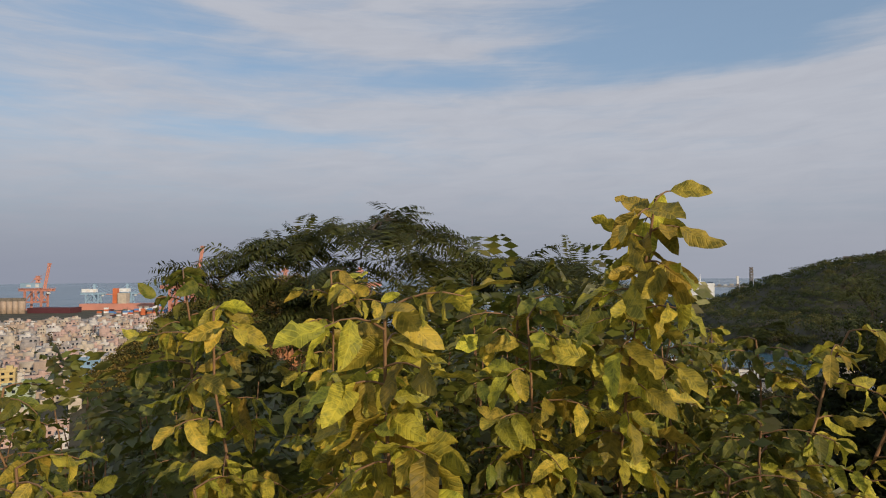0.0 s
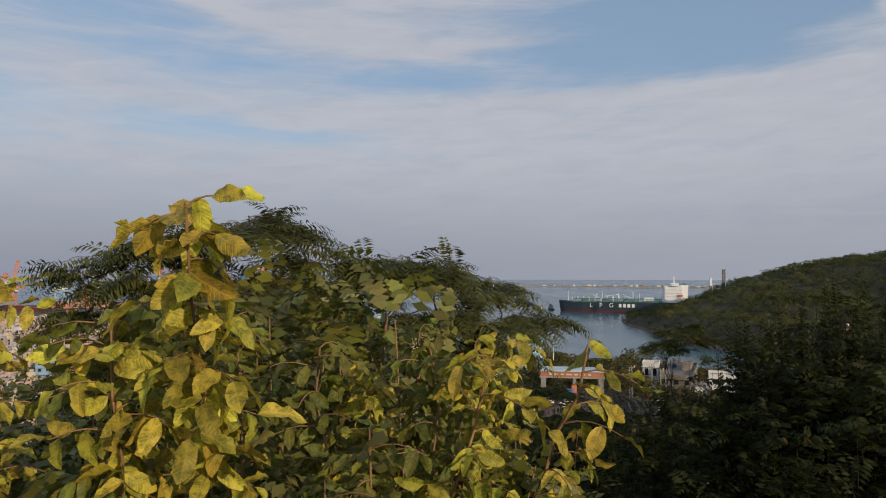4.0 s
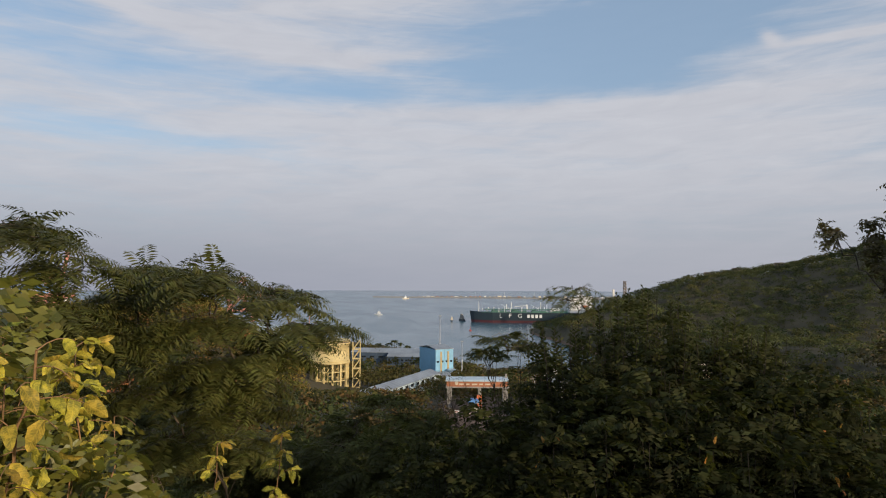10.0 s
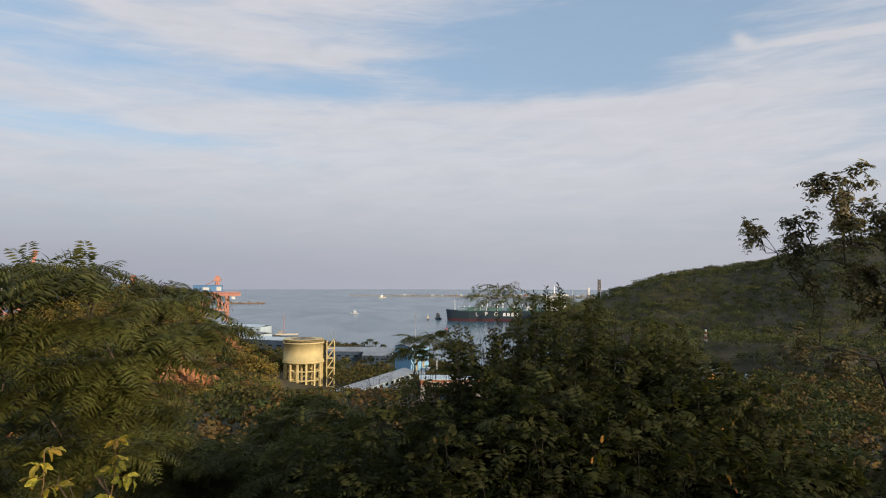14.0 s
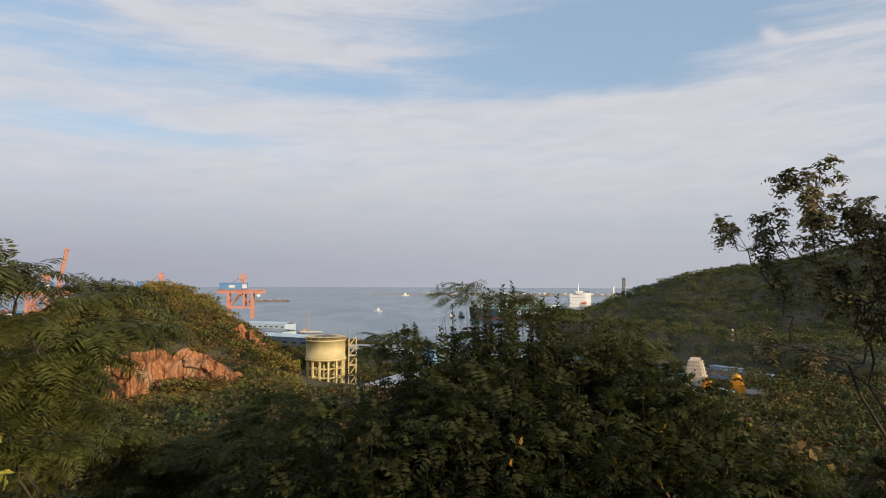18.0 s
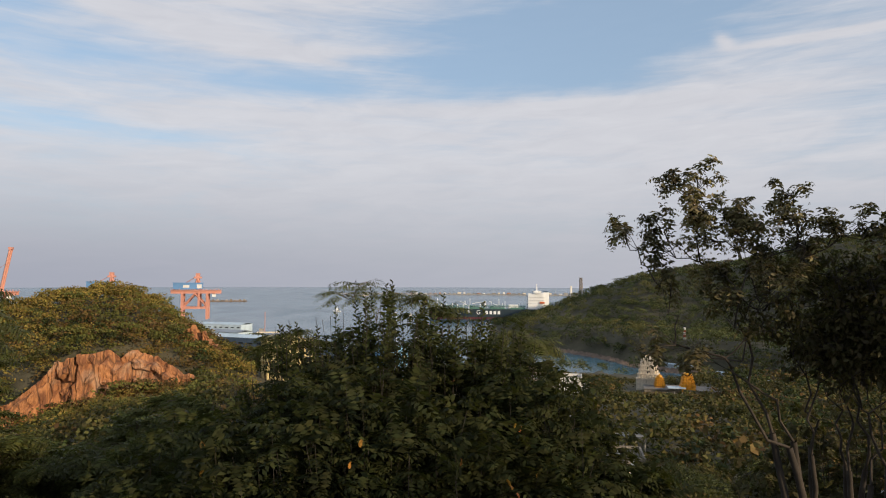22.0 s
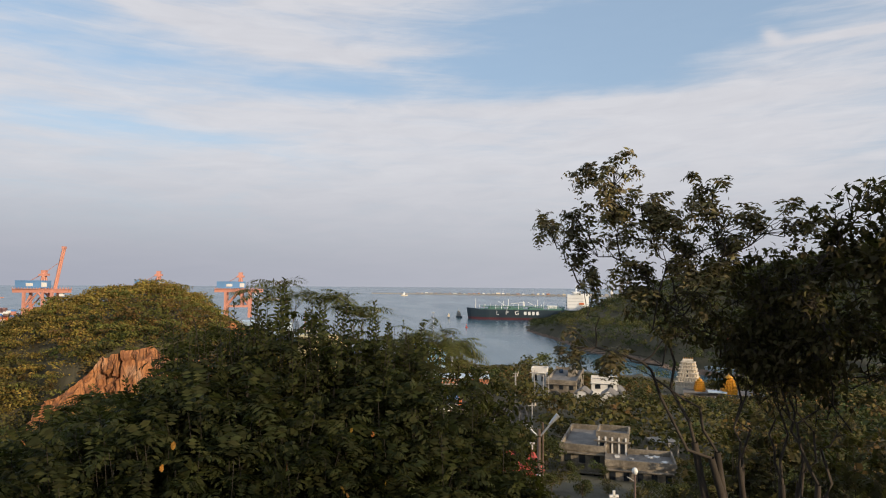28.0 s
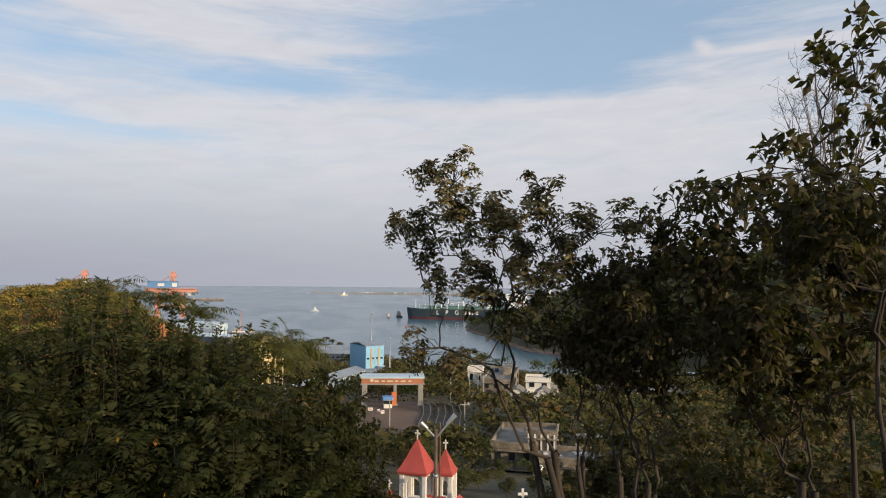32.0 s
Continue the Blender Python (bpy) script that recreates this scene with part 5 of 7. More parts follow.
# ---- rock faces of the near hill ----
def cliff(name, seed, plan, low, high, label):
    """A quarry face of upright blocks set back and forth, with deep cracks between them."""
    rng = np.random.default_rng(seed)
    n, rows = 150, 30
    s = np.linspace(0, len(plan) - 1, n)
    px, py = (np.interp(s, range(len(plan)), [p[i] for p in plan]) for i in (0, 1))
    lo, hi = np.interp(s, range(len(plan)), low), np.interp(s, range(len(plan)), high)
    # blocks: a column number for each step along, broken again by height
    edge = np.sort(rng.uniform(0, len(plan) - 1, int(len(plan) * 1.9)))
    block_no = np.searchsorted(edge, s)
    push = rng.uniform(-1.6, 1.9, (len(edge) + 2, 5))
    cut = np.sort(rng.uniform(0.12, 0.95, (len(edge) + 2, 4)), axis=1)
    near = np.min(np.abs(s[:, None] - edge[None]), axis=1)
    v = []
    for j in range(rows):
        w = min(j / (rows - 4), 1.0)
        back = max(0, j - rows + 4) * 1.4
        for i in range(n):
            k = block_no[i]
            out = push[k, int((w > cut[k]).sum())] + push[k, 0] * 0.6
            out += 1.5 * noise.fractal(Vector((px[i] * 0.3, py[i] * 0.3, j * 0.3 + seed)), 0.8, 2.1, 5)
            out -= 1.1 * max(0.0, 1 - near[i] / 0.05)
            lip = 3.0 * noise.noise(Vector((s[i] * 2.3, seed, 3.0))) * w
            v.append((px[i] - 0.28 * out, py[i] + 2.6 * w - out + back, lo[i] - 3 + (hi[i] - lo[i] + 3) * w + lip - 0.5 * back))
    f = [[j * n + i, j * n + i + 1, (j + 1) * n + i + 1, (j + 1) * n + i] for j in range(rows - 1) for i in range(n - 1)]
    tagged(new(name, raw_mesh(name, v, f, M_ROCK)), label, "cliff", kind="structure")


cliff("cliff_quarry", 5, [(-104, 223), (-92, 226), (-84, 229), (-78, 228), (-68, 232), (-58, 236), (-50, 235), (-43, 241)], [20, 24, 25, 27, 30, 33, 35, 37], [36, 44, 52, 55, 55, 54, 49.5, 43.5], "cracked orange-brown quarry face on the hillside")
cliff("cliff_upper", 9, [(-60, 273), (-52, 271), (-46, 271), (-40, 272)], [48, 47, 46, 45], [56, 60.5, 58, 50], "smaller pinkish-brown bare rock face")


# ---- the water tower ----
def water_tower():
    r = root("water_tower", (-17, 275, 34.0), "round cream-yellow water tank on a lattice of concrete columns", "water tower")
    lathe("tank", r, [(8.2, 13.4), (8.2, 13.9), (8.0, 13.9), (8.0, 20.4), (8.35, 20.4), (8.35, 20.9), (7.9, 20.9)], M_CREAM, sides=40)
    lathe("dome", r, [(7.9, 20.9), (6.5, 21.6), (4, 22.3), (1.5, 22.7), (0.2, 22.8)], M_STAIN, sides=40)
    lathe("ring_beam", r, [(8.1, 12.6), (8.4, 12.6), (8.4, 13.4), (8.1, 13.4)], M_CREAM, sides=40)
    for i in range(14):
        a = i * 2 * math.pi / 14
        x, y = 7.6 * math.cos(a), 7.6 * math.sin(a)
        block("column", r, (0.75, 0.75, 14.6), (x, y, -2), M_CREAM, math.degrees(a))
        b = a + 2 * math.pi / 14
        for z in (2.2, 5.8, 9.4):
            beam("brace", r, (x, y, z), (7.6 * math.cos(b), 7.6 * math.sin(b), z), 0.3, M_CREAM)
        if i % 2 == 0:
            block("inner_column", r, (0.6, 0.6, 14.6), (3.6 * math.cos(a), 3.6 * math.sin(a), -2), M_CREAM)
            for z in (2.2, 5.8, 9.4):
                beam("tie", r, (x, y, z), (3.6 * math.cos(a), 3.6 * math.sin(a), z), 0.25, M_CREAM)
        beam("rail_post", r, (8.3 * math.cos(a), 8.3 * math.sin(a), 20.9), (8.3 * math.cos(a), 8.3 * math.sin(a), 22.0), 0.06, M_CREAM)
    for z in (21.5, 22.0):
        lathe("rail", r, [(8.27, z), (8.33, z), (8.33, z + 0.08), (8.27, z + 0.08)], M_CREAM, sides=40)
    stair = root("stair_tower", (-6.0, 275, 34.0), "open cream stair frame beside the tank", "stair tower")
    for x in (-1.5, 1.5):
        for y in (-1.5, 1.5):
            block("post", stair, (0.35, 0.35, 23), (x, y, -2), M_CREAM)
    for z in range(2, 22, 4):
        block("landing", stair, (3.4, 3.4, 0.25), (0, 0, z), M_CREAM)
        beam("flight", stair, (-1.4, -1.2, z), (1.4, -1.2, z + 4), 0.25, M_CREAM)
    for x in (-1.2, 0.4, 1.5):
        beam("aerial", stair, (x, 0.5, 21), (x, 0.5, 26 - abs(x)), 0.07, M_STEEL)


water_tower()


# ---- sheds and works by the shore ----
def shed(place, size, rise, wall, roof, rz, label, stripes=0, bays=8, category="shed"):
    r = root("shed", place, label, category, "port sheds")
    r.rotation_euler = (0, 0, radians(rz))
    w, d, h = size
    block("wall", r, (w, d, h + 3), (0, 0, -3), wall)
    gable("roof", r, (w, d), rise, (0, 0, h), roof, ribs=bays * 4)
    for i in range(bays):
        x = -w / 2 + (i + 0.5) * w / bays
        block("rib", r, (0.25, 0.2, h), (x - w / bays / 2, -d / 2 - 0.06, 0), wall)
        if stripes == 0:
            window(r, (x, -d / 2 - 0.02, h * 0.55), w / bays * 0.5, 1.2, plain=True)
    for i in range(stripes):
        x = -w / 2 + (i + 0.5) * w / stripes
        block("stripe", r, (1.3, 0.15, h - 0.6), (x, -d / 2 - 0.1, 0.2), M_ORANGE if stripes == 3 else M_NAVY, label="tan vertical stripe")
    return r


blue = shed((41, 428, 18.5), (13, 22, 18.5), 1.8, M_BLUE, M_SHEET, 24, "tall light blue clad works building with tan stripes", 0, 4, "works building")
for sx in (-2.6, 2.6):
    block("stripe", blue, (1.3, 0.2, 16.5), (sx, -11.15, 0.6), paint("tan_stripe", (0.42, 0.33, 0.16)), label="tan vertical stripe")
block("annex", blue, (6, 6, 6), (4, -14, 0), M_PALE)
block("lean_roof", blue, (13, 9, 0.4), (-3, -15.5, 4.2), M_SHEET)
shed((10, 505, 18.5), (52, 16, 8.0), 2.6, M_NAVY, M_SHEET, -12, "long dark blue shed with a grey sheet roof")
shed((24, 492, 17.5), (26, 12, 7.0), 2.2, M_NAVY, M_SHEET, -14, "dark blue shed with ribbed grey roof")
shed((-75, 590, 18), (78, 18, 11), 2.0, M_NAVY, M_PALE, -32, "long navy quayside shed with a pale roof")
shed((-105, 690, 17), (50, 20, 9), 2.0, M_PALE, M_SHEET, -35, "pale blue shed beside the quay")
shed((-128, 815, 17), (62, 24, 8), 2.0, M_PALE, M_PALE, -25, "white-roofed long shed on the quayside")
shed((9, 258, 36.2), (72, 9, 3.6), 1.6, M_PALE, M_SHEET, 62, "long ribbed pale sheet roof running down the slope", 0, 14)
shed((27, 292, 33.5), (16, 9, 4.0), 1.4, M_PALE, M_SHEET, 8, "small pale blue sheet-roofed yard shed", 0, 5)
jetty = root("jetty", (-75, 800, SEA), "small tan work jetty with a pile rig", "jetty")
block("deck", jetty, (26, 7, 1.2), (0, 0, 1.2), M_STONE)
block("cabin", jetty, (5, 4, 4), (-8, 0, 2.4), M_CONC)
for x in (-12, -6, 0, 6, 12):
    block("pile", jetty, (0.8, 0.8, 4), (x, -2.5, -2), M_CONC)
beam("mast", jetty, (-4, 0, 2), (-4, 0, 26), 0.4, M_CRANE)


# ---- the port gate, its road and rails ----
def port_gate():
    r = root("port_gate", (27.7, 165, 48.5), "grey concrete gate portal with an orange name beam", "gate")
    r.rotation_euler = (0, 0, radians(-7))
    for x in (-7.0, 0.6, 7.0):
        block("pillar", r, (1.25 if x != 0.6 else 0.8, 2.6, 7.0), (x, 0, -1.2), M_CONC, 0, 0.06)
        block("plinth", r, (1.7, 3.0, 0.8), (x, 0, -0.9), M_CONC, 0, 0.05)
    block("beam", r, (15.4, 2.9, 1.25), (0, 0, 5.3), paint("faded_orange_band", (0.42, 0.16, 0.075), 0.7, 0.15, 0.5, (0.3, 0.15, 0.09)), 0, 0.04)
    block("cornice", r, (15.9, 3.3, 0.3), (0, 0, 5.0), M_CONC)
    block("roof_slab", r, (15.9, 6.5, 0.35), (0, 1.5, 6.6), M_PALE)
    # unreadable lettering
    for i, w in enumerate((1.1, 0.8, 1.4, 0.9, 1.2, 0.7)):
        block("letter_bar", r, (w, 0.1, 0.36), (-4.0 + i * 1.65, -1.49, 5.72), M_STONE)
    lathe("emblem", r, [(0.45, 0), (0.45, 0.12)], M_STONE, (-5.2, -1.45, 6.15), 20).rotation_euler = (radians(90), 0, 0)
    block("finial", r, (0.5, 0.5, 1.0), (7.3, 0, 7.3), M_CONC)
    b = root("guard_booth", (26.0, 160.5, 48.7), "small blue and white guard booth with orange panel", "booth")
    block("base", b, (2.0, 1.8, 1.1), (0, 0, -0.3), M_WHITE, 0, 0.03)
    block("glazing", b, (1.9, 1.7, 0.9), (0, 0, 0.8), M_GLASS)
    block("roof", b, (2.6, 2.4, 0.9), (0, 0, 1.7), M_BOOTHB, 0, 0.1)
    block("panel", b, (1.2, 0.2, 3.2), (1.6, 0.4, 0.3), M_ORANGE)
    for k, (x, y, w) in enumerate(((21.5, 157, 1.2), (24, 153, 0.9), (23.2, 154.5, 0.7))):
        c = root("road_barrier", (x, y, float(height(x, y)) + 0.25), "low red and white concrete road barrier", "barrier", "road barriers")
        block("body", c, (w, 0.4, 0.7), (0, 0, 0), M_WHITE, 15 * k, 0.06)
        block("band", c, (w * 0.6, 0.42, 0.2), (0, 0, 0.3), M_RED, 15 * k)


port_gate()


def draped(name, label, category, pts, width, mat, lift, step=2.0, kind="structure"):
    """A strip laid on the land along a line."""
    p = np.array(pts, float)
    s = np.r_[0, np.cumsum(np.hypot(*np.diff(p, axis=0).T))]
    q = np.linspace(0, s[-1], int(s[-1] / step) + 2)
    x, y = np.interp(q, s, p[:, 0]), np.interp(q, s, p[:, 1])
    t = unit(np.stack([np.gradient(x), np.gradient(y)], -1))
    n = np.stack([-t[:, 1], t[:, 0]], -1)
    cols = max(2, int(width / 3) + 2)
    w = np.linspace(-width / 2, width / 2, cols)
    X, Y = x[:, None] + n[:, :1] * w, y[:, None] + n[:, 1:] * w
    Z = height(X, Y) + lift
    v = np.stack([X, Y, Z], -1).reshape(-1, 3)
    i, j = np.arange(len(q) - 1)[:, None] * cols, np.arange(cols - 1)[None]
    f = np.stack([i + j, i + cols + j, i + cols + j + 1, i + j + 1], -1).reshape(-1, 4)
    ob = new(name, fast_mesh(name, v, f[:, ::-1], mat))
    if category:
        tagged(ob, label, category, kind=kind)
    return ob


draped("road", "dusty brown yard road through the gate", "road", [(10, 139), (22, 148), (27.5, 163), (31, 190), (40, 240)], 20, M_ROADM, 0.25)
draped("pavement", "dusty brown open yard before the gate", "yard", [(4, 141), (34, 137)], 16, M_ROADM, 0.2)


def track(shift):
    r = root("railway_track", (0, 0, 0), "rusty railway track curving past the gate", "railway track", "railway tracks")
    line = np.array([(36.2, 172), (35.6, 160), (34, 150), (31.5, 140), (29.5, 131), (27.5, 120)]) + [shift, 0]
    d = draped("ballast", "", "", line, 3.0, M_BALLAST, 0.3)
    d.parent = r
    for off in (-0.84, 0.84):
        pts = [(x + off, y, float(height(x, y)) + 0.5) for x, y in zip(np.interp(np.linspace(0, 5, 26), range(6), line[:, 0]), np.interp(np.linspace(0, 5, 26), range(6), line[:, 1]))]
        part("rail", fast_mesh("rail", *tube(pts, 0.14, 0.14, 4), M_RAIL), r)


for sh in (0, 3.6, 7.2):
    track(sh)


def pole(name, place, tall, thick, label, mat, category="pole", group="poles", arm=0.0):
    r = root(name, place, label, category, group)
    lathe("shaft", r, [(thick, -1), (thick, 0.5), (thick * 0.55, tall)], mat, sides=10)
    if arm:
        block("cross_arm", r, (arm, thick, thick), (0, 0, tall * 0.93), mat)
        block("insulator", r, (thick, thick, 0.4), (arm * 0.4, 0, tall * 0.95), M_STONE)
    else:
        block("head", r, (thick * 4, thick * 4, thick * 1.2), (0, 0, tall), M_STEEL)
    return r


for x, y, t in ((42.8, 166, 9), (47.6, 165.5, 9.5), (50.5, 168, 8.5), (45.2, 178, 8), (53, 172, 8), (36, 120, 8), (24, 138, 6)):
    pole("utility_pole", (x, y, float(height(x, y))), t, 0.16, "thin concrete utility pole in the rail yard", M_CONC, "utility pole", "utility poles", 1.6)
pole("light_mast", (48, 476, 20), 35, 0.5, "tall slim white light mast", M_STEEL, "light mast", "light masts")
pole("light_mast", (45, 328, 32), 18, 0.3, "tall slim white light mast", M_STEEL, "light mast", "light masts")


# ---- houses of the valley ----
def flat_house(place, size, rz, wall, label, storeys=2, bays=4, stair=True, group="valley houses", category="house", detail=True):
    w, d, h = size
    r = root("house", place, label, category, group)
    r.rotation_euler = (0, 0, radians(rz))
    block("wall", r, (w, d, h + 4), (0, 0, -4), wall, 0, 0.04)
    block("roof", r, (w - 0.3, d - 0.3, 0.12), (0, 0, h), M_ROOFG)
    for sx, sy, ww, dd in ((0, -d / 2, w + 0.3, 0.25), (-w / 2, 0, 0.25, d), (w / 2, 0, 0.25, d), (0, d / 2, w + 0.3, 0.25))[:4 if detail else 2]:
        block("parapet", r, (ww, dd, 0.9), (sx, sy, h), wall)
    for k in range(storeys):
        z = h * (k + 0.35) / storeys
        if detail:
            block("sunshade", r, (w + 0.8, 0.7, 0.12), (0, -d / 2 - 0.3, h * (k + 0.85) / storeys), wall)
        for i in range(bays):
            window(r, (-w / 2 + (i + 0.5) * w / bays, -d / 2 - 0.02, z), w / bays * 0.42, h / storeys * 0.42, 0, wall, not detail)
            if detail and i < 3:
                window(r, (w / 2 + 0.02, -d / 2 + (i + 0.5) * d / 3, z), d / 3 * 0.4, h / storeys * 0.42, 90, wall)
    if stair:
        block("stair_head", r, (w * 0.28, d * 0.4, 2.4), (w * 0.22, d * 0.15, h), wall, 0, 0.03)
        lathe("water_tank", r, [(0.7, 0), (0.7, 1.1), (0.3, 1.35), (0.2, 1.4)], M_NAVY, (-w * 0.25, d * 0.2, h + 0.1), 14)
    return r


flat_house((41.2, 104, 48.6), (6.5, 14, 5.6), -24, M_STAIN, "stained two-storey house with a parapet roof", 2, 3, False)
wing = flat_house((44.3, 100.5, 49.0), (4.6, 5, 6.8), -24, M_STAIN, "weathered cream block with peeling plaster piers", 2, 3, False)
for i in range(5):
    block("pier", wing, (0.25, 0.2, 2.6), (-2.0 + i, -2.6, 4.4), M_WHITE)
low = flat_house((45.8, 94, 50.0), (9.5, 7, 3.4), -20, M_STAIN, "long low house with a cluttered flat roof", 1, 5, False)
for i in range(16):
    rr = random.Random(i)
    block("roof_sheet", low, (rr.uniform(0.5, 1.4), rr.uniform(0.4, 1.0), 0.12), (rr.uniform(-4.2, 4.2), rr.uniform(-2.9, 2.9), 3.54), M_WHITE if i % 3 else M_CONC, rr.uniform(0, 90))
porch = root("shelter", (56.5, 110, 48.6), "open concrete shelter on thin posts", "shelter")
block("slab", porch, (4.6, 4, 0.35), (0, 0, 3.6), M_CONC)
for x in (-2, 2):
    for y in (-1.7, 1.7):
        block("post", porch, (0.3, 0.3, 4.6), (x, y, -1), M_CONC)
hall = flat_house((69, 210, 42.5), (9, 30, 6.0), -22, M_STAIN, "long stained hall with a flat roof and balustrade", 2, 3)
flat_house((76.5, 195, 43.0), (7.5, 7, 6.4), -20, M_WHITE, "sunlit white end block of the long hall", 2, 2, False)
flat_house((62.5, 219, 44), (5, 5, 5.4), -20, M_WHITE, "small white roof house beside the hall", 1, 2, False)
for x, y, w in ((73, 181, 7), (82, 200, 8), (88, 214, 6), (67, 186, 6)):
    cot = root("cottage", (x, y, float(height(x, y))), "small cottage with a pitched brown roof and white gable", "cottage", "cottages")
    cot.rotation_euler = (0, 0, radians(65))
    block("wall", cot, (w, 4.4, 5), (0, 0, -2), M_WHITE)
    block("gable_wall", cot, (0.2, 2.4, 1.0), (-w / 2, 0, 3.0), M_WHITE)
    gable("roof", cot, (w, 4.4), 1.6, (0, 0, 3.0), M_ROOFG)
    window(cot, (0, -2.22, 1.0), 1.2, 1.1)
    window(cot, (-w / 2 - 0.02, 0, 1.0), 0.9, 1.1, 90)


# ---- the temple ----
def gopuram():
    r = root("temple_tower", (139.3, 268, 32.5), "tall pale carved temple gate tower with stepped tiers", "temple tower")
    r.rotation_euler = (0, 0, radians(-35))
    block("base", r, (9.4, 7.0, 4.4), (0, 0, -1.5), M_STONE, 0, 0.08)
    z, w, d = 2.9, 8.6, 6.2
    for k in range(6):
        h = 2.05 - 0.14 * k
        block("tier", r, (w, d, h), (0, 0, z), M_STONE, 0, 0.1)
        block("ledge", r, (w + 1.1, d + 1.1, 0.36), (0, 0, z + h - 0.36), M_STONE, 0, 0.06)
        n = 7 - k // 2
        for i in range(n):
            x = -w / 2 + (i + 0.5) * w / n
            for s in (-1, 1):
                block("niche", r, (w / n * 0.52, 0.8, h * (0.66 + 0.14 * (i % 2))), (x, s * (d / 2 + 0.12), z), M_STONE, 0, 0.08)
        for i in range(4):
            y = -d / 2 + (i + 0.5) * d / 4
            for s in (-1, 1):
                block("niche", r, (0.8, d / 4 * 0.5, h * 0.72), (s * (w / 2 + 0.12), y, z), M_STONE, 0, 0.08)
        block("opening", r, (w * 0.08, d + 1.0, h * 0.5), (0, 0, z + 0.1), M_GLASS)
        z += h
        w *= 0.885
        d *= 0.865
    barrel = part("barrel_roof", fast_mesh("barrel_roof", *tube([(-w / 2, 0, z), (0, 0, z + 0.05), (w / 2, 0, z)], d * 0.46, d * 0.46, 14), M_STONE, True), r)
    for i in range(5):
        lathe("finial", r, [(0.05, 0), (0.2, 0.15), (0.1, 0.4), (0.02, 0.9)], M_GOLD, (-w / 2 + 0.3 + i * (w - 0.6) / 4, 0, z + d * 0.42), 8)
    return r


gopuram()


def gold_shrine(place, s, label):
    r = root("gilded_shrine", place, label, "shrine tower", "gilded shrine towers")
    r.rotation_euler = (0, 0, radians(-20))
    block("base", r, (5.4 * s, 5.4 * s, 2.4 * s), (0, 0, -1), M_GOLD, 0, 0.1)
    z, w = 1.4 * s, 4.9 * s
    for k in range(4):
        h = (1.4 - 0.12 * k) * s
        block("tier", r, (w, w, h), (0, 0, z), M_GOLD, 0, 0.12)
        for i in range(4):
            for a in (0, 90, 180, 270):
                c, q = math.cos(radians(a)), math.sin(radians(a))
                x, y = (-w / 2 + (i + 0.5) * w / 4), -w / 2 - 0.1
                block("niche", r, (w / 4 * 0.5, 0.7, h * 0.75), (x * c - y * q, x * q + y * c, z), M_GOLD, a, 0.06)
        block("ledge", r, (w + 0.5, w + 0.5, 0.25 * s), (0, 0, z + h - 0.25 * s), M_GOLD, 0, 0.05)
        z += h
        w *= 0.87
    lathe("dome", r, [(w * 0.5, z), (w * 0.6, z + 0.4 * s), (w * 0.5, z + 1.0 * s), (w * 0.12, z + 1.6 * s), (0.05, z + 2.3 * s)], M_GOLD, sides=18)


gold_shrine((148.5, 252, 34.2), 1.0, "gilded orange temple dome with tiers of carving")
gold_shrine((140, 259.5, 34.2), 0.72, "smaller gilded temple dome beside the larger one")
court = root("temple_court", (146, 256, 32.0), "low flat-roofed temple court buildings with white parapets", "temple building")
block("wall", court, (30, 12, 5), (2, 0, -2.6), M_STAIN, -25)
block("roof", court, (30.6, 12.6, 0.35), (2, 0, 2.4), M_ROOFG, -25)
block("canopy", court, (7, 5, 0.3), (-3, -5, 3.6), M_PALE, -25)
for i in range(9):
    block("pillar", court, (0.5, 0.5, 3.4), (-11 + i * 3.2, -6 - i * 0.2, -1.2), M_STONE, -25)
flat_house((161, 244, 31.0), (11, 7, 2.8), -28, M_STAIN, "low brown-roofed house beside the temple", 1, 4, False)


# ---- the church ----
def arch_panel(name, parent, w, h, thick, at, mat, rz=0.0, span=0.62):
    """A wall piece with a round-headed opening through it."""
    n, half, r = 10, w / 2, w * span / 2
    spring = h * 0.62
    inner = [(-r, 0)] + [(-r * math.cos(math.pi * i / n), spring + r * math.sin(math.pi * i / n)) for i in range(n + 1)] + [(r, 0)]
    outer = [(-half, 0)] + [(-half, h * 0.75)] + [(-half + w * i / (n - 2), h) for i in range(n - 1)] + [(half, h * 0.75), (half, 0)]
    k = len(inner)
    v = [(x, -thick / 2, z) for x, z in inner + outer] + [(x, thick / 2, z) for x, z in inner + outer]
    m = 2 * k
    f = []
    for i in range(k - 1):
        f += [[i, i + 1, k + i + 1, k + i], [m + i, m + k + i, m + k + i + 1, m + i + 1], [i, m + i, m + i + 1, i + 1], [k + i, k + i + 1, m + k + i + 1, m + k + i]]
    ob = part(name, raw_mesh(name, v, f, mat), parent)
    ob.matrix_local = pose(*at, 0, 0, rz)
    return ob


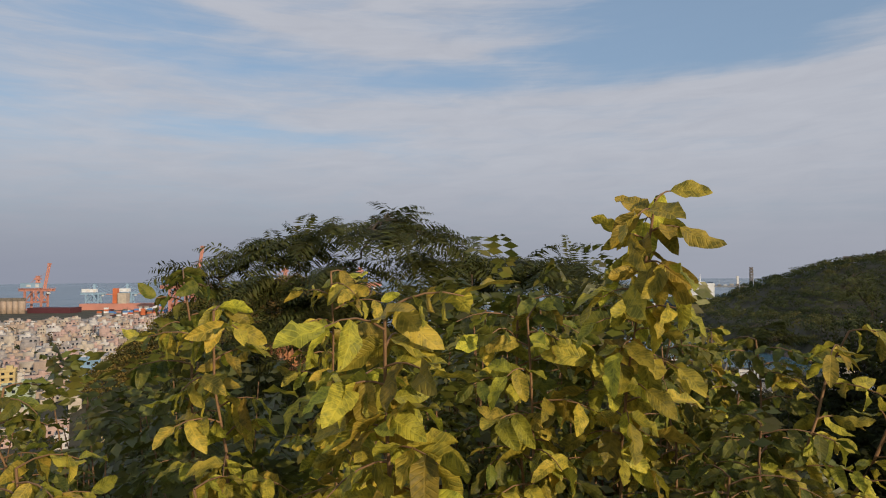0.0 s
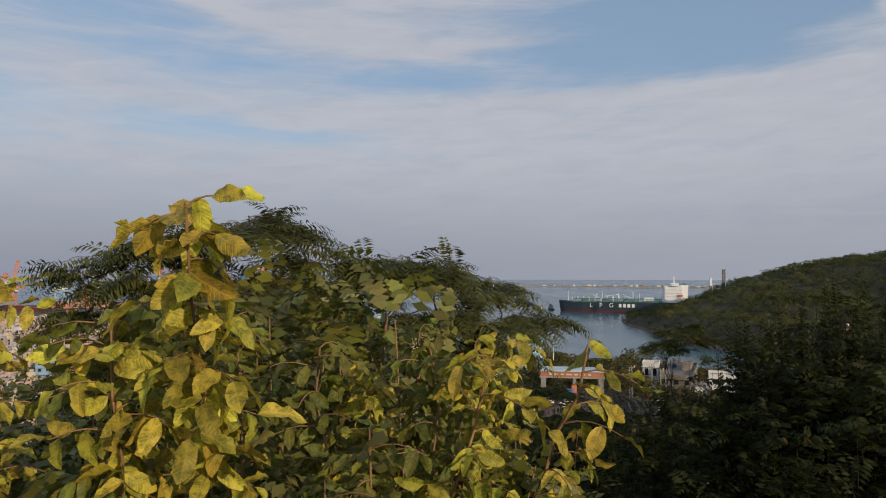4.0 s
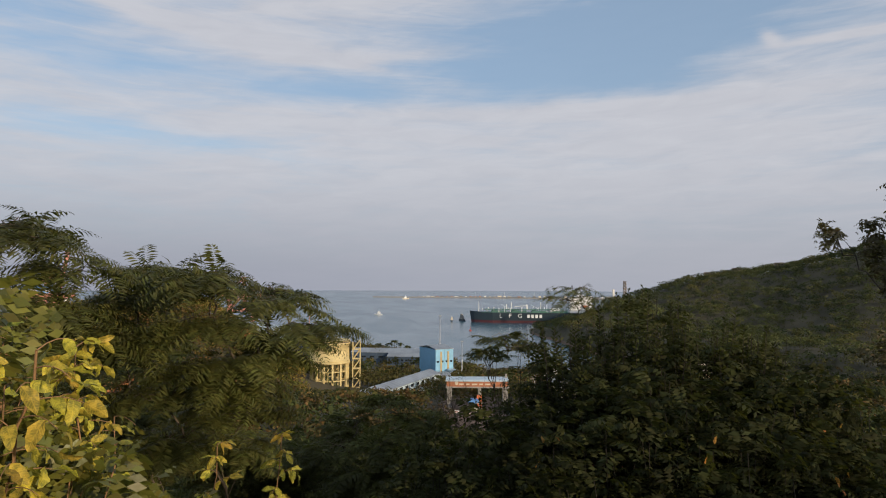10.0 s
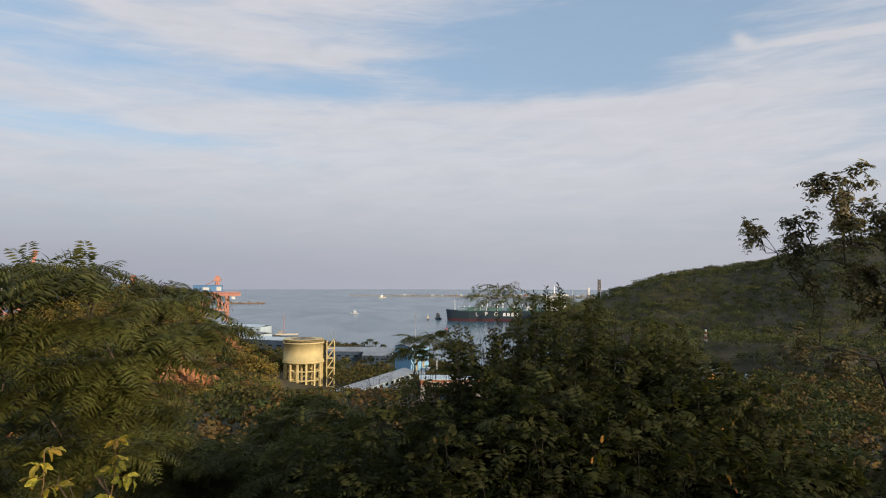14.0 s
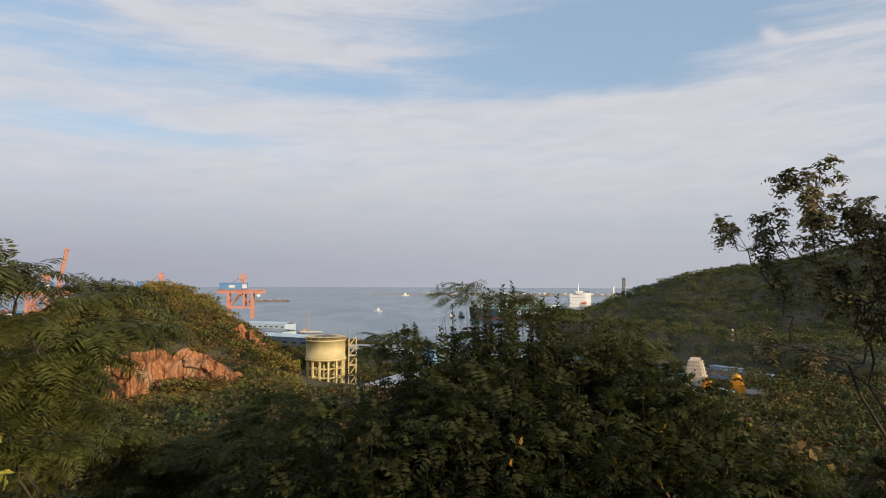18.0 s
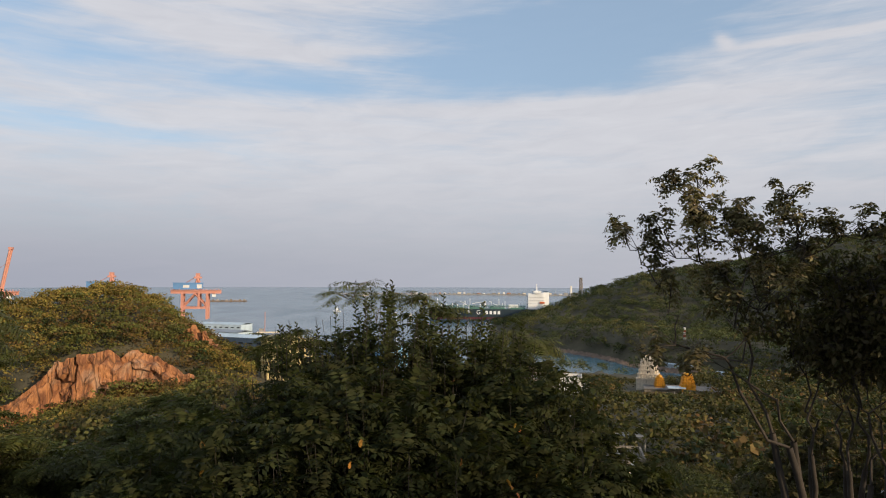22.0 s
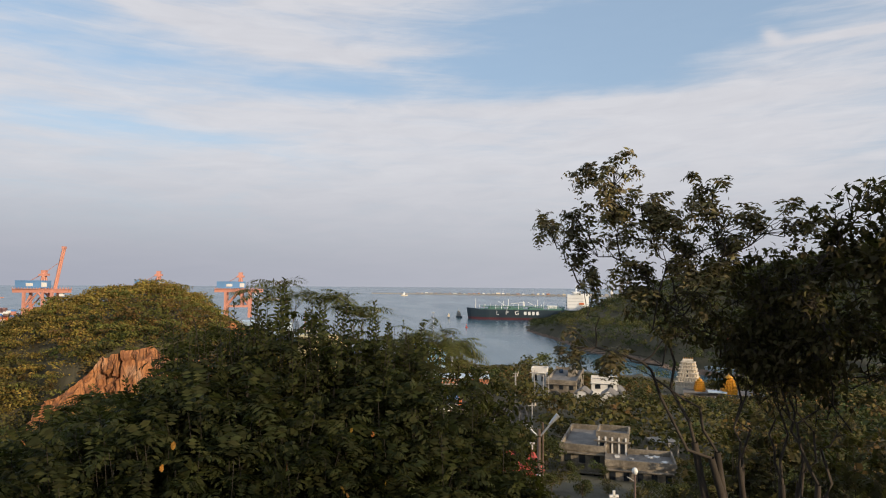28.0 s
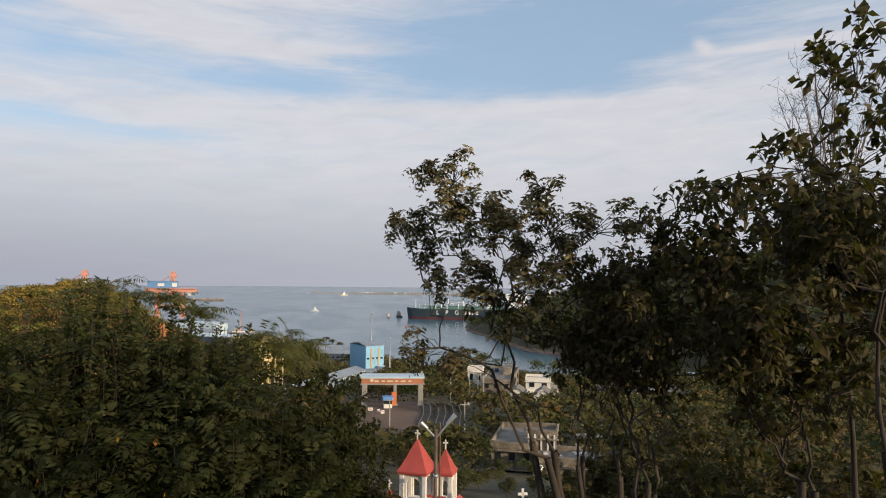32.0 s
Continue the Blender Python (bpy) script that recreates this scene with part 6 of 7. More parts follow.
def belfry(parent, x, y, z, w, h, spire, rz=0.0):
    t = part("belfry", box_data((w * 1.06, w * 1.06, 0.18), M_WHITE, 0.02), parent)
    t.matrix_local = pose(x, y, z, 0, 0, rz)
    for a in (0, 90, 180, 270):
        c, s = math.cos(radians(a)), math.sin(radians(a))
        arch_panel("arch", t, w * 0.98, h, 0.16, (s * (w / 2 - 0.08), -c * (w / 2 - 0.08), 0.15), M_WHITE, a)
    for sx in (-1, 1):
        for sy in (-1, 1):
            block("pillar", t, (0.2, 0.2, h + 0.1), (sx * w / 2, sy * w / 2, 0.1), M_WHITE, 0, 0.02)
    block("cornice", t, (w * 1.3, w * 1.3, 0.12), (0, 0, h + 0.12), M_RED, 0, 0.03)
    v = [(sx * w * q, sy * w * q, zz) for q, zz in ((0.68, 0), (0.5, 0.22 * spire), (0.02, spire)) for sx, sy in ((-1, -1), (1, -1), (1, 1), (-1, 1))]
    f = [[k * 4 + i, k * 4 + (i + 1) % 4, k * 4 + 4 + (i + 1) % 4, k * 4 + 4 + i] for k in (0, 1) for i in range(4)] + [[3, 2, 1, 0], [8, 9, 10, 11]]
    sp = part("spire", raw_mesh("spire", v, f, M_RED), t)
    sp.location = (0, 0, h + 0.24)
    block("cross_upright", t, (0.06, 0.06, 0.5), (0, 0, h + spire + 0.2), M_WHITE)
    block("cross_bar", t, (0.26, 0.06, 0.06), (0, 0, h + spire + 0.5), M_WHITE)
    return t


church = root("church", (14.05, 34.3, 64.0), "small white church with red pyramid spires and crosses", "church")
church.rotation_euler = (0, 0, radians(-28))
block("nave", church, (2.6, 6.0, 3.2), (0.4, 2.8, -1.6), M_WHITE, 0, 0.03)
gable("roof", church, (6.0, 2.6), 1.2, (0.4, 2.8, 1.6), M_RED, 90)
block("tower", church, (1.4, 1.4, 5.6), (0, -0.6, -1), M_WHITE, 0, 0.03)
block("tower_band", church, (1.62, 1.62, 0.16), (0, -0.6, 4.35), M_RED, 0, 0.03)
belfry(church, 0, -0.6, 4.55, 1.2, 1.5, 1.5)
block("side_turret", church, (0.92, 0.92, 5.6), (1.3, 0.1, -1), M_WHITE, 0, 0.03)
block("turret_band", church, (1.1, 1.1, 0.14), (1.3, 0.1, 4.35), M_RED, 0, 0.03)
belfry(church, 1.3, 0.1, 4.55, 0.78, 1.3, 1.15)
block("porch_turret", church, (1.1, 1.1, 4.0), (-1.25, -1.25, -1), M_WHITE, 0, 0.03)
belfry(church, -1.25, -1.25, 2.95, 1.0, 1.1, 1.05)
for i in range(6):
    block("baluster", church, (0.08, 0.08, 0.5), (0.5 + i * 0.2, -0.95, 4.55), M_WHITE)
block("hand_rail", church, (1.3, 0.1, 0.1), (1.0, -0.95, 5.05), M_RED, 0, 0.02)


# ---- street lamps and crosses on the slope ----
def twin_lamp():
    r = root("street_lamp", (12.38, 21.0, 67.5), "rusty steel post with two raised lamp arms", "street lamp", "street lamps")
    lathe("post", r, [(0.075, -2), (0.07, 3), (0.055, 7.7)], M_POLE, sides=12)
    lathe("conduit", r, [(0.03, -2), (0.03, 7.9)], M_POLE, (0.13, 0.02, 0), 8)
    for s, top, out in ((-1, 0.34, 0.42), (1, 0.56, 0.52)):
        arm = beam("arm", r, (0.02 * s, 0, 7.45), (s * out, -0.1 * s, 7.5 + top), 0.03, M_STEEL, 8)
        v, f = tube([(s * out * 0.62, -0.06 * s, 7.5 + top * 0.62), (s * out * 0.85, -0.08 * s, 7.5 + top * 0.87), (s * out * 1.15, -0.1 * s, 7.5 + top * 1.18)], 0.045, 0.085, 8)
        part("lamp_head", fast_mesh("lamp_head", v, f, M_STEEL, True), r)
    for z in (3.2, 4.6, 6.2):
        lathe("clamp", r, [(0.09, z), (0.09, z + 0.09)], M_STEEL, (0, 0, 0), 12)


def globe_lamp():
    r = root("street_lamp", (18.1, 27.3, 65.7), "slim post with a round white lamp globe", "street lamp", "street lamps")
    lathe("post", r, [(0.06, -2), (0.055, 3), (0.045, 6.1)], M_POLE, sides=12)
    lathe("globe", r, [(0.03, 6.08), (0.09, 6.11), (0.125, 6.2), (0.12, 6.29), (0.07, 6.36), (0.012, 6.38)], M_BULB, sides=18)
    beam("bracket", r, (0, 0, 5.8), (-0.35, 0, 6.0), 0.02, M_STEEL, 6)


twin_lamp()
globe_lamp()
for x, y, z, s, w in ((18.13, 29.85, 69.55, 0.6, "white cross on a small plastered gable"), (28.33, 24.26, 71.15, 0.5, "white cross on a low plastered shrine")):
    c = root("cross_shrine", (x, y, z), w, "cross", "white crosses")
    block("upright", c, (0.11, 0.1, s * 1.25), (0, 0, 0), M_WHITE, 0, 0.015)
    block("cross_bar", c, (s * 0.75, 0.1, 0.11), (0, 0, s * 0.75), M_WHITE, 0, 0.015)
    gable("gable", c, (0.9, 1.3), 0.42, (0, 0.2, -0.55), M_WHITE, 90, 0.05)
    block("body", c, (1.2, 0.9, 5), (0, 0.2, -5.5), M_WHITE, 0, 0.02)

# ---- the port: cranes, ship, boats, breakwater ----
def crane(place, rz, boom, mat, house, label, s=1.0, reach=36):
    r = root("port_crane", place, label, "crane", "quay cranes")
    r.rotation_euler = (0, 0, radians(rz))
    q = lambda *a: tuple(v * s for v in a)
    for x in (-19, 17):
        for y in (-9, 9):
            block("leg", r, q(3.4, 3.0, 40), q(x, y, 0), mat)
        beam("portal_beam", r, q(x, -9, 17), q(x, 9, 17), 1.4 * s, mat)
        beam("sill", r, q(x, -10, 2), q(x, 10, 2), 1.5 * s, mat)
        beam("brace", r, q(x, -9, 17), q(x, 9, 38), 1.1 * s, mat)
    for y in (-9, 9):
        block("cross_beam", r, q(36, 2.2, 3.0), q(-1, y, 16), mat)
        beam("tie", r, q(-19, y, 18), q(-1, y, 39), 1.2 * s, mat)
        beam("tie", r, q(17, y, 18), q(-1, y, 39), 1.2 * s, mat)
        block("stair_shaft", r, q(3, 2, 24), q(5, y, 17), mat)
    for y in (-4.5, 4.5):
        block("girder", r, q(72, 2.4, 4.6), q(0, y, 39), mat)
    block("walkway", r, q(72, 15, 0.8), q(0, 0, 43.4), mat)
    for k in range(19):
        for y in (-7.3, 7.3):
            block("rail_post", r, q(0.4, 0.4, 2.2), q(-35 + k * 3.9, y, 44.2), mat)
    block("cabin", r, q(5, 5, 5), q(26, 0, 34), M_SHIPW)
    block("machine_house", r, q(42, 11, 9.5), q(-12, 0, 45.5), house, 0, 0.2)
    block("house_roof", r, q(43, 12, 0.7), q(-12, 0, 55), house)
    block("sign_panel", r, q(9, 0.3, 4), q(-14, -5.7, 48), M_WHITE)
    block("sign_panel", r, q(7, 0.3, 6), q(5, -5.7, 47), M_WHITE)
    for x in (-2, 6):
        for y in (-4, 4):
            beam("frame_leg", r, q(x, y, 44), q(2, y * 0.6, 66), 1.5 * s, mat)
    block("frame_head", r, q(11, 8, 3), q(2, 0, 62), mat)
    block("top_cabin", r, q(6, 6, 5), q(2, 0, 65), mat)
    beam("stay", r, q(2, 0, 66), q(-34, 0, 44), 0.5 * s, mat)
    if boom == "up":
        for y in (-2.5, 2.5):
            beam("boom", r, q(16, y, 41), q(27, y, 41 + reach), 1.6 * s, mat)
        for k in range(9):
            f0, f1 = k / 9, (k + 1) / 9
            beam("boom_lacing", r, q(16 + 11 * f0, -2.5, 41 + reach * f0), q(16 + 11 * f1, 2.5, 41 + reach * f1), 0.5 * s, mat)
        block("boom_head", r, q(4, 7, 3), q(27, 0, 40 + reach), mat)
        beam("boom_stay", r, q(2, 0, 66), q(24, 0, 41 + reach * 0.7), 0.3 * s, mat)
    elif boom == "out":
        block("boom", r, q(50, 4, 2.4), q(50, 0, 38.5), M_CRANE)
        beam("fore_stay", r, q(2, 0, 66), q(60, 0, 41), 0.35 * s, mat)
        beam("fore_stay", r, q(2, 0, 66), q(36, 0, 41), 0.35 * s, mat)
    return r


crane((-208, 1049, 17), 3, "", M_CRANE, M_CRANEB, "orange-red quay crane with a blue machine house")
crane((-452, 950, 17), 0, "up", M_CRANE, M_CRANEB, "orange-red quay crane with its boom raised", 1.0, 60)
crane((-352, 1112, 17), 4, "", M_CRANE, M_CRANEB, "orange-red quay crane behind the hilltop", 1.02)
M_CRPALE = paint("pale_blue_crane", (0.32, 0.46, 0.58), 0.5, 0.08, 0.05)
crane((-716, 1145, 17), 6, "out", M_CRPALE, M_SHIPW, "pale blue quay crane with a level boom", 0.62)
crane((-668, 1170, 17), 6, "out", M_CRPALE, M_SHIPW, "pale blue quay crane with a level boom", 0.62)
crane((-765, 1062, 17), -4, "up", M_CRANE, M_CRPALE, "red loading crane with a tall raised boom", 0.85, 52)


def tanker():
    r = root("gas_tanker", (256, 1057, SEA), "dark green gas tanker with white deckhouse moored by the headland", "ship")
    r.rotation_euler = (0, 0, math.atan2(44, -188))
    # the hull runs along local x, bow at +x
    xs = np.linspace(-98, 100, 34)
    def half(x):
        return 16.0 * min(1, ((100 - x) / 34) ** 0.55 if x > 66 else 1, ((x + 112) / 30) ** 0.5 if x < -82 else 1)
    for nm, z0, z1, mt in (("hull", 3.6, 16.5, M_HULL), ("bottom", -2.0, 3.6, M_BOOT)):
        v = []
        for x in xs:
            b = max(half(x), 0.4)
            fl = 3.0 * max(0, (x - 78) / 22)
            sheer = 2.2 * max(0, (x - 74) / 26)
            for z in (z0, z1):
                rise = (z + 2) / 18.5
                v += [(x + fl * rise, -b * (0.93 + 0.07 * rise), z + sheer * rise), (x + fl * rise, b * (0.93 + 0.07 * rise), z + sheer * rise)]
        f = []
        for i in range(len(xs) - 1):
            a, c = i * 4, i * 4 + 4
            f += [[a, c, c + 2, a + 2], [a + 1, a + 3, c + 3, c + 1], [a + 2, c + 2, c + 3, a + 3], [a, a + 1, c + 1, c]]
        f += [[0, 2, 3, 1], [len(v) - 4, len(v) - 3, len(v) - 1, len(v) - 2]]
        part(nm, raw_mesh(nm, v, f, mt), r)
    block("deck", r, (176, 27, 0.6), (-6, 0, 16.3), M_DECK)
    for k in range(4):
        x = 62 - k * 33
        lathe("tank_dome", r, [(5.5, 17), (5.5, 19), (3.5, 20.5), (0.5, 21)], M_DECK, (x, 0, 0), 20)
        block("tank_trunk", r, (24, 18, 2.4), (x - 8, 0, 16.8), M_DECK, 0, 0.4)
        lathe("vent_mast", r, [(0.5, 17), (0.4, 30)], M_SHIPW, (x - 20, 3, 0), 8)
    for y in (-5, 0, 5):
        beam("pipe", r, (78, y, 21.2), (-58, y, 21.2), 0.7, M_DECK if y else M_STEEL, 8)
    for k in range(12):
        block("pipe_frame", r, (0.7, 13, 4.4), (74 - k * 11.5, 0, 17), M_STEEL)
    block("deck_crane", r, (1.6, 1.6, 12), (8, 0, 17), M_SHIPW)
    beam("crane_jib", r, (8, 0, 28), (30, 0, 25), 0.6, M_SHIPW)
    block("reliquefaction_house", r, (15, 11, 6.5), (-38, 0, 17), M_SHIPW, 0, 0.2)
    house = block("deckhouse", r, (26, 29, 26), (-74, 0, 16.5), M_SHIPW, 0, 0.3)
    block("bridge", r, (13, 34, 4.2), (-76, 0, 42.3), M_SHIPW, 0, 0.3)
    block("bridge_window", r, (13.2, 30, 1.3), (-75.9, 0, 44.3), M_GLASS)
    for lev in range(5):
        for k in range(6):
            block("porthole", r, (0.2, 1.4, 1.2), (-60.95, -11 + k * 4.4, 19 + lev * 4.4), M_GLASS)
    block("funnel", r, (10, 13, 26), (-91, 0, 18), M_SHIPW, 0, 0.5)
    block("funnel_top", r, (7, 8, 2), (-91, 0, 44), M_NAVY)
    lathe("radar_mast", r, [(1.1, 46), (0.6, 58)], M_SHIPW, (-76, 0, 0), 8)
    block("radar", r, (1.2, 8, 1.2), (-76, 0, 53), M_SHIPW)
    lathe("fore_mast", r, [(0.6, 17), (0.3, 34)], M_SHIPW, (88, 0, 0), 8)
    block("lifeboat", r, (8, 3, 3), (-84, 15, 26), M_ORANGE, 0, 0.6)
    rng = random.Random(8)
    for k in range(15):
        x, y = 82 - k * 9.3, rng.choice([-9, -6, 6, 9])
        lathe("ventilator", r, [(0.45, 16.8), (0.4, 16.8 + rng.uniform(4, 9)), (0.8, 17.4 + rng.uniform(4, 9))], M_SHIPW, (x, y, 0), 8)
    for x in (34, -14):
        beam("derrick_post", r, (x, 0, 17), (x, 0, 33), 0.55, M_SHIPW, 6)
        beam("derrick_boom", r, (x, 0, 20), (x + 16, 4, 29), 0.3, M_SHIPW, 6)
    for lev in range(4):
        block("deck_edge", r, (27.2, 30.4, 0.35), (-74, 0, 20.6 + lev * 5.2), M_STEEL)
    for y in (-14.5, 14.5):
        block("bridge_wing", r, (5, 7, 3.2), (-74, y, 42.4), M_SHIPW, 0, 0.2)
    # the readable letters on the side, and bars for the owner's mark
    for i, ch in enumerate("LPG"):
        cu = bpy.data.curves.new("letter", "FONT")
        cu.body, cu.size, cu.extrude = ch, 9.5, 0.1
        tmp = new("letter", cu)
        me = bpy.data.meshes.new_from_object(tmp.evaluated_get(bpy.context.evaluated_depsgraph_get()))
        bpy.data.objects.remove(tmp)
        me.materials.append(M_SHIPW)
        ob = part("letter", me, r)
        ob.matrix_local = pose(53 - i * 15, 16.25, 8.2, 90, 0, 180)
    for i in range(4):
        block("mark_bar", r, (4.2, 0.3, 5.4), (6 - i * 6.6, 16.2, 8.2), M_SHIPW)


tanker()


def workboat(place, rz, s, label, hull, cabin, category="boat"):
    r = root("boat", place, label, category, "harbour boats")
    r.rotation_euler = (0, 0, radians(rz))
    xs = np.linspace(-9, 10, 12)
    v = []
    for x in xs:
        b = 2.6 * min(1, ((10.3 - x) / 7) ** 0.6)
        for z, k in ((-0.6, 0.7), (2.2 + max(0, x - 4) * 0.12, 1.0)):
            v += [(x * s, -b * k * s, z * s), (x * s, b * k * s, z * s)]
    f = []
    for i in range(11):
        a, c = i * 4, i * 4 + 4
        f += [[a, c, c + 2, a + 2], [a + 1, a + 3, c + 3, c + 1], [a + 2, c + 2, c + 3, a + 3]]
    f += [[0, 2, 3, 1], [44, 45, 47, 46]]
    part("hull", raw_mesh("hull", v, f, hull), r)
    block("cabin", r, (6 * s, 4 * s, 4 * s), (-1 * s, 0, 2.2 * s), cabin, 0, 0.1)
    block("wheelhouse", r, (3 * s, 3 * s, 2.4 * s), (0, 0, 6.2 * s), cabin, 0, 0.1)
    lathe("mast", r, [(0.2 * s, 8 * s), (0.1 * s, 13 * s)], cabin, (-1, 0, 0), 6)


workboat((5, 1310, SEA), 160, 0.85, "small white harbour launch under way", M_SHIPW, M_SHIPW)
workboat((146, 1110, SEA), 100, 1.3, "dark tug lying off the tanker's bow", M_HULL, M_CONC)
workboat((128, 1100, SEA), 80, 0.8, "small grey mooring launch by the tanker", M_NAVY, M_STONE)
workboat((110, 2500, SEA), 10, 1.4, "pale coaster beside the breakwater", M_STONE, M_SHIPW, "ship")
buoy = root("buoy", (128, 880, SEA), "red channel buoy with a small lattice top", "buoy")
lathe("float", buoy, [(1.6, -0.5), (1.8, 0.6), (1.2, 1.4), (0.5, 1.6)], M_RED, sides=16)
lathe("topmark", buoy, [(0.5, 1.6), (0.2, 4.0), (0.5, 4.2), (0.4, 5.0)], M_RED, sides=10)

# the breakwater and the outer berths beyond the ship
bw = root("breakwater", (0, 0, SEA), "long low rubble breakwater with sheds and lights along it", "breakwater")
rngb = random.Random(31)
line = [(-15 + 19.0 * i, 2790 - 5.2 * i - 0.03 * i * i) for i in range(64)]
mound = fast_mesh("mound", *tube([(x, y, -4.5) for x, y in line], 9, 9, 8), M_CONC)
part("mound", mound, bw)
for i in range(10, 64, 1):
    x, y = line[i]
    h = rngb.uniform(2, 6) * (0.5 + i / 64)
    block("quay_shed", bw, (rngb.uniform(6, 16), 8, h), (x, y, 5), rngb.choice([M_STONE, M_WHITE, M_CONC, M_ROCK, M_STAIN]))
for i in range(22, 64, 6):
    lathe("light_mast", bw, [(0.7, 6), (0.4, rngb.uniform(22, 34))], M_STEEL, (*line[i], 0), 6)
block("lighthouse", bw, (7, 7, 34), (*line[49], 5), M_WHITE)
pier = root("breakwater", (-330, 1900, SEA), "distant low brown pier", "pier")
block("deck", pier, (110, 8, 3), (30, 0, 0), M_SHORE)
for i in range(9):
    block("shed", pier, (6, 6, 2 + i % 3), (-18 + 12 * i, 0, 3), M_STAIN if i % 2 else M_CONC)

# channel quay, barges and headland marks
for x, y, w, rz in ((252, 446, 22, -60), (263, 398, 24, -70), (268, 362, 26, -76)):
    b = root("quay_shed", (x, y, SEA), "long low white-roofed barge shed on the channel", "quay shed", "channel sheds")
    b.rotation_euler = (0, 0, radians(rz))
    block("pontoon", b, (w + 2, 9, 1.6), (0, 0, -0.4), M_CONC)
    block("wall", b, (w, 5, 2.4), (0, 0, 1.2), M_PALE)
    block("roof", b, (w + 1, 6.5, 0.4), (0, 0, 3.6), M_PALE)
    for i in range(8):
        block("post", b, (0.3, 0.3, 3), (-w / 2 + (i + 0.5) * w / 8, -3.2, 1), M_STEEL)
lh = root("beacon_tower", (280.5, 487.5, float(height(280.5, 487.5))), "small red and white striped beacon tower", "beacon")
for k in range(5):
    lathe("band", lh, [(1.3 - k * 0.12, k * 1.9), (1.2 - k * 0.12, k * 1.9 + 1.9)], M_RED if k % 2 else M_WHITE, sides=14)
block("lantern", lh, (1.1, 1.1, 1.4), (0, 0, 9.5), M_GLASS)
tower = root("lattice_mast", (347.5, 886, float(height(347.5, 886)) + 3), "grey lattice mast on the headland ridge", "lattice mast")
H = 82 - tower.location.z
for sx in (-1, 1):
    for sy in (-1, 1):
        beam("leg", tower, (sx * 2.2, sy * 2.2, -4), (sx * 1.2, sy * 1.2, H), 0.45, M_RAIL)
for k in range(7):
    z0, z1 = H * k / 7, H * (k + 1) / 7
    for s in (-1, 1):
        beam("lacing", tower, (-1.9, s * 1.9, z0), (1.9, s * 1.9, z1), 0.3, M_RAIL)
        beam("lacing", tower, (1.9, s * 1.9, z0), (-1.9, s * 1.9, z1), 0.3, M_RAIL)
for x, y in ((300, 800), (312, 790)):
    pole("signal_mast", (x, y, float(height(x, y))), 17, 0.5, "thin pale signal mast on the headland", M_STEEL, "mast", "headland masts")
for x, y in ((420, 790), (470, 720), (440, 760), (520, 640)):
    z = float(height(x, y))
    flat_house((x, y, z + 2), (10, 8, 6), -30, M_STAIN, "small house among the headland trees", 2, 3, False, "headland houses", "house", False)

# container stacks, storage and the quay
rngc = random.Random(4)
for i in range(34):
    x, y = -560 + 7.2 * (i % 17) + rngc.uniform(-1, 1), 935 - (i // 17) * 26 + (i % 17) * 4.0
    st = root("container_stack", (x, y, 17), "stack of weathered shipping containers", "container stack", "container stacks")
    for k in range(rngc.randint(3, 6)):
        block("container", st, (6.1, 2.6, 2.6), (0, 0, k * 2.62), rngc.choice([M_ORANGE, M_CRANE, M_SHIPW, M_BOOTHB, M_STAIN, M_CONC, M_BOOT]))
carrier = root("cargo_ship", (-625, 1085, SEA), "moored cargo ship with red funnel and cream deckhouse", "ship")
block("hull", carrier, (120, 20, 14), (-10, 0, 0), M_CRANE, 8)
block("deckhouse", carrier, (14, 16, 18), (0, 0, 14), TOWN[1], 8, 0.2)
block("funnel", carrier, (8, 8, 26), (-14, 0, 14), M_ORANGE, 8, 0.3)
silo = root("silo_building", (-760, 980, 17), "dark grey ribbed silo building with a conveyor", "silo")
for i in range(7):
    lathe("silo", silo, [(5.2, 0), (5.2, 20)], TOWN[0], (-28 + i * 9.6, 0, 0), 16)
block("head_house", silo, (66, 9, 5), (0, 0, 20), M_STAIN)
beam("conveyor", silo, (-33, -4, 20), (-120, -20, 8), 1.6, M_BOOT)
block("ore_shed", silo, (70, 30, 9), (70, 20, 0), M_BOOT)
shed((-500, 745, 18), (90, 18, 5), 2, TOWN[0], M_CONC, 36, "long grey warehouse on the edge of town", 0, 16)
shed((-330, 905, 17), (120, 30, 9), 3, M_PALE, M_SHEET, 8, "wide pale quayside warehouse", 0, 12)


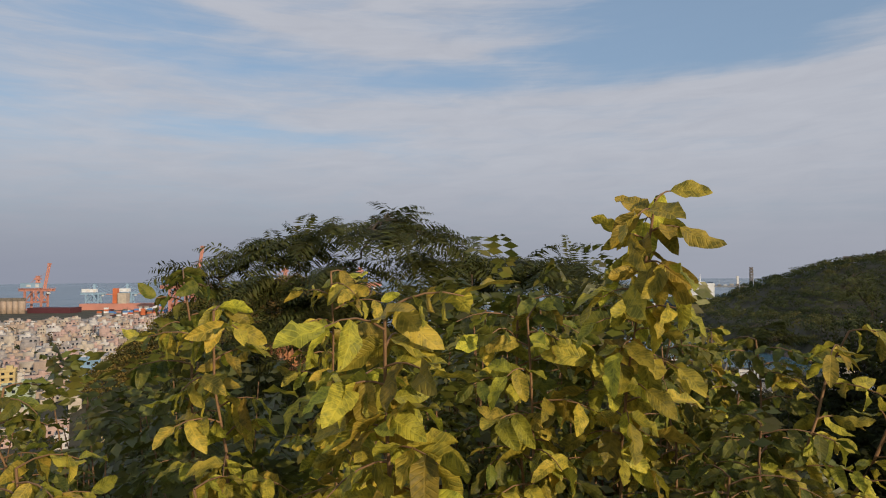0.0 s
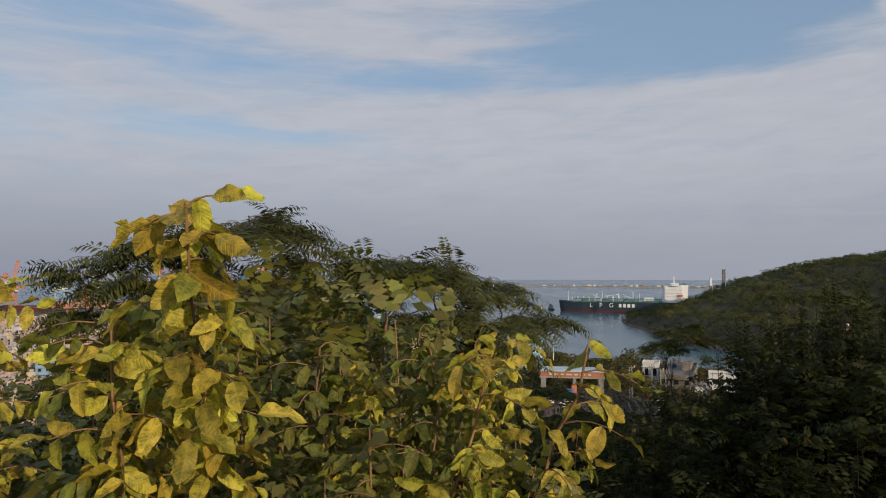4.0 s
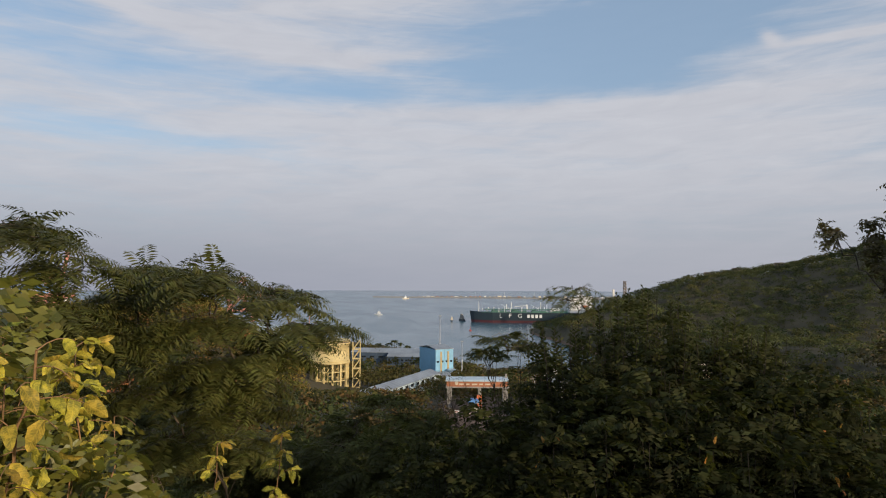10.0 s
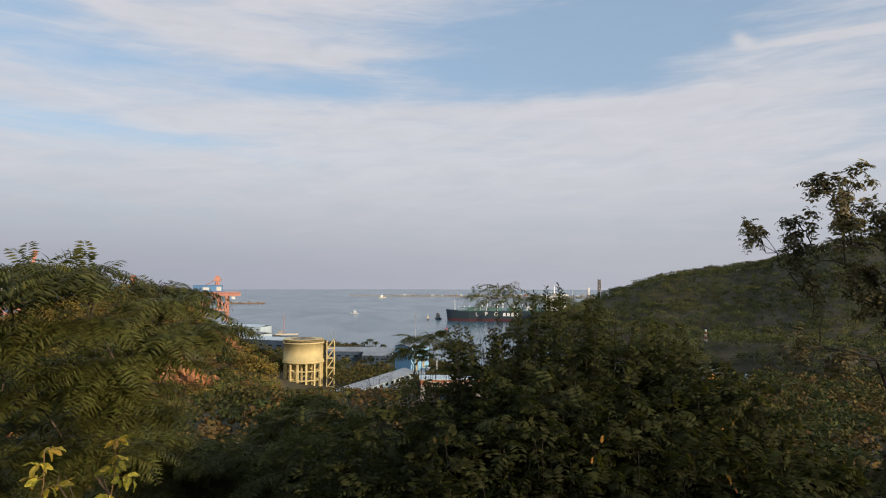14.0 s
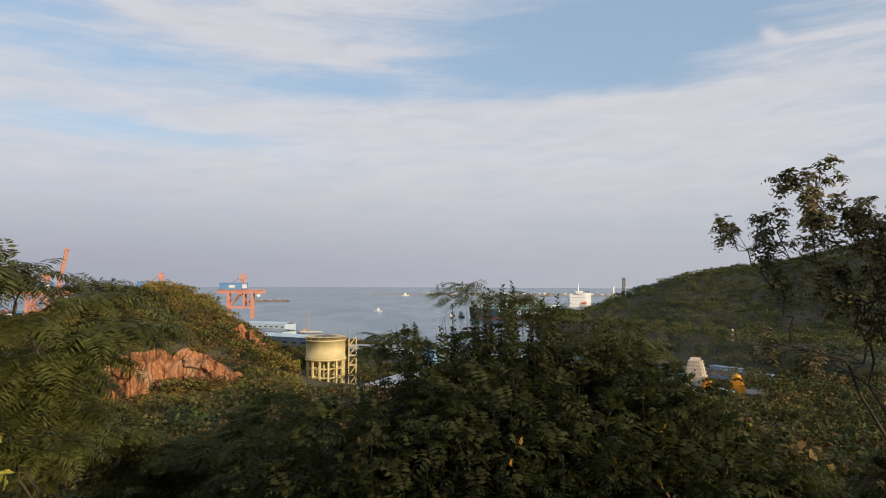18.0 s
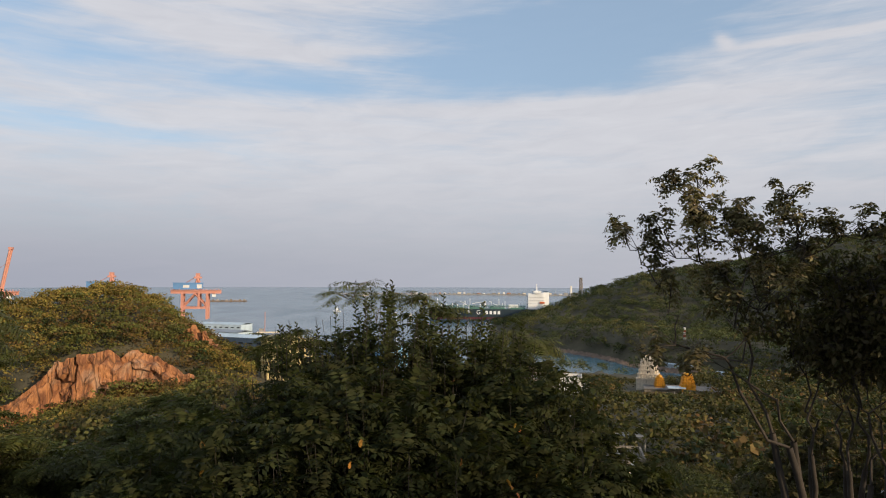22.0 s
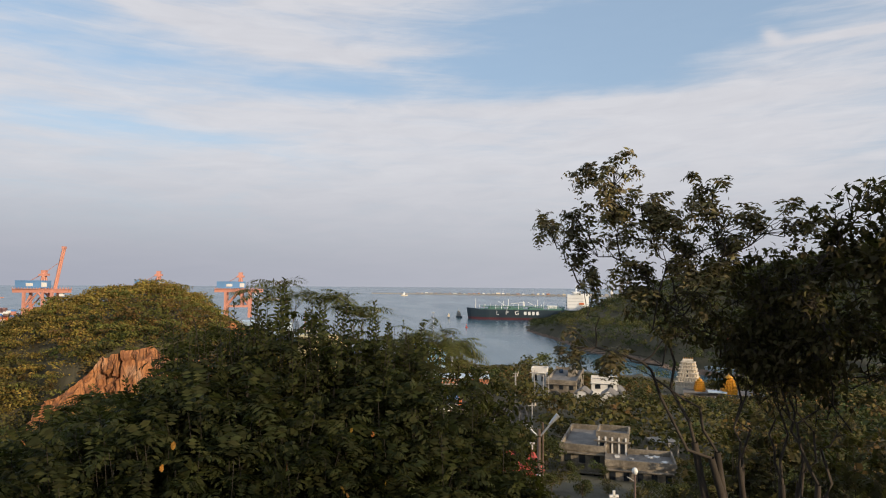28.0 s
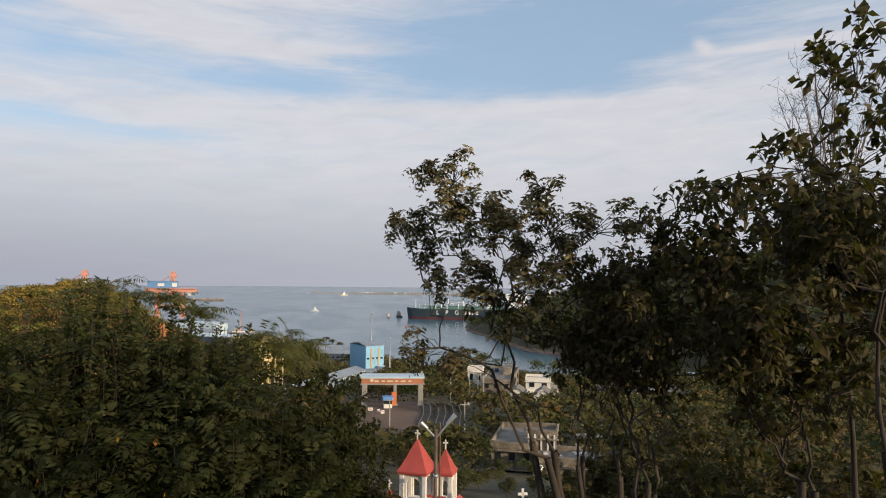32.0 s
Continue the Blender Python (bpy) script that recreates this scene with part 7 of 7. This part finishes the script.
# ---- the town under the hill ----
def town():
    rng = random.Random(12)
    kinds = []
    for k in range(10):
        w, d, n = rng.uniform(6, 11), rng.uniform(6, 10), rng.choice([1, 1, 2, 2, 2])
        h = flat_house((0, 0, -500), (w, d, 3.2 * n), 0, TOWN[k] if k < 8 else TOWN[k - 8], "plastered flat-roofed town house of %d storey%s" % (n, "" if n == 1 else "s"), n, 3, k % 3 != 0, "town houses", "house", False)
        kinds.append(h)
    n = 0
    spots = []
    for _ in range(4000):
        if n >= 116:
            break
        az, r = radians(rng.uniform(-44, -26)), math.sqrt(rng.uniform(225 ** 2, 560 ** 2))
        x, y = r * math.sin(az), r * math.cos(az)
        if float(height(x, y)) > 30 or any((x - a) ** 2 + (y - b) ** 2 < 8.0 ** 2 for a, b in spots):
            continue
        spots.append((x, y))
        k = rng.choice([0, 1, 2, 3, 4, 8, 9, 0, 1, 2, 8, 9, 4, 6, 3])
        copy_thing(kinds[k], Matrix.Translation((x, y, float(height(x, y)))) @ Euler((0, 0, radians(rng.choice([20, 35, 50, -50, 125]) + rng.uniform(-6, 6)))).to_matrix().to_4x4() @ Matrix.Scale(rng.uniform(0.62, 0.85), 4))
        n += 1
    for h in kinds:
        for o in (*h.children_recursive, h):
            bpy.data.objects.remove(o)
    g = flat_house((-196, 262, 21), (12, 11, 12), 35, TOWN[7], "tall mint-green apartment block in the town", 4, 4, True, "town houses")
    flat_house((-233, 365, 19), (16, 10, 11), 30, TOWN[5], "bright blue town house with a flat roof", 3, 4, True, "town houses")
    flat_house((-255, 330, 20), (11, 8, 9), 30, TOWN[6], "yellow plastered town house", 3, 3, True, "town houses")


town()


def far_town():
    """The roofs of the town towards the port, too many to count."""
    rng = np.random.default_rng(41)
    n = 900
    a, r = np.radians(rng.uniform(-50, -25.5, n)), np.sqrt(rng.uniform(430 ** 2, 930 ** 2, n))
    x, y = r * np.sin(a), r * np.cos(a)
    z = height(x, y)
    v, f, slot = [], [], []
    cube = np.array([(-1, -1, 0), (1, -1, 0), (1, 1, 0), (-1, 1, 0), (-1, -1, 1), (1, -1, 1), (1, 1, 1), (-1, 1, 1)], float)
    side = np.array([(0, 1, 5, 4), (1, 2, 6, 5), (2, 3, 7, 6), (3, 0, 4, 7), (4, 5, 6, 7)])
    for i in range(n):
        if z[i] > 30 or z[i] < SEA + 1:
            continue
        w, d, h, t = rng.uniform(3, 7.5), rng.uniform(3, 6), rng.choice([3.2, 6.2, 6.4, 9.2]) * rng.uniform(0.8, 1.1), rng.choice([0.3, 0.6, -0.9, 2.1]) + rng.normal(0, 0.1)
        c, s = math.cos(t), math.sin(t)
        tone = int(rng.choice([0, 1, 2, 3, 4, 0, 1, 4, 3]))
        # the walls, a parapet step and rows of dark windows on two sides
        pieces = [((0, 0, -2), (w, d, h + 2), tone), ((w * 0.3, d * 0.2, h), (w * 0.3, d * 0.35, 2.2), tone)]
        for k in range(max(1, int(h / 3))):
            for q in (-0.55, 0, 0.55):
                pieces += [((q * w, -d - 0.05, 1 + 3 * k), (w * 0.14, 0.1, 1.4), 8), ((w + 0.05, q * d, 1 + 3 * k), (0.1, d * 0.14, 1.4), 8)]
        for (px, py, pz), size, tn in pieces:
            q = cube * size + (px, py, pz)
            f.append(side + 8 * len(v))
            v.append(np.stack([x[i] + q[:, 0] * c - q[:, 1] * s, y[i] + q[:, 0] * s + q[:, 1] * c, z[i] + q[:, 2]], -1))
            slot += [tn] * 5
    tagged(new("town_roofs", fast_mesh("town_roofs", np.vstack(v), np.vstack(f), TOWN + [M_GLASS], slot=slot)), "crowded cream and grey flat-roofed houses of the far town", "town", kind="stuff")


far_town()
woods("woodland_town", "dark street trees between the town houses", 104, scatter(5, 130, -48, -25, 220, 800, lambda x, y, s: float(height(x, y)) < 32, 9), 4.0, 6.5, 90, 1.1, WOODS_VALLEY)


# ---- palms on the shore ----
def palm(place, tall, seed):
    rng = np.random.default_rng(seed)
    r = root("palm_tree", place, "coconut palm with drooping fronds by the shore", "palm tree", "shore palms")
    part("trunk", fast_mesh("trunk", *tube(bend((0, 0, -1), (rng.normal(0, 0.6), 0, tall), 0, 7), 0.28, 0.18, 8), M_BARK, True), r)
    a = rng.uniform(0, 6.28, 22)
    D = unit(np.stack([np.cos(a), np.sin(a), rng.uniform(-0.3, 0.8, 22)], -1))
    v, f = stamp(DIAMOND, *pinnate(rng, np.tile([0, 0, tall], (22, 1)), D, 4.2, 12, 1.2, 0.35, 0.6))
    part("frond_crown", fast_mesh("frond_crown", v, f, M_MID), r)


for k, (x, y, t) in enumerate(((17, 560, 12), (22, 556, 10), (13, 566, 9), (28, 552, 8), (4, 575, 8))):
    palm((x, y, float(height(x, y))), t, 50 + k)
